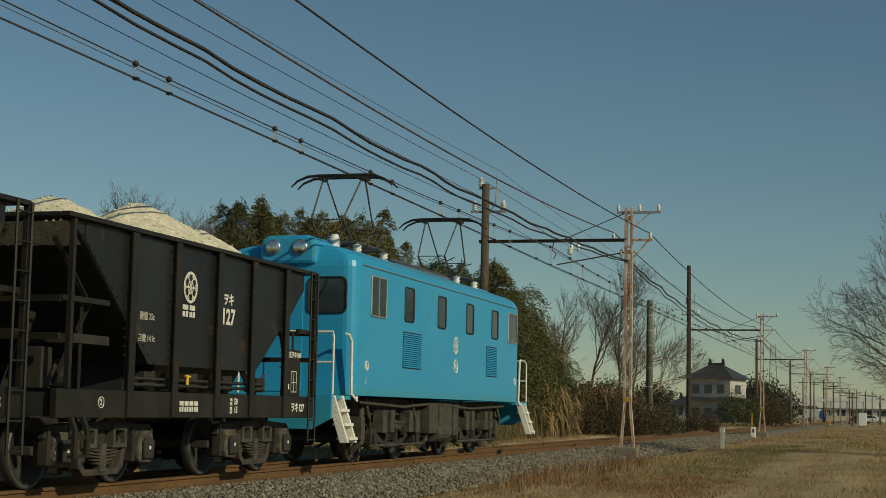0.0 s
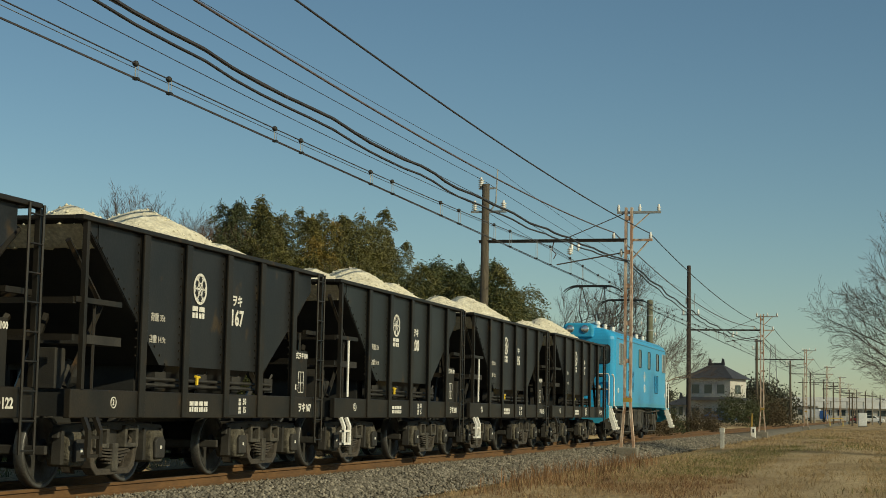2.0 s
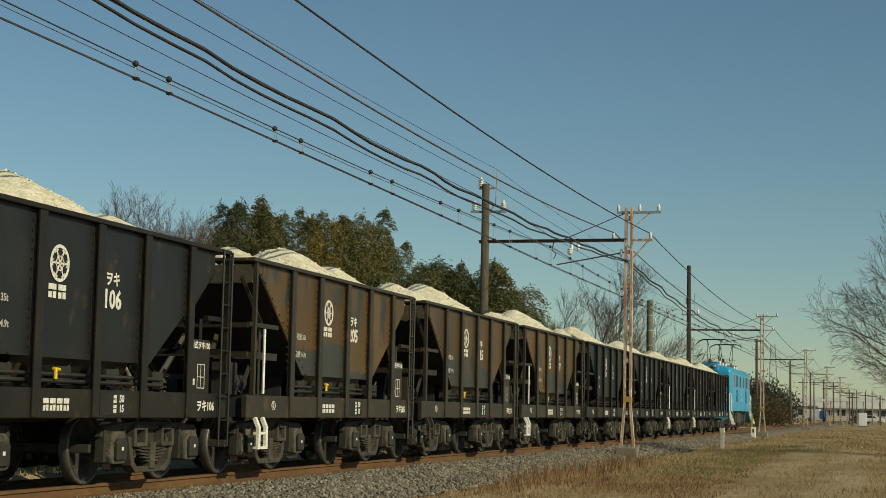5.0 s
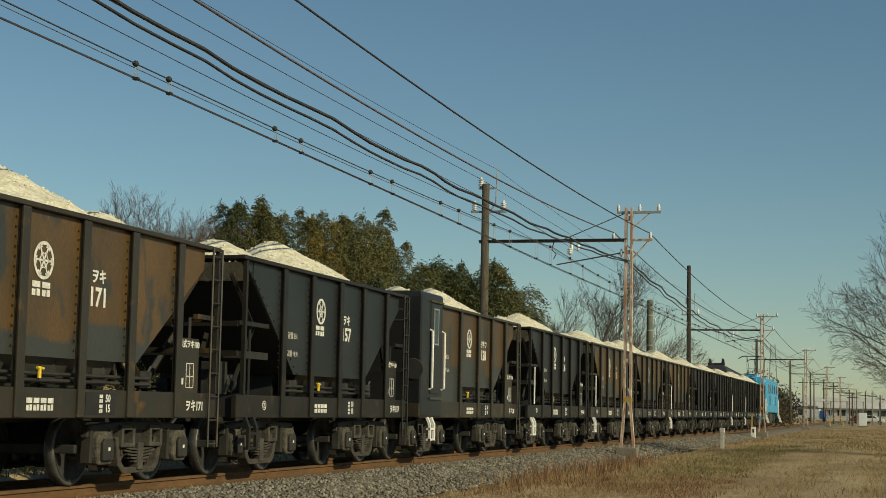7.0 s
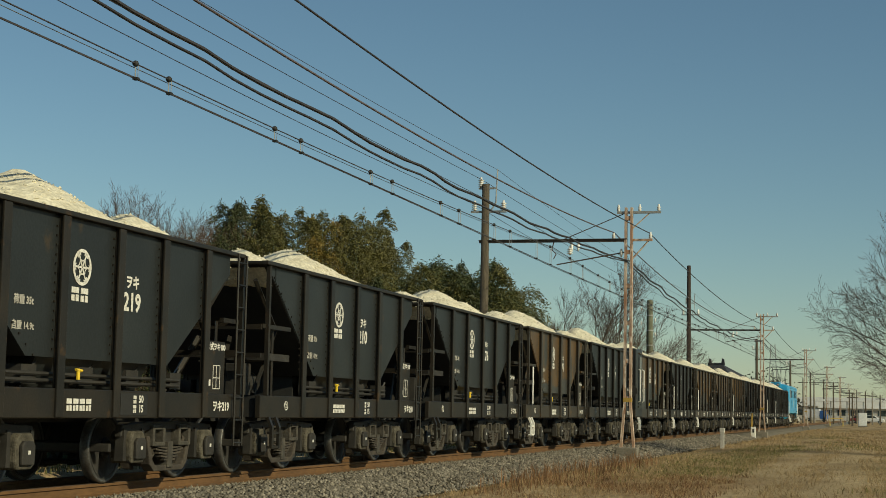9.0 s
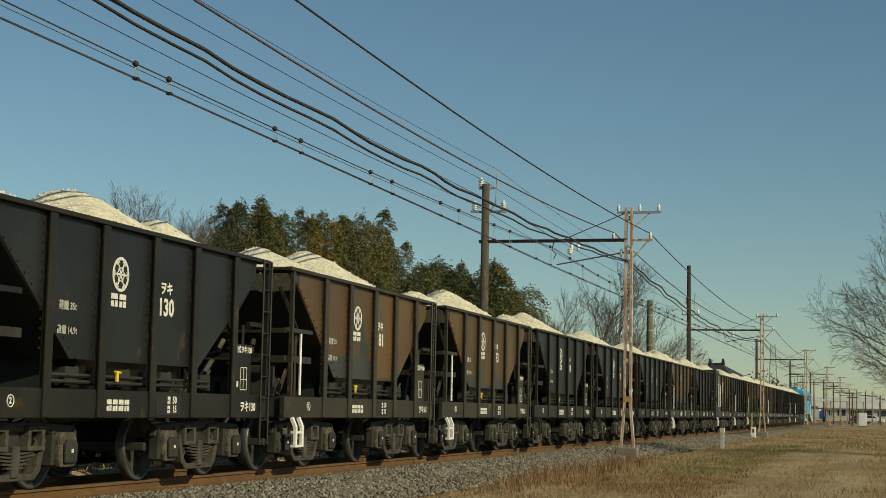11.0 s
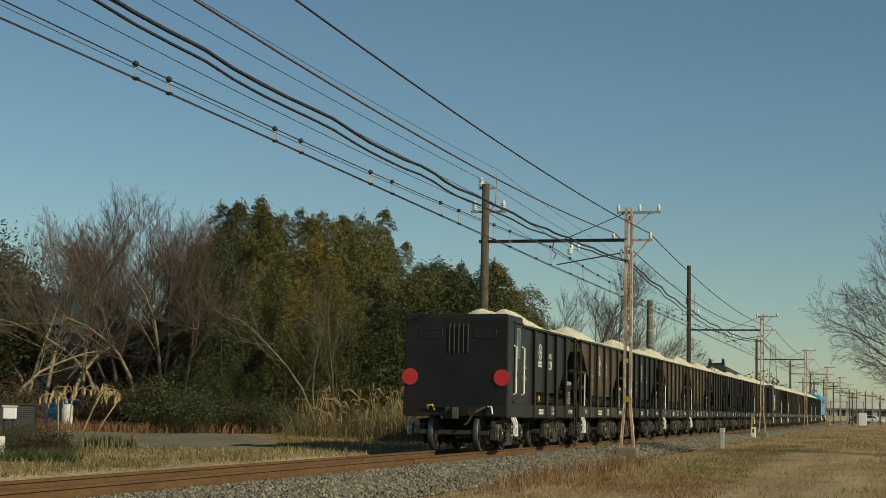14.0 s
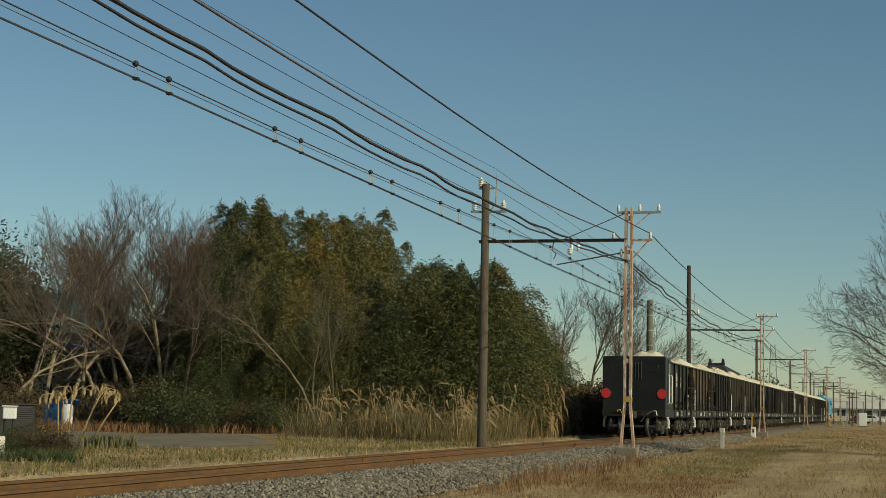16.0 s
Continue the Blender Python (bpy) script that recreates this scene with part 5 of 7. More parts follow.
grip = Geo().lathe([(0.015, -0.04), (0.038, -0.025), (0.045, 0.0), (0.038, 0.025), (0.015, 0.04)], (0, 0, 0), "y", 10).mesh("grip", DARK, True)
for k in range(-4, 18):
    for y in (18.45 + 4.90 * k, 19.45 + 5.08 * k):
        z = messenger_z(y)
        d = thing("wire_dropper", "short steel dropper with a black grip on the messenger wire", "dropper", "droppers of the overhead line", (TRACK_X + 0.013, y, 0))
        part("strap", Geo().tube([(0, 0, 5.25), (0, 0, z - 0.03)], 0.008, 5).tube([(0.04, 0, 5.25), (0.04, 0, z - 0.03)], 0.005, 5), GALV, d)
        part("clip", Geo().box(-0.02, 0.05, -0.04, 0.04, 5.235, 5.27), DARK, d)
        part("grip", grip, None, d, at=(0, 0, z))


# ---- plants ----
def array_mesh(name, verts, faces, material):
    """A mesh from arrays of vertices and equal-sided faces."""
    verts, faces = np.asarray(verts, dtype=np.float32), np.asarray(faces, dtype=np.int32)
    k = faces.shape[1]
    me = bpy.data.meshes.new(name)
    me.vertices.add(len(verts))
    me.vertices.foreach_set("co", verts.ravel())
    me.loops.add(faces.size)
    me.loops.foreach_set("vertex_index", faces.ravel())
    me.polygons.add(len(faces))
    me.polygons.foreach_set("loop_start", np.arange(0, faces.size, k, dtype=np.int32))
    me.update(calc_edges=True)
    me.validate()
    if material:
        me.materials.append(material)
    return me


def leaves(centres, along, length, width, rng):
    """Diamond leaves at centres, pointing along given ways."""
    n = len(centres)
    along = along / (np.linalg.norm(along, axis=1, keepdims=True) + 1e-9)
    side = np.cross(along, rng.normal(size=(n, 3)))
    side /= np.linalg.norm(side, axis=1, keepdims=True) + 1e-9
    ln = (length * rng.uniform(0.6, 1.3, n))[:, None]
    wd = (width * rng.uniform(0.7, 1.2, n))[:, None]
    v = np.stack([centres - along * ln * 0.5, centres + side * wd * 0.5, centres + along * ln * 0.5, centres - side * wd * 0.5], 1).reshape(-1, 3)
    return v, np.arange(4 * n).reshape(-1, 4)


NEAR = 0.72


def polar(bearing, dist):
    """A place by its bearing left of the line's direction and its distance."""
    b = radians(bearing)
    dist = dist * NEAR
    return -dist * math.sin(b), dist * math.cos(b)


def bamboo_crown(seed, h, width, droop, material, low=0.18, layer=0.42, sprays=4, count=34, leaf=(0.30, 0.06), tip=1.5, thick=0.07):
    """Shelves of drooping leaf fans round a culm, closing to a plume at the top."""
    rng = np.random.default_rng(seed)
    lean = rng.normal(size=2) * 0.06
    cs, ds = [], []
    z = low * h
    while z < h:
        t = z / h
        base = np.array([lean[0] * h * t ** 3, lean[1] * h * t ** 3, z])
        top = min(1.0, (h - z) / (h * 0.55))
        reach = width * (0.06 + 0.94 * top ** (1.1 / tip)) * min(1.0, 0.55 + (t - low) * 2.5)
        a0 = rng.random() * 6.28
        n = max(2, int(round(sprays * (0.45 + 0.55 * top))))
        for k in range(n):
            a = a0 + 6.28 * k / n + rng.normal() * 0.35
            far_out = reach * rng.uniform(0.55, 1.12)
            fan = rng.uniform(0.28, 0.5)
            m = int(count * rng.uniform(0.6, 1.3))
            u = rng.random(m) ** 0.6
            w = a + rng.normal(size=m) * fan * (0.4 + 0.6 * u)
            rise = far_out * (0.35 * u - droop * u * u)
            c = base + np.stack([np.cos(w) * far_out * u, np.sin(w) * far_out * u, rise], 1)
            c += rng.normal(size=(m, 3)) * np.array([0.06, 0.06, thick])
            d = np.stack([np.cos(w), np.sin(w), np.full(m, -0.15) - 0.45 * u], 1) + rng.normal(size=(m, 3)) * 0.55
            cs.append(c)
            ds.append(d)
        z += layer * rng.uniform(0.6, 1.4) * (0.45 + 0.55 * top)
    # pointed leader at the very top
    m = 16
    u = rng.random(m)
    c = np.array([lean[0] * h, lean[1] * h, h]) + np.stack([lean[0] * u, lean[1] * u, u * 0.6 - 0.3], 1) + rng.normal(size=(m, 3)) * (0.2 * (1.15 - u))[:, None]
    cs.append(c)
    ds.append(rng.normal(size=(m, 3)) * 0.5 + np.array([0, 0, -0.2]))
    v, f = leaves(np.concatenate(cs), np.concatenate(ds), leaf[0], leaf[1], rng)
    return array_mesh("crown", v, f, material), lean


def bush_crown(seed, rx, rz, n, material, leaf=(0.14, 0.07), up=0.15):
    """An uneven mound of small leaves in clumps."""
    rng = np.random.default_rng(seed)
    k = max(12, n // 60)
    d = rng.normal(size=(k, 3))
    d /= np.linalg.norm(d, axis=1, keepdims=True)
    d[:, 2] = np.abs(d[:, 2]) * 1.1 - 0.1
    hubs = d * np.array([rx, rx, rz]) * rng.uniform(0.45, 1.0, k)[:, None] + np.array([0, 0, rz * up])
    pick = rng.integers(0, k, n)
    c = hubs[pick] + rng.normal(size=(n, 3)) * (rx * 0.16)
    c[:, 2] = np.abs(c[:, 2])
    v, f = leaves(c, rng.normal(size=(n, 3)) + np.array([0, 0, 0.1]), leaf[0], leaf[1], rng)
    return array_mesh("crown", v, f, material)


def bare_tree_meshes(seed, h, r0, spread=0.55, upright=0.35, kids=(13, 7, 5, 3), bark=None, twig=None, first=0.3, forks=2, bendy=1.0, spread_limbs=None):
    """Trunk, limbs and fine twigs of a leafless tree."""
    rnd = random.Random(seed)
    parts_ = [Geo(), Geo(), Geo()]

    def grow(p, d, length, r, level):
        n = (7, 5, 4, 3, 3)[level]
        pts, rad = [p.copy()], [r]
        bend = Vector((rnd.gauss(0, 1), rnd.gauss(0, 1), rnd.gauss(0, 0.6)))
        for i in range(1, n):
            d = (d + bend * 0.10 * bendy + Vector((rnd.gauss(0, 1), rnd.gauss(0, 1), rnd.gauss(0, 1))) * 0.09 * bendy + Vector((0, 0, upright * 0.25 * (level > 0)))).normalized()
            pts.append(pts[-1] + d * (length / (n - 1)))
            rad.append(r * (1 - 0.78 * i / (n - 1)))
        parts_[0 if level == 0 else 1 if level <= 2 else 2].tube(pts, rad, (8, 5, 4, 3, 3)[level], caps=False)
        if level >= len(kids):
            return
        m = kids[level] + rnd.randint(-1, 1)
        lo = first if level == 0 else 0.22
        for j in range(m):
            t = lo + (1 - lo) * (j + rnd.random()) / m
            q = t * (n - 1)
            i = min(int(q), n - 2)
            at = pts[i].lerp(pts[i + 1], q - i)
            ax = (pts[i + 1] - pts[i]).normalized()
            side = ax.orthogonal().normalized()
            side = Matrix.Rotation(rnd.uniform(0, 6.283), 3, ax) @ side
            sp = spread_limbs if spread_limbs and level == 0 else spread
            way = (ax * (1 - sp) + side * sp * rnd.uniform(0.7, 1.3)).normalized()
            ln = length * rnd.uniform(0.42, 0.62) * (1.15 - 0.55 * t if level == 0 else 1 - 0.35 * t)
            grow(at, way, ln, max(rad[i] * rnd.uniform(0.38, 0.55), 0.008), level + 1)

    for k in range(forks):
        a = rnd.uniform(0, 6.283)
        tilt = 0.0 if forks == 1 else rnd.uniform(0.05, 0.18)
        grow(Vector((0.12 * math.cos(a) * (forks > 1), 0.12 * math.sin(a) * (forks > 1), -0.3)), Vector((tilt * math.cos(a), tilt * math.sin(a), 1)).normalized(), h * rnd.uniform(0.9, 1.0) + 0.3, r0 * (1 if k == 0 else 0.75), 0)
    return parts_[0].mesh("trunk", bark or BARK, True), parts_[1].mesh("limb_crown", bark or LIMB), parts_[2].mesh("twig_crown", twig or TWIG)


def plant(name, label, category, group, meshes, x, y, rz, scale, z=None):
    """A thing whose parts share ready meshes: (part name, mesh)."""
    ob = thing(name, label, category, group, (x, y, ground_z(x, y) - 0.02 if z is None else z), rz)
    ob.scale = (scale * NEAR, scale * NEAR, scale * NEAR)
    for n, me in meshes:
        o = part(n, me, None, ob)
        if n in ("twig_crown", "crown", "limb_crown") :
            tagged(o, kind="stuff")
    return ob


def culm_mesh(h, lean, r, material):
    g = Geo()
    pts = [(lean[0] * h * t ** 3, lean[1] * h * t ** 3, h * t) for t in (0, 0.15, 0.3, 0.45, 0.6, 0.75, 0.9, 1.0)]
    g.tube(pts, [r * (1 - 0.85 * i / 7) for i in range(8)], 6)
    return g.mesh("culm", material, True)


CULM = mat("bamboo_culm", (0.10, 0.12, 0.045), (0.07, 0.085, 0.035), 2, 0.5)


def build_woods():
    rnd = random.Random(5)
    # tall bamboo
    tall = []
    for i in range(8):
        m = (CEDAR_LEAF, BAMBOO_LEAF, BAMBOO_LEAF, BAMBOO_YELLOW)[i % 4]
        crown, lean = bamboo_crown(40 + i, 12.6, 2.6, 0.62, m, low=0.22, layer=0.46, sprays=6, count=46, leaf=(0.24, 0.055), tip=1.9, thick=0.08)
        tall.append([("culm", culm_mesh(12.4, lean, 0.07, CULM)), ("crown", crown)])
    outline = [(25.2, 9.6), (24.6, 11.4), (24.1, 13.4), (23.5, 13.3), (22.9, 13.5), (22.4, 12.9), (21.9, 13.4), (21.3, 12.6), (20.7, 13.1), (20.2, 13.0), (19.6, 12.4), (19.1, 13.0), (18.7, 12.8), (18.3, 12.0), (17.9, 11.0)]
    for row, (d, less, step) in enumerate(((102, 0.0, 0.36), (97, 0.3, 0.40), (92, 2.6, 0.55), (88, 5.0, 0.7))):
        b = 25.2 + 0.13 * row
        while b > 17.7:
            h = float(np.interp(-b, [-q[0] for q in outline], [q[1] for q in outline])) * 1.05 - less + rnd.uniform(-0.9, 0.35)
            k = 0 if b > 23.2 else rnd.choice((1, 2, 5, 0)) if b > 21.4 else rnd.choice((3, 7, 2)) if b > 19.9 else rnd.choice((1, 2, 6))
            x, y = polar(b + rnd.uniform(-0.2, 0.2), d + rnd.uniform(-1.5, 1.5))
            word = ("dark green", "green", "olive green", "yellowing")[k % 4]
            plant("bamboo", "tall feathery " + word + " bamboo in the grove behind the field", "bamboo", "bamboo grove", tall[k], x, y, rnd.uniform(0, 6.28), h / 12.3)
            b -= step * rnd.uniform(0.75, 1.25)
    # lower thicket in front of the grove
    low = []
    for i in range(6):
        crown, lean = bamboo_crown(60 + i, 8.0, 2.9, 0.75, (THICKET_LEAF, BAMBOO_LEAF, THICKET_LEAF)[i % 3], low=0.05, layer=0.42, sprays=7, count=66, leaf=(0.20, 0.05), tip=2.4, thick=0.12)
        low.append([("culm", culm_mesh(7.6, lean, 0.05, CULM)), ("crown", crown)])
    for i in range(96):
        b = 25.0 - 13.7 * (i % 32 + rnd.random()) / 32
        d = (83, 87, 91)[i // 32] + rnd.uniform(-1.5, 1.5) + max(0.0, 14.0 - b) * 6.0
        h = float(np.interp(b, [11.3, 12.0, 13.0, 14.5, 16.5, 19, 22, 23, 25], [4.6, 7.0, 8.9, 9.8, 9.9, 8.6, 6.6, 4.4, 3.6])) + rnd.uniform(-1.5, 0.5) - (0.9, 0.4, 0)[i // 32]
        x, y = polar(b, d)
        plant("bamboo_bush", "dense green bamboo thicket plant with drooping leaves", "bamboo", "thicket along the field", low[i % 6], x, y, rnd.uniform(0, 6.28), h / 8.0)
    # leafless trees
    bare = []
    for i in range(4):
        a, b, c = bare_tree_meshes(100 + i, 10.8, 0.15, 0.36, 0.60, (13, 8, 6, 3), twig=TWIG if i % 2 else TWIG_BROWN, forks=1 if i % 2 else 2, first=0.42)
        bare.append([("trunk", a), ("limb_crown", b), ("twig_crown", c)])
    for b, d, h, k in [(31.6, 84, 9.4, 1), (30.9, 90, 11.4, 3), (30.2, 92, 13.2, 3), (29.6, 94, 13.7, 1), (29.1, 90, 13.6, 3), (28.6, 97, 13.6, 3), (28.1, 91, 13.4, 1), (27.5, 96, 13.2, 0), (26.9, 89, 13.0, 1), (26.4, 92, 13.6, 2), (25.9, 95, 13.6, 0), (25.4, 90, 12.8, 1), (29.9, 98, 13.2, 1), (27.8, 98, 13.6, 3), (26.1, 98, 13.4, 2), (25.1, 97, 12.6, 3), (26.7, 99, 13.2, 2), (27.2, 95, 12.8, 0), (30.6, 96, 12.4, 1)]:
        x, y = polar(b, d)
        plant("bare_tree", "leafless grey-brown tree with fine upright twigs", "tree", "bare trees at the field edge", bare[k], x, y, rnd.uniform(0, 6.28), h / 12.8)
    thin = []
    for i in range(2):
        a, b, c = bare_tree_meshes(130 + i, 10.8, 0.12, 0.5, 0.5, (8, 5, 4, 2), LIMB_PALE, LIMB_PALE, forks=2, first=0.3)
        thin.append([("trunk", a), ("limb_crown", b), ("twig_crown", c)])
    for b, d, h, k in [(20.5, 80, 9.6, 0), (19.9, 82, 8.8, 1)]:
        x, y = polar(b, d)
        plant("bare_tree", "leafless shrubby tree in front of the bamboo", "tree", "bare trees at the field edge", thin[k], x, y, rnd.uniform(0, 6.28), h / 12.8)
    for b, d, h, k in [(11.6, 118, 10.8, 3), (10.8, 112, 12.4, 3), (10.2, 116, 12.8, 1), (9.5, 113, 12.2, 3), (8.9, 116, 9.6, 1), (11.2, 106, 8.0, 0), (9.3, 106, 7.5, 2), (12.4, 112, 9.6, 1)]:
        x, y = polar(b, d)
        plant("bare_tree", "leafless thin-branched tree behind the reeds", "tree", "bare trees by the reeds", bare[k], x, y, rnd.uniform(0, 6.28), h / 12.8)
    # evergreen on the edge of the yard and dark shrubs
    ever = [("trunk", Geo().tube([(0, 0, -0.2), (0.1, 0, 3), (0, 0.1, 7)], [0.22, 0.16, 0.05], 7).mesh("trunk", BARK_DARK)), ("crown", bush_crown(7, 2.6, 5.2, 18000, CEDAR_LEAF, (0.20, 0.10), 0.55))]
    for b, d, s in ((32.4, 98, 1.45), (31.7, 101, 1.3), (33.4, 92, 1.2), (25.3, 99, 0.95), (26.4, 107, 0.95), (27.3, 110, 0.85), (28.0, 140, 1.0), (29.6, 142, 1.1), (30.8, 140, 1.0)):
        x, y = polar(b, d)
        plant("evergreen_tree", "dark evergreen tree behind the bare trees", "tree", "trees round the yard", ever, x, y, b, s)
    shrub = [[("crown", bush_crown(11 + i, 1.5, 1.6, 6500, m, (0.11, 0.055), 0.3))] for i, m in enumerate((CEDAR_LEAF, BUSH_LEAF, DRY_LEAF))]
    for b, d, s, k in [(25.0, 80, 0.95, 0), (26.0, 83, 1.35, 0), (24.2, 82, 1.1, 0), (26.8, 86, 1.3, 2), (27.5, 87, 1.1, 2), (25.6, 84, 0.9, 2), (28.3, 89, 1.2, 2), (29.6, 92, 0.7, 2), (31.4, 80, 1.2, 2), (23.0, 80, 0.8, 2), (22.2, 79, 0.85, 0), (12.2, 92, 1.1, 2), (11.2, 96, 1.4, 2), (10.4, 97, 1.5, 2), (9.7, 99, 1.3, 2), (9.0, 100, 1.4, 2), (8.4, 104, 1.2, 2), (7.9, 112, 1.1, 1), (6.6, 130, 1.2, 2), (5.2, 190, 2.0, 0), (4.3, 200, 2.2, 2), (25.6, 98, 2.2, 2), (26.5, 99, 2.4, 2), (27.4, 100, 2.3, 2), (28.0, 99, 1.7, 2), (31.9, 97, 2.0, 2), (27.0, 94, 1.6, 0), (30.8, 46, 0.42, 1), (31.2, 43.5, 0.36, 1), (29.9, 42.2, 0.40, 2), (30.8, 42.0, 0.36, 2), (31.5, 41.5, 0.3, 1)]:
        x, y = polar(b, d)
        plant("shrub", ("dark evergreen shrub", "yellow-green leafy shrub", "dry brown tangled shrub")[k] + " on the rough ground", "shrub", "shrubs beside the line", shrub[k], x, y, b * 3, s)
    # overhanging leafless tree beside the path
    a, b2, c = bare_tree_meshes(205, 10.0, 0.15, 0.45, 0.20, (28, 12, 8, 3), BARK_DARK, TWIG_DARK, first=0.14, forks=1, bendy=0.5, spread_limbs=0.68)
    plant("roadside_tree", "leafless dark tree spreading fine twigs beside the path", "tree", "", [("trunk", a), ("limb_crown", b2), ("twig_crown", c)], 1.25, 52, 0.9, 0.88)


THICKET_LEAF = mat("thicket_leaves", (0.088, 0.104, 0.026), (0.047, 0.058, 0.017), 0.7, 0.6, island=0.5, trans=0.15)
DRY_LEAF = mat("dry_brown_leaves", (0.13, 0.095, 0.045), (0.085, 0.06, 0.03), 1.2, 0.9, island=0.7, trans=0.2)
TWIG_DARK = mat("dark_twigs", (0.10, 0.075, 0.062), (0.07, 0.052, 0.043), 1.2, 0.95)
TWIG_BROWN = mat("brown_twigs", (0.105, 0.064, 0.036), (0.075, 0.045, 0.026), 1.2, 0.95)
build_woods()


def blades(name, label, category, points, heights, material, width, lean, seed, segments=2):
    """Grass-like blades standing on points; bent in two pieces."""
    rng = np.random.default_rng(seed)
    n = len(points)
    a = rng.uniform(0, 6.283, n)
    side = np.stack([np.cos(a), np.sin(a), np.zeros(n)], 1) * (width * rng.uniform(0.6, 1.3, n))[:, None] * 0.5
    b = rng.uniform(0, 6.283, n)
    out = np.stack([np.cos(b), np.sin(b), np.zeros(n)], 1) * (lean * rng.uniform(0.2, 1.3, n) * heights)[:, None]
    up = np.stack([np.zeros(n), np.zeros(n), heights], 1)
    mid = points + up * 0.62 + out * 0.35
    tip = points + up + out
    v = np.stack([points - side, points + side, mid - side * 0.8, mid + side * 0.8, tip], 1).reshape(-1, 3)
    i = np.arange(n)[:, None] * 5
    f = np.concatenate([i + np.array([[0, 1, 3]]), i + np.array([[0, 3, 2]]), i + np.array([[2, 3, 4]])])
    ob = new(name, array_mesh(name, v, f, material))
    return tagged(ob, label, category, kind="stuff")


def scatter(n, x0, x1, y0, y1, seed, keep, clump=0.6):
    rng = np.random.default_rng(seed)
    out = []
    while len(out) < n:
        x, y = rng.uniform(x0, x1), rng.uniform(y0, y1)
        if keep(x, y) and noise.noise(Vector((x * clump, y * clump * 0.5, seed))) > rng.uniform(-0.6, 0.35):
            out.append((x, y, ground_z(x, y) - 0.02))
    return np.array(out)


def build_grass():
    rng = np.random.default_rng(2)

    def rut(x, y):
        line = x + 0.022 * y
        line += 1.2 * noise.noise(Vector((x * 0.12, y * 0.06, 5)))
        return (abs(line + 0.15) < 0.42 or abs(line + 1.65) < 0.42) and rng.random() < 0.66 * min(1.0, 2400 / (y * y))

    # verge between the ballast and the path
    p = scatter(42000, -7.15, 3.0, 21, 62, 1, lambda x, y: not rut(x, y) and rng.random() < min(1.0, (70 - y) / 34), 0.8)
    blades("dry_grass", "short dry straw-coloured grass on the verge", "grass", p, rng.uniform(0.02, 0.12, len(p)), DRY_GRASS, 0.010, 1.2, 3)
    p = scatter(14000, -7.3, 4.0, 60, 150, 2, lambda x, y: not rut(x, y), 0.4)
    blades("dry_grass", "dry straw-coloured grass farther along the line", "grass", p, rng.uniform(0.05, 0.18, len(p)), DRY_GRASS, 0.025, 0.8, 4)
    p = scatter(5000, -6.0, 3.0, 26, 110, 6, lambda x, y: noise.noise(Vector((x * 0.25, y * 0.07, 9))) > 0.12, 0.5)
    blades("green_grass", "patches of green weeds among the dry grass", "grass", p, rng.uniform(0.04, 0.13, len(p)), GREEN_GRASS, 0.018, 0.9, 5)
    p = scatter(5500, -5.4, -3.2, 34, 66, 61, lambda x, y: True, 0.9)
    blades("green_grass", "strip of short green grass beside the path", "grass", p, rng.uniform(0.03, 0.10, len(p)), GREEN_GRASS, 0.014, 1.0, 62)
    p = scatter(4500, -6.2, -2.6, 22.5, 33, 63, lambda x, y: noise.noise(Vector((x * 0.7, y * 0.4, 2))) > -0.05, 0.9)
    blades("rusty_weeds", "low rusty-brown dead weeds on the verge", "weeds", p, rng.uniform(0.03, 0.13, len(p)), RUSTY_WEED, 0.010, 1.1, 64)
    p = scatter(3000, 0.5, 8.0, 60, 150, 7, lambda x, y: x > 3.4 - 0.03 * y, 0.3)
    blades("tall_weeds", "tall rusty-brown dead weeds beside the path", "weeds", p, rng.uniform(0.3, 0.9, len(p)), RUSTY_WEED, 0.03, 0.5, 6)
    p = scatter(900, -6.9, -5.4, 24, 40, 8, lambda x, y: True, 1.1)
    blades("tall_weeds", "dead red-brown weeds at the foot of the ballast", "weeds", p, rng.uniform(0.15, 0.4, len(p)), RUSTY_WEED, 0.012, 0.5, 8)
    # far side of the track
    p = scatter(18000, -20, -11.7, 18, 50, 9, lambda x, y: math.hypot(x, y) < 36 or math.atan2(-x, y) < radians(22), 0.7)
    blades("verge_grass", "short yellow-green grass on the far verge", "grass", p, rng.uniform(0.03, 0.13, len(p)), GREEN_GRASS, 0.016, 0.8, 9)
    p = scatter(18000, -21, -11.7, 18, 75, 10, lambda x, y: math.hypot(x, y) < 36 or math.atan2(-x, y) < radians(22), 0.7)
    blades("verge_grass", "short dry grass on the far verge", "grass", p, rng.uniform(0.04, 0.16, len(p)), DRY_GRASS, 0.016, 0.9, 10)

    # reed belt below the thicket
    def reed_zone(x, y):
        b, d = math.degrees(math.atan2(-x, y)), math.hypot(x, y) / NEAR
        lo = 70 if b > 12.5 else 72
        edge = 21.4 + 0.6 * noise.noise(Vector((d * 0.3, 0, 0)))
        return x < -12.9 and 8.0 < b < edge and lo + 2 * noise.noise(Vector((x * 0.4, y * 0.2, 1))) < d < 82 + (46 if b < 13.8 else 0) and rng.random() < (1 if b < 19 else 0.45)

    p = scatter(38000, -25, -7, 43, 92, 12, reed_zone, 0.5)
    h = (0.25 + 1.15 * rng.random(len(p)) ** 1.4) * np.array([0.75 + 0.9 * abs(noise.noise(Vector((q[0] * 0.8, q[1] * 0.5, 3)))) for q in p]) * np.array([1.0 if math.atan2(-q[0], q[1]) > radians(13.4) else 1.5 for q in p])
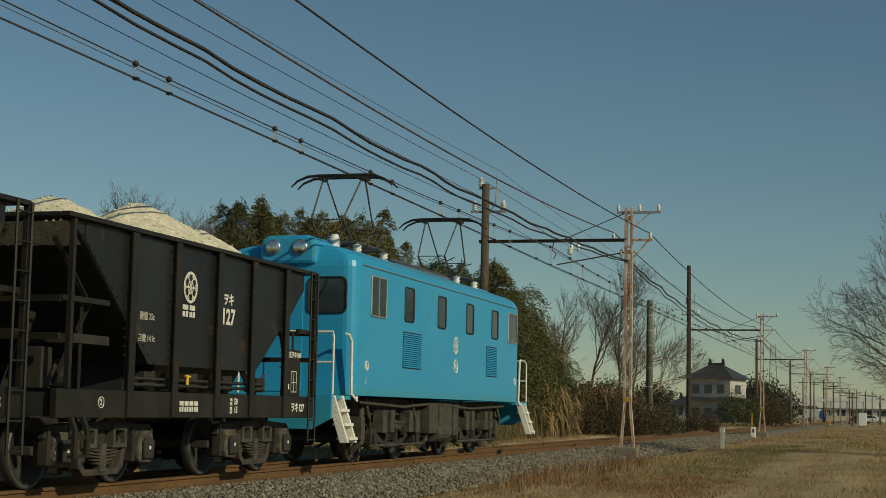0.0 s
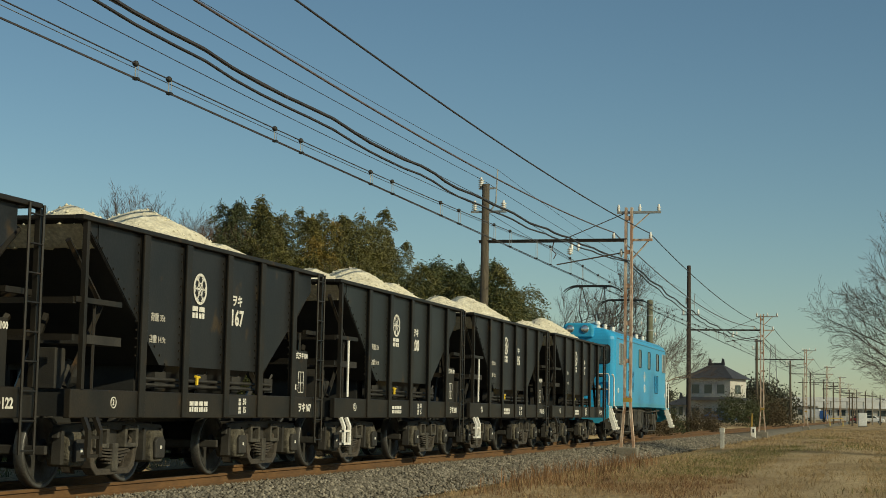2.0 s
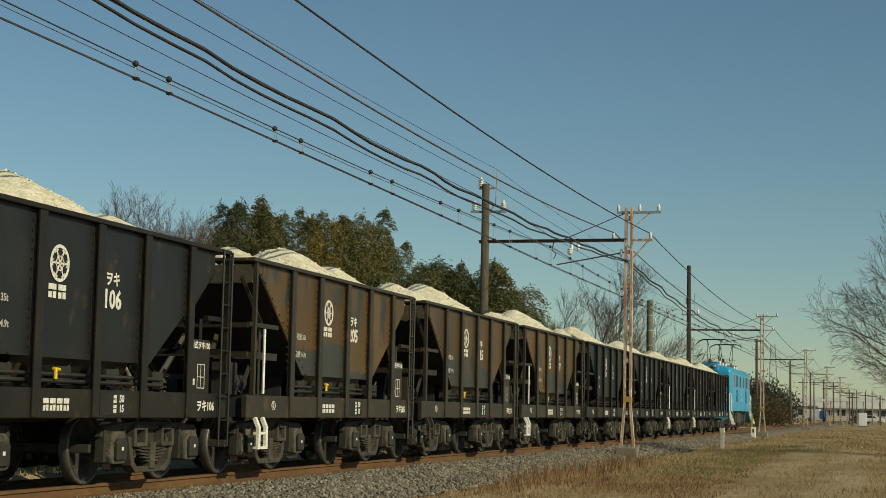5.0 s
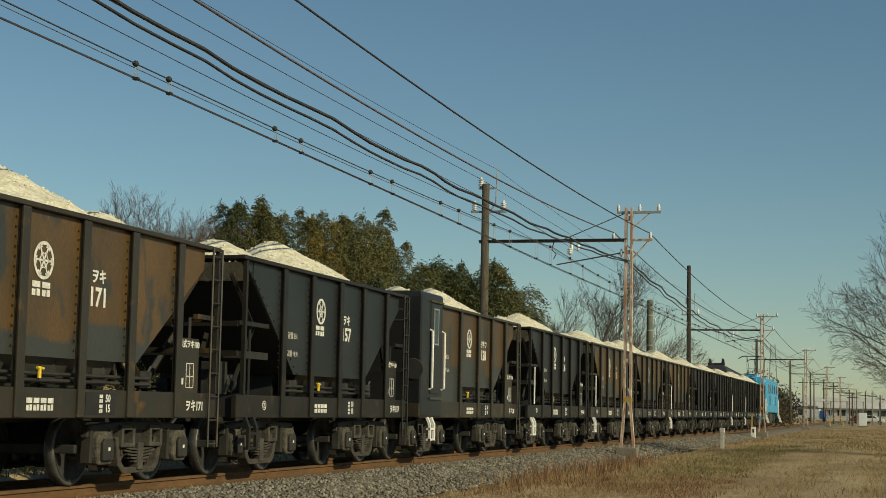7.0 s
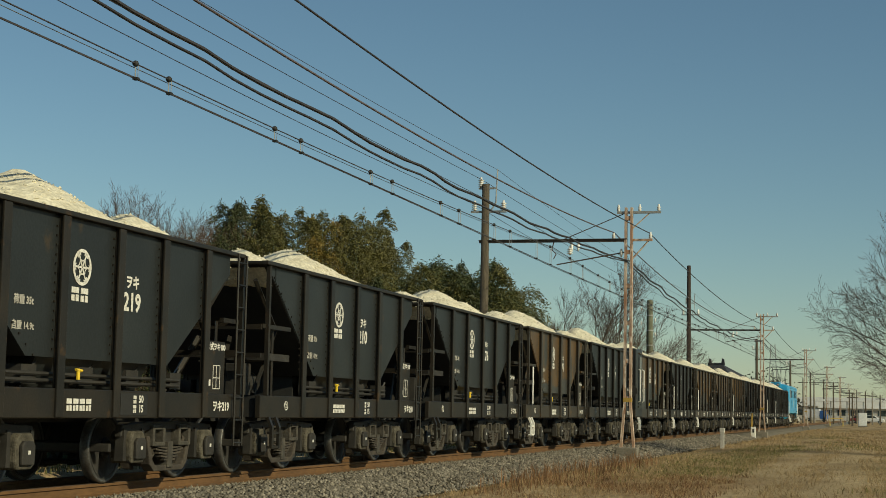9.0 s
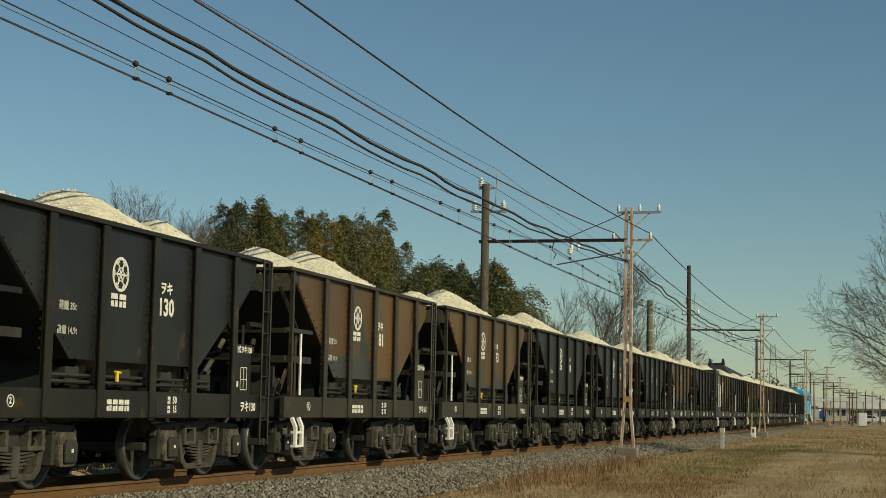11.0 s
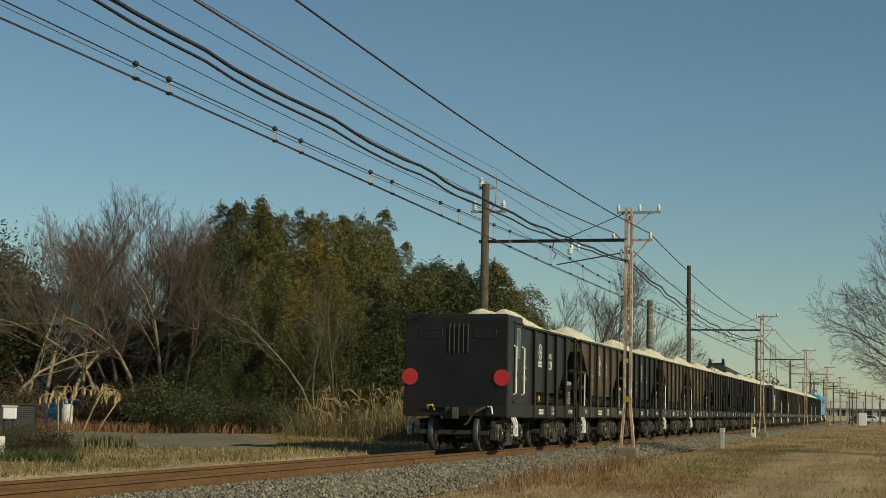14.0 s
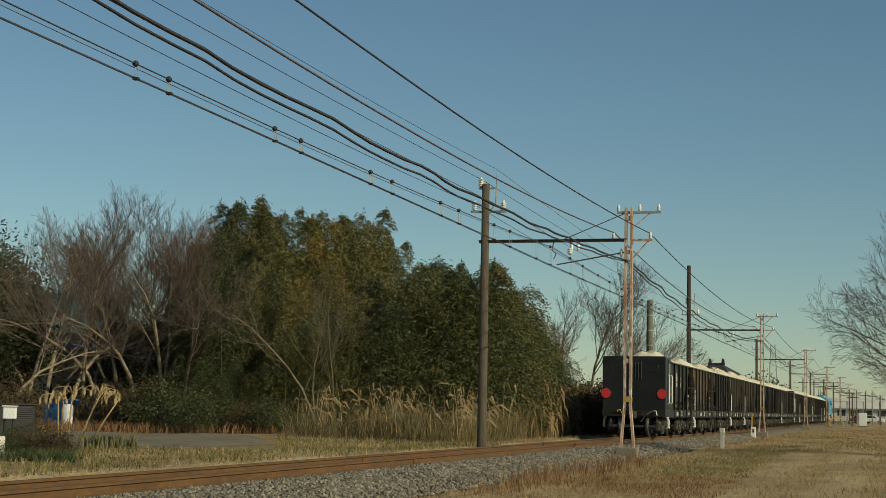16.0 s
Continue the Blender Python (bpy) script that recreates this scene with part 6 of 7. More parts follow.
    blades("reeds", "belt of tall dry tan reeds below the thicket", "reeds", p, h, REED, 0.014, 0.85, 13)
    p = scatter(700, -22, -8, 46, 90, 14, reed_zone, 0.5)
    stalks = Geo()
    for k, q in enumerate(p[:420]):
        hh = rng.uniform(1.1, 2.2)
        dx, dy = rng.normal(size=2) * 0.16 * hh
        stalks.tube([tuple(q), (q[0] + dx * 0.4, q[1] + dy * 0.4, q[2] + hh * 0.6), (q[0] + dx, q[1] + dy, q[2] + hh)], [0.013, 0.010, 0.004], 3, False)
        for j in range(3):
            z = hh * rng.uniform(0.4, 0.95)
            ax, ay = rng.normal(size=2) * 0.35
            stalks.add([(q[0] + dx * 0.5, q[1] + dy * 0.5, q[2] + z), (q[0] + dx * 0.5 + ax * 0.5 + 0.03, q[1] + dy * 0.5 + ay * 0.5, q[2] + z + 0.10), (q[0] + dx * 0.5 + ax, q[1] + dy * 0.5 + ay, q[2] + z - 0.25), (q[0] + dx * 0.5 + ax * 0.5 - 0.03, q[1] + dy * 0.5 + ay * 0.5, q[2] + z + 0.04)], [(0, 1, 2, 3)])
    tagged(part("dry_stalks", stalks, DRY_STALK), "bent pale dead stalks standing among the reeds", "reeds", kind="stuff")
    # tall golden cane patch beyond the wooden pole
    p = scatter(560, -17.0, -12.6, 54, 84, 18, lambda x, y: 9.2 < math.degrees(math.atan2(-x, y)) < 12.7, 0.5)
    canes = Geo()
    for q in p:
        hh = rng.uniform(1.2, 2.3)
        dx, dy = rng.normal(size=2) * 0.16 * hh
        canes.tube([tuple(q), (q[0] + dx * 0.3, q[1] + dy * 0.3, q[2] + hh * 0.55), (q[0] + dx, q[1] + dy, q[2] + hh)], [0.024, 0.019, 0.007], 4, False)
        for k in range(7):
            t = rng.uniform(0.25, 1.0)
            ox, oy, oz = q[0] + dx * t * t, q[1] + dy * t * t, q[2] + hh * t
            a, r = rng.uniform(0, 6.283), rng.uniform(0.25, 0.7)
            cx, cy = math.cos(a), math.sin(a)
            wx, wy = -cy * 0.035, cx * 0.035
            ring = [(ox, oy, oz), (ox + cx * r * 0.45 + wx, oy + cy * r * 0.45 + wy, oz + 0.16), (ox + cx * r * 0.45 - wx, oy + cy * r * 0.45 - wy, oz + 0.15), (ox + cx * r * 0.85 + wx, oy + cy * r * 0.85 + wy, oz - 0.15), (ox + cx * r * 0.85 - wx, oy + cy * r * 0.85 - wy, oz - 0.16), (ox + cx * r, oy + cy * r, oz - rng.uniform(0.4, 0.9))]
            canes.add(ring, [(0, 1, 2), (1, 3, 4, 2), (3, 5, 4)])
    tagged(part("dead_canes", canes, DEAD_CANE), "tall tangled golden dead canes under the bare trees", "reeds", kind="stuff")
    # litter of dead stems in front of the grove
    p = scatter(5000, -34, -15, 44, 62, 15, lambda x, y: 56 < math.hypot(x, y) < 62 and math.atan2(-x, y) > radians(20), 0.5)
    blades("dead_weeds", "rusty dead weeds along the far edge of the field", "weeds", p, rng.uniform(0.12, 0.5, len(p)), RUSTY_WEED, 0.03, 0.7, 16)


DEAD_CANE = mat("golden_dead_cane", (0.34, 0.235, 0.10), (0.22, 0.145, 0.06), 1.5, 0.9, island=0.8)
RUSTY_WEED = mat("rusty_dead_weed", (0.27, 0.145, 0.065), (0.18, 0.10, 0.045), 0.6, 0.95, island=0.6)
build_grass()


def build_field():
    """Bare ploughed strip beyond the far verge."""
    pts = [polar(b, d) for b, d in ((31.5, 52), (27, 50), (24.5, 53), (22.5, 58), (22.0, 64), (22.6, 72), (25, 77), (28, 79), (31.5, 78), (36, 74), (37, 52))]
    cx, cy = sum(q[0] for q in pts) / len(pts), sum(q[1] for q in pts) / len(pts)
    rings, v, f = 8, [(cx, cy, ground_z(cx, cy) + 0.06)], []
    n = len(pts) * 6
    for r in range(1, rings + 1):
        for k in range(n):
            i, t = k // 6, (k % 6) / 6
            a, b = pts[i], pts[(i + 1) % len(pts)]
            x, y = a[0] + (b[0] - a[0]) * t, a[1] + (b[1] - a[1]) * t
            s = r / rings * (1 + (0.05 * noise.noise(Vector((x, y, 0))) if r == rings else 0))
            x, y = cx + (x - cx) * s, cy + (y - cy) * s
            v.append((x, y, ground_z(x, y) + (0.06 if r < rings else -0.03) + 0.02 * noise.noise(Vector((x * 1.5, y * 1.5, 2)))))
    f += [(0, 1 + k, 1 + (k + 1) % n) for k in range(n)]
    for r in range(rings - 1):
        f += [(1 + r * n + k, 1 + (r + 1) * n + k, 1 + (r + 1) * n + (k + 1) % n, 1 + r * n + (k + 1) % n) for k in range(n)]
    tagged(part("field", Geo().add(v, f), FIELD, smooth=True), "bare grey-brown soil of a fallow field", "field", kind="structure")


build_field()


def build_stones():
    """Loose ballast stones on the near shoulder and between the rails."""
    rng = np.random.default_rng(4)

    def lay(n, y0, y1, size, seed):
        y = y0 + (y1 - y0) * rng.random(n) ** 1.2
        x = rng.uniform(-1.6, 2.75, n)
        pz = np.interp(x, [-1.5, 1.45, 2.0, 2.55, 2.8], [-0.17, -0.17, -0.27, -0.40, -0.36])
        c = np.stack([TRACK_X + x, y, pz + 0.005], 1)
        s = size * rng.uniform(0.5, 1.25, n)
        base = np.array([(1, 0, 0), (-1, 0, 0), (0, 1, 0), (0, -1, 0), (0, 0, 0.8), (0, 0, -0.6)], dtype=float)
        v = base[None] * s[:, None, None] * rng.uniform(0.65, 1.25, (n, 6, 3)) + rng.normal(size=(n, 6, 3)) * (s * 0.18)[:, None, None]
        a = rng.uniform(0, 6.283, n)
        co, si = np.cos(a)[:, None], np.sin(a)[:, None]
        v = np.stack([v[..., 0] * co - v[..., 1] * si, v[..., 0] * si + v[..., 1] * co, v[..., 2]], -1) + c[:, None]
        tri = np.array([(0, 2, 4), (2, 1, 4), (1, 3, 4), (3, 0, 4), (2, 0, 5), (1, 2, 5), (3, 1, 5), (0, 3, 5)])
        f = (np.arange(n)[:, None, None] * 6 + tri[None]).reshape(-1, 3)
        return tagged(new("ballast_stones", array_mesh("ballast_stones", v.reshape(-1, 3), f, STONE)), "loose grey-brown crushed ballast stones beside the rails", "ballast", kind="stuff")

    lay(30000, 14, 42, 0.036, 1)
    lay(16000, 42, 88, 0.048, 2)


build_stones()


# ---- buildings and small things ----
ROOF_TILE = mat("dark_roof_tiles", (0.035, 0.035, 0.038), (0.05, 0.05, 0.052), 1.2, 0.6, fine=12, bump=0.5)
WALL_GREY = mat("pale_grey_house_wall", (0.50, 0.48, 0.43), (0.42, 0.40, 0.36), 0.6, 0.85, fine=8)
WALL_WHITE = mat("white_building_wall", (0.70, 0.70, 0.68), (0.62, 0.62, 0.60), 0.4, 0.8)
TEAL_ROOF = mat("teal_metal_roof", (0.045, 0.13, 0.15), (0.035, 0.10, 0.12), 0.8, 0.6)
BLUE_SHEET = mat("blue_tarpaulin", (0.05, 0.20, 0.42), (0.04, 0.16, 0.36), 1.5, 0.6)
CAR_RED = mat("dark_red_car_paint", (0.20, 0.03, 0.03), (0.17, 0.025, 0.025), 1, 0.3)
CAR_WHITE = mat("white_car_paint", (0.72, 0.72, 0.72), (0.66, 0.66, 0.66), 1, 0.3)
CAR_BLUE = mat("blue_truck_paint", (0.04, 0.12, 0.35), (0.035, 0.10, 0.3), 1, 0.35)
SLAT = mat("dark_brown_slats", (0.035, 0.032, 0.030), (0.025, 0.023, 0.022), 3, 0.6)


def house(x, y, rz, w, d, eave, ridge, wall, roof, label, storeys=2, z0=-0.2):
    h = thing("house", label, "house", "houses beyond the field", (x, y, z0), rz)
    part("wall", Geo().box(-w / 2, w / 2, -d / 2, d / 2, 0, eave), wall, h)
    o = 0.6
    rf = Geo()
    r2 = w / 2 - d * 0.42
    v = [(-w / 2 - o, -d / 2 - o, eave - 0.05), (w / 2 + o, -d / 2 - o, eave - 0.05), (w / 2 + o, d / 2 + o, eave - 0.05), (-w / 2 - o, d / 2 + o, eave - 0.05), (-r2, 0, ridge), (r2, 0, ridge)]
    rf.add(v, [(0, 1, 5, 4), (1, 2, 5), (2, 3, 4, 5), (3, 0, 4), (3, 2, 1, 0)])
    rp = part("roof", rf, roof, h)
    part("ridge", Geo().box(-r2 - 0.2, r2 + 0.2, -0.15, 0.15, ridge - 0.1, ridge + 0.22), roof, rp)
    for s in (-1, 1):
        part("ridge_ornament", Geo().prism([(s * r2 - 0.25, ridge), (s * r2 + 0.25, ridge), (s * r2 + 0.15, ridge + 0.65), (s * r2 - 0.05, ridge + 0.8)], -0.12, 0.12, "y"), roof, rp)
    if storeys == 2:
        lw = Geo()
        v = [(-w / 2 - 0.9, -d / 2 - 0.9, eave * 0.5), (w / 2 + 0.9, -d / 2 - 0.9, eave * 0.5), (w / 2 + 0.02, -d / 2 - 0.02, eave * 0.58), (-w / 2 - 0.02, -d / 2 - 0.02, eave * 0.58)]
        lw.add(v, [(0, 1, 2, 3)])
        v = [(w / 2 + 0.9, -d / 2 - 0.9, eave * 0.5), (w / 2 + 0.9, d / 2 + 0.9, eave * 0.5), (w / 2 + 0.02, d / 2 + 0.02, eave * 0.58), (w / 2 + 0.02, -d / 2 - 0.02, eave * 0.58)]
        lw.add(v, [(0, 1, 2, 3)])
        part("lower_roof", lw, roof, h)
    for zz in ((0.9,) if storeys == 1 else (0.8, eave * 0.66)):
        for k in range(3):
            x0 = -w / 2 + w * (0.12 + 0.29 * k)
            wi = part("window", Geo().box(x0, x0 + w * 0.17, -d / 2 - 0.03, -d / 2 + 0.02, zz, zz + 1.1), GLASS, h)
            part("frame", Geo().box(x0 - 0.06, x0 + w * 0.17 + 0.06, -d / 2 - 0.05, -d / 2 - 0.01, zz - 0.07, zz).box(x0 - 0.06, x0 + w * 0.17 + 0.06, -d / 2 - 0.05, -d / 2 - 0.01, zz + 1.1, zz + 1.17), GALV, wi)
        wi = part("window", Geo().box(w / 2 - 0.02, w / 2 + 0.03, -d * 0.2, d * 0.15, zz, zz + 1.1), GLASS, h)
    return h


def car(x, y, rz, paint, label, truck=False):
    c = thing("truck" if truck else "car", label, "truck" if truck else "car", "parked vehicles", (x, y, ground_z(x, y)), rz)
    if truck:
        part("cab", Geo().prism([(-2.3, 0.45), (-2.35, 1.3), (-2.1, 2.1), (-0.9, 2.15), (-0.9, 0.45)], -0.85, 0.85), paint, c, bevel=0.06)
        part("cargo_box", Geo().box(-0.9, 0.9, -0.8, 2.5, 0.7, 2.4), CAR_WHITE, c, bevel=0.03)
        part("windscreen", Geo().prism([(-2.36, 1.35), (-2.13, 2.02), (-2.10, 2.02), (-2.33, 1.35)], -0.75, 0.75), GLASS, c)
        axles = (-1.6, 1.5)
    else:
        part("body", Geo().prism([(-2.0, 0.35), (-2.05, 0.75), (-1.9, 0.92), (-0.95, 1.0), (1.5, 1.02), (1.95, 0.9), (2.0, 0.4)], -0.82, 0.82), paint, c, bevel=0.07)
        part("cabin", Geo().prism([(-1.0, 0.99), (-0.35, 1.45), (0.95, 1.48), (1.6, 1.0)], -0.72, 0.72), paint, c, bevel=0.07)
        part("side_glass", Geo().prism([(-0.8, 1.03), (-0.3, 1.39), (0.9, 1.42), (1.35, 1.03)], -0.735, 0.735), GLASS, c)
        part("rear_glass", Geo().prism([(1.05, 1.42), (1.56, 1.05), (1.60, 1.08), (1.09, 1.45)], -0.62, 0.62), GLASS, c)
        axles = (-1.25, 1.25)
    for a in axles:
        for s in (-1, 1):
            wl2 = part("wheel", Geo().lathe([(0.02, -0.1), (0.30, -0.1), (0.32, 0), (0.30, 0.1), (0.02, 0.1)], (s * 0.78, a, 0.31), "x", 16), RUBBER, c)
            part("rim", Geo().lathe([(0.02, -0.105), (0.18, -0.105), (0.18, 0.105), (0.02, 0.105)], (s * 0.78, a, 0.31), "x", 12), GALV, wl2)
    return c


def far(bearing, dist):
    b = radians(bearing)
    return -dist * math.sin(b), dist * math.cos(b)


def build_far():
    x, y = far(6.05, 205)
    house(x, y, radians(-18), 6.0, 5.0, 5.7, 7.5, WALL_GREY, ROOF_TILE, "two-storey grey house with a dark tiled hip roof")
    x, y = far(7.2, 215)
    house(x, y, radians(-10), 3.4, 3.0, 2.3, 3.2, WALL_GREY, ROOF_TILE, "low dark-roofed shed beside the grey house", 1)
    x, y = far(29.6, 83)
    house(x, y, radians(25), 8.6, 6.0, 4.6, 6.5, WALL_GREY, TEAL_ROOF, "small house with a teal roof behind bare trees", 1)
    x, y = far(28.3, 76)
    house(x, y, radians(20), 4.0, 3.6, 3.6, 4.2, WALL_GREY, ROOF_TILE, "low weathered shed behind bare trees", 1)
    x, y = far(29.2, 66)
    t = thing("tarpaulin_stack", "blue sheet draped over a stack in the yard", "tarpaulin", "", (x, y, ground_z(x, y)))
    part("sheet", Geo().prism([(-1.1, 0), (-1.0, 0.9), (0.2, 1.15), (1.0, 0.85), (1.1, 0)], -0.7, 0.7, "y"), BLUE_SHEET, t, bevel=0.08)
    x, y = far(29.45, 62)
    t = thing("water_tank", "small white storage tank standing in the yard", "tank", "", (x, y, ground_z(x, y)))
    part("tank", Geo().lathe([(0.02, 0.2), (0.20, 0.2), (0.22, 0.25), (0.22, 0.85), (0.17, 0.95), (0.02, 0.97)], (0, 0, 0), "z", 16), CAR_WHITE, t)
    part("stand", Geo().box(-0.25, 0.25, -0.25, 0.25, -0.05, 0.2), CONCRETE, t)
    for b, d, paint, label, rz, tr in ((5.45, 200, CAR_RED, "dark red parked car on the farm lane", 1.1, False), (4.95, 205, CAR_WHITE, "white parked van-like car on the farm lane", 1.3, False), (5.9, 198, CAR_BLUE, "dark blue parked car beside the house", 1.2, False), (2.55, 330, CAR_BLUE, "blue truck with a white cargo box", 1.4, True), (0.6, 300, CAR_WHITE, "white parked car near the station", 1.5, False), (1.0, 310, CAR_RED, "red parked car near the station", 1.4, False)):
        x, y = far(b, d)
        car(x, y, rz, paint, label, tr)
    # long pale sheds at the far station
    for b0, d, w, h, mtl, label in ((1.9, 400, 25, 5.8, WALL_WHITE, "long white warehouse with a flat roof"), (0.4, 380, 26, 5.0, WALL_WHITE, "pale flat-roofed station building"), (-1.6, 400, 24, 6.0, WALL_GREY, "grey industrial building far along the line"), (3.4, 520, 16, 6.0, WALL_GREY, "grey distant building beyond the houses")):
        x, y = far(b0, d)
        q = thing("warehouse", label, "building", "far buildings", (x, y, -0.3))
        part("wall", Geo().box(-w / 2, w / 2, -5, 5, 0, h * 0.62), WALL_GREY if mtl is WALL_WHITE else mtl, q)
        part("roof", Geo().box(-w / 2 - 0.6, w / 2 + 0.6, -5.8, 5.8, h * 0.62, h), mtl, q)
        for k in range(int(w // 3)):
            part("window", Geo().box(-w / 2 + 0.8 + 3 * k, -w / 2 + 2.6 + 3 * k, -5.05, -4.97, 1.4, 2.7), GLASS, q)
    # station canopy with thin columns
    x, y = far(0.9, 290)
    q = thing("platform_canopy", "long white platform canopy on thin columns", "canopy", "", (x, y, -0.3))
    part("canopy_roof", Geo().box(-9, 9, -3, 3, 3.9, 4.25), WALL_WHITE, q)
    for k in range(7):
        part("column", Geo().box(-8.6 + 2.8 * k, -8.4 + 2.8 * k, -2.5, -2.3, 0, 3.9), GALV, q)
    # lattice tower
    x, y = far(4.05, 700)
    q = thing("lattice_tower", "slender grey steel lattice mast on the horizon", "mast", "", (x, y, -1))
    g = Geo()
    for sx in (-1, 1):
        for sy in (-1, 1):
            g.tube([(sx * 2.4, sy * 2.4, 0), (sx * 0.9, sy * 0.9, 33)], 0.13, 4)
    part("leg", g, GALV, q)
    for k in range(9):
        z0, z1 = k * 3.6, k * 3.6 + 3.6
        r0, r1 = 2.4 - 1.5 * z0 / 33, 2.4 - 1.5 * z1 / 33
        part("brace", Geo().tube([(-r0, -r0, z0), (r1, -r1, z1)], 0.07, 4).tube([(r0, -r0, z0), (-r1, -r1, z1)], 0.07, 4).tube([(-r1, -r1, z1), (r1, -r1, z1)], 0.07, 4), GALV, q)
    # plain posts round the far station
    for k, (b, d, h) in enumerate(((1.95, 235, 6.2), (1.70, 262, 6.0), (1.40, 250, 5.4), (1.15, 280, 5.8), (0.85, 240, 5.0), (0.62, 260, 5.2), (2.2, 270, 6.4), (2.62, 250, 6.8), (0.35, 245, 4.6), (3.0, 230, 6.6), (1.3, 215, 4.4))):
        x, y = far(b, d)
        q = thing("utility_pole", "thin weathered pole near the far station", "pole", "far poles", (x, y, -0.3))
        part("shaft", Geo().tube([(0, 0, 0), (0, 0, h)], [0.13, 0.09], 7), CONCRETE if k % 2 else WOOD_POLE, q)
        part("cross_arm", Geo().box(-0.7, 0.7, -0.05, 0.05, h - 0.7, h - 0.58), BEAM, q)
    x, y = far(1.85, 205)
    q = thing("yellow_barrier", "low yellow barrier frame beside the line", "barrier", "", (x, y, -0.3))
    part("frame", Geo().tube([(-0.8, 0, 0), (-0.8, 0, 1.0), (0.8, 0, 1.0), (0.8, 0, 0)], 0.06, 6), YELLOW, q)
    x, y = far(0.95, 195)
    q = thing("relay_cabinet", "pale grey trackside relay cabinet", "cabinet", "", (x, y, -0.3))
    part("body", Geo().box(-0.5, 0.5, -0.35, 0.35, 0.15, 1.7), WALL_WHITE, q, bevel=0.03)
    part("plinth", Geo().box(-0.55, 0.55, -0.4, 0.4, 0, 0.15), CONCRETE, q)
    part("door", Geo().box(-0.45, 0.45, -0.37, -0.352, 0.25, 1.6), WALL_WHITE, q)
    # distant tree line
    wood = [("crown", bush_crown(77, 5.0, 4.6, 9000, DISTANT_LEAF, (0.34, 0.24), 0.2))]
    rnd = random.Random(9)
    for k in range(46):
        b = -3 + 40 * k / 45 + rnd.uniform(-0.4, 0.4)
        if 5.0 < b < 7.6 or b < 3.3:
            continue
        d = rnd.uniform(330, 480)
        x, y = far(b, d)
        s = rnd.uniform(0.9, 1.7) / NEAR * (0.62 if b < 4.5 else 1)
        plant("distant_tree", "hazy brown-green tree on the horizon", "tree", "distant trees", wood, x, y, rnd.uniform(0, 6.28), s)
    x, y = far(4.35, 215)
    plant("distant_tree", "rounded dark evergreen clump beside the lane", "tree", "distant trees", wood, x, y, 1.0, 1.0 / NEAR)
    x, y = far(4.85, 222)
    plant("distant_tree", "rounded dark evergreen clump beside the lane", "tree", "distant trees", wood, x, y, 2.0, 0.75 / NEAR)


DISTANT_LEAF = mat("distant_leaves", (0.075, 0.07, 0.035), (0.05, 0.05, 0.028), 0.3, 0.9, island=0.5)
build_far()


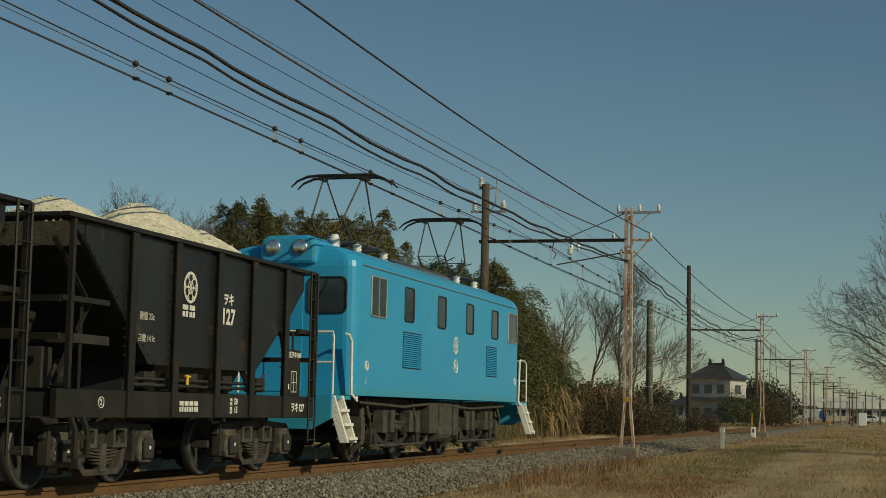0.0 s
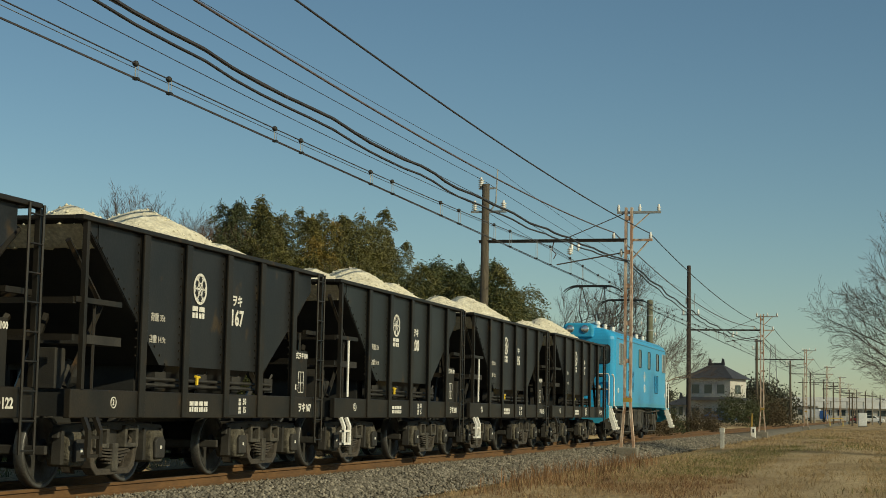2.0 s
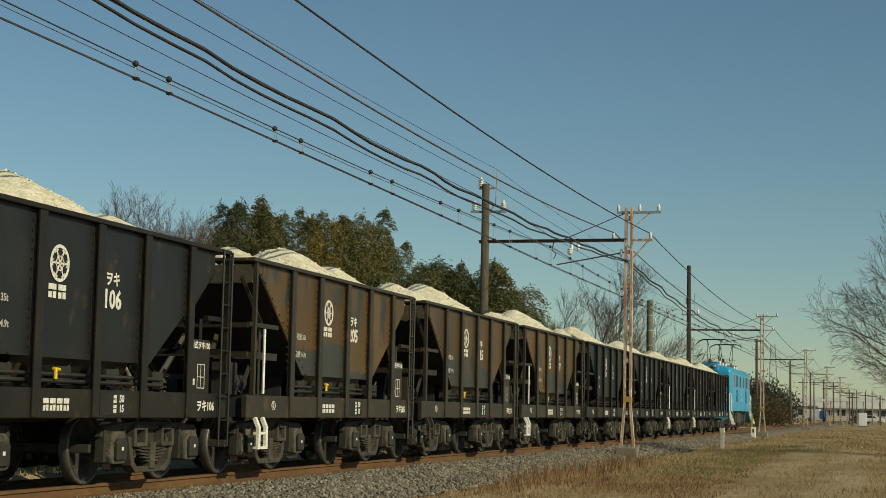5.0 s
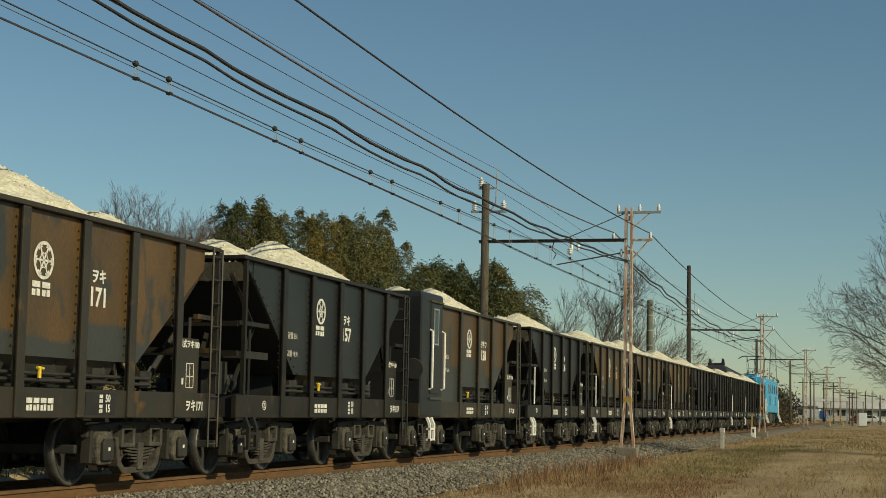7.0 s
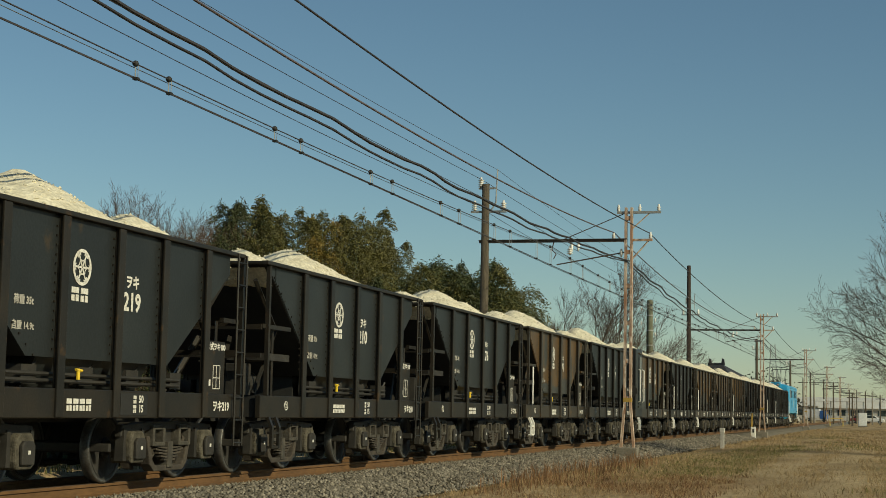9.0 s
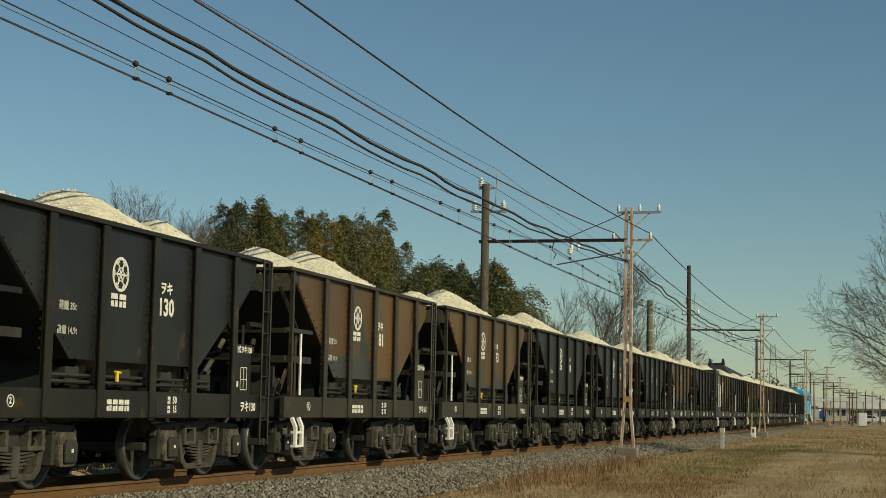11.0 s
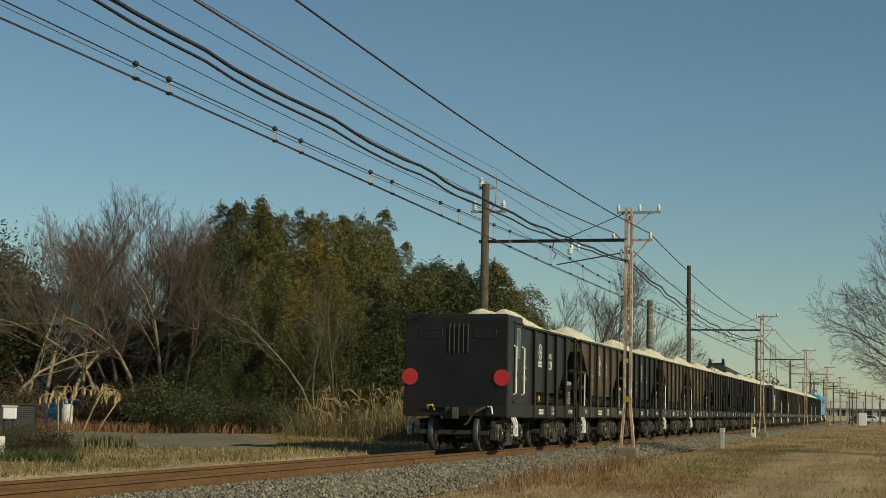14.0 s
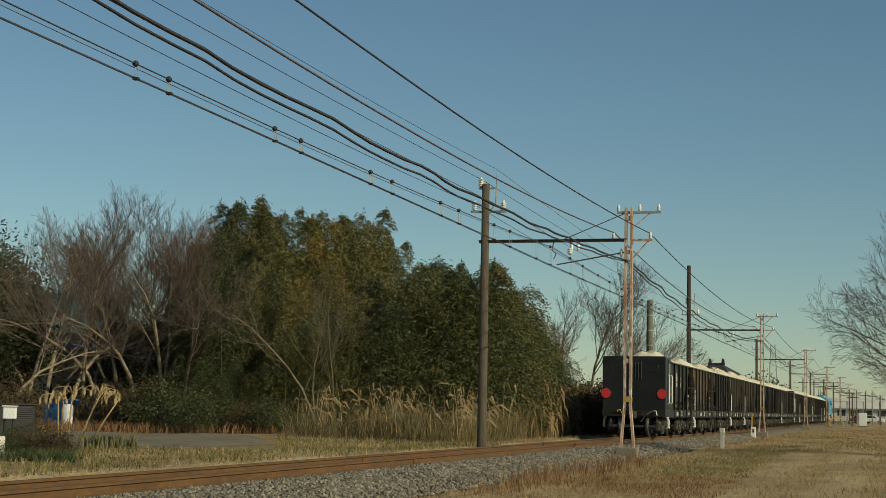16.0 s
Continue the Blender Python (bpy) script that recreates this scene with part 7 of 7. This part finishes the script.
def build_near():
    # mossy concrete pole with steps
    x, y = far(8.45, 84)
    q = thing("concrete_pole", "mossy grey concrete pole with white insulators", "pole", "", (x, y, ground_z(x, y)))
    part("shaft", Geo().lathe([(0.20, -0.3), (0.16, 7.0), (0.13, 7.05)], (0, 0, 0), "z", 12), CONCRETE_POLE, q, smooth=True)
    for z in (1.2, 2.4, 3.4, 4.6, 5.4, 6.2):
        part("clamp_band", Geo().lathe([(0.20, z), (0.20, z + 0.06)], (0, 0, 0), "z", 12), GALV, q)
    for z in (5.75, 6.5):
        part("bracket", Geo().tube([(-0.1, 0, z), (-0.42, 0, z + 0.05)], 0.025, 5), GALV, q)
        insulator(q, -0.45, 0, z)
        insulator(q, 0.28, 0, z - 0.6, 1, 0.06)
    # boundary post and trackside markers
    x, y = -6.14, 60.0
    q = thing("boundary_post", "weathered concrete boundary post in the grass", "post", "trackside markers", (x, y, -0.36))
    part("shaft", Geo().box(-0.075, 0.075, -0.075, 0.075, 0, 0.74), WALL_GREY, q, bevel=0.015)
    part("cap", Geo().box(-0.095, 0.095, -0.095, 0.095, 0.62, 0.80), WALL_GREY, q, bevel=0.02)
    q = thing("marker_post", "thin faded yellow wooden marker post", "post", "trackside markers", (-7.75, 92.0, -0.32))
    part("shaft", Geo().prism([(-0.05, 0), (0.05, 0), (0.10, 1.35), (0.02, 1.37)], -0.04, 0.04, "y"), YELLOW_DULL, q)
    q = thing("kilometre_stone", "short white concrete distance marker with dark figures", "marker", "trackside markers", (-7.55, 91.0, -0.36))
    part("stone", Geo().box(-0.14, 0.14, -0.1, 0.1, 0, 0.62), WHITE, q, bevel=0.02)
    part("figure", Geo().box(-0.05, 0.05, -0.106, -0.1, 0.30, 0.50), DARK, q)
    # slatted cabinet with a meter box
    x, y = far(31.35, 32.5)
    rz = radians(28)
    q = thing("slatted_cabinet", "dark slatted metal cabinet on a concrete base", "cabinet", "", (x, y, ground_z(x, y)), rz)
    part("base", Geo().box(-0.50, 0.55, -0.30, 0.30, -0.05, 0.26), CONCRETE, q, bevel=0.02)
    part("body", Geo().box(-0.44, 0.44, -0.22, 0.22, 0.26, 0.93), SLAT, q)
    for k in range(15):
        z = 0.29 + 0.042 * k
        part("slat", Geo().prism([(-0.222, z), (-0.245, z), (-0.232, z + 0.034), (-0.222, z + 0.034)], -0.42, 0.42), SLAT, q)
    part("lid", Geo().box(-0.47, 0.47, -0.26, 0.26, 0.93, 0.96), SLAT, q, bevel=0.01)
    x2, y2 = far(31.42, 31.6)
    q = thing("meter_box", "small pale grey meter box on a thin dark post", "meter box", "", (x2, y2, ground_z(x2, y2)), rz)
    part("box", Geo().box(-0.13, 0.13, -0.07, 0.07, 0.66, 0.90), CAR_WHITE, q, bevel=0.02)
    part("hood", Geo().box(-0.15, 0.15, -0.10, 0.08, 0.90, 0.92), CAR_WHITE, q)
    part("post", Geo().tube([(-0.1, 0.03, 0), (-0.1, 0.03, 0.7)], 0.022, 6).tube([(0.06, 0.03, 0.2), (0.06, 0.03, 0.7)], 0.014, 6), DARK, q)
    x2, y2 = far(31.95, 30.8)
    q = thing("white_post", "square white-painted concrete post", "post", "", (x2, y2, ground_z(x2, y2)), rz)
    part("shaft", Geo().box(-0.09, 0.09, -0.09, 0.09, 0, 1.0), WHITE, q, bevel=0.02)
    x2, y2 = far(31.75, 29.8)
    q = thing("white_stone", "low white-painted concrete marker in the weeds", "marker", "", (x2, y2, ground_z(x2, y2)), rz)
    part("stone", Geo().box(-0.11, 0.11, -0.1, 0.1, 0, 0.36), WHITE, q, bevel=0.02)
    # withered stalks with hanging dead leaves
    rnd = random.Random(3)
    for b, d, h, dx in ((29.72, 37.2, 1.05, -0.10), (29.62, 37.6, 1.10, -0.05), (29.40, 37.0, 1.20, 0.02), (29.15, 36.6, 1.20, 0.55), (29.05, 36.9, 1.25, 0.45), (28.75, 36.3, 1.10, 0.72)):
        x, y = far(b, d)
        q = thing("withered_plant", "withered pale stalk with hanging dead leaves", "plant", "withered plants by the field", (x, y, ground_z(x, y)))
        top = Vector((dx, 0.1, h))
        part("stem", Geo().tube([(0, 0, -0.05), (dx * 0.55, 0.05, h * 0.55), tuple(top)], [0.022, 0.018, 0.014], 7), DRY_STALK, q, smooth=True)
        for k in range(6):
            a = rnd.uniform(0, 6.28)
            r = rnd.uniform(0.15, 0.42)
            end = top + Vector((r * math.cos(a), r * math.sin(a), rnd.uniform(0.05, 0.20)))
            lf = Geo().tube([tuple(top), tuple((top + end) / 2 + Vector((0, 0, 0.10))), tuple(end), tuple(end + Vector((0.06 * math.cos(a), 0.06 * math.sin(a), -0.10)))], [0.012, 0.010, 0.008, 0.005], 5)
            e = end + Vector((0.05 * math.cos(a), 0.05 * math.sin(a), -0.06))
            ln = rnd.uniform(0.10, 0.22)
            lf.add([tuple(e + Vector((-0.012, 0, 0))), tuple(e + Vector((0.012, 0.01, 0))), tuple(e + Vector((0.018, 0.02, -ln * 0.6))), tuple(e + Vector((0.0, 0.0, -ln))), tuple(e + Vector((-0.015, -0.01, -ln * 0.5)))], [(0, 1, 2, 3, 4)])
            part("dead_leaf", lf, DRY_STALK, q)
    # low green plants along the field edge
    rng = np.random.default_rng(31)
    pts = []
    for k in range(420):
        x, y = far(rng.uniform(27.0, 28.9), rng.uniform(35.8, 37.2))
        pts.append((x, y, ground_z(x, y)))
    blades("iris_leaves", "row of upright grey-green leaves along the field", "plants", np.array(pts), rng.uniform(0.15, 0.33, len(pts)), IRIS, 0.035, 0.35, 32)
    pts = []
    for k in range(900):
        a, r = rng.uniform(0, 6.28), rng.uniform(0, 1) ** 0.6
        cx, cy = far(30.3, 27.6)
        pts.append((cx + 0.75 * r * math.cos(a), cy + 0.5 * r * math.sin(a), ground_z(cx, cy)))
    blades("grass_tuft", "dense dark green grass tuft beside the rail", "grass", np.array(pts), rng.uniform(0.10, 0.28, len(pts)), TUFT, 0.014, 0.9, 33)


IRIS = mat("grey_green_blades", (0.17, 0.155, 0.065), (0.11, 0.105, 0.045), 2, 0.7, island=0.5)
TUFT = mat("dark_green_blades", (0.075, 0.10, 0.022), (0.05, 0.07, 0.017), 3, 0.7, island=0.6)
build_near()


# ---- things that move ----
def motions():
    def run(t):
        return 12.507 * t + 0.01788 * t * t

    times = [0.5 * i for i in range(33)]
    walk(LOCO, [(t, pose(TRACK_X, LOCO_Y + run(t), 0)) for t in times])
    for w, y in WAGONS + LOAD_THINGS:
        walk(w, [(t, pose(TRACK_X, y + run(t), 0)) for t in times])
    turns = [i / FPS for i in range(16 * FPS + 1)]
    for ws, q, r in WHEELSETS:
        walk(ws, [(t, pose(0, q, r, -math.degrees(run(t) / r))) for t in turns])


motions()
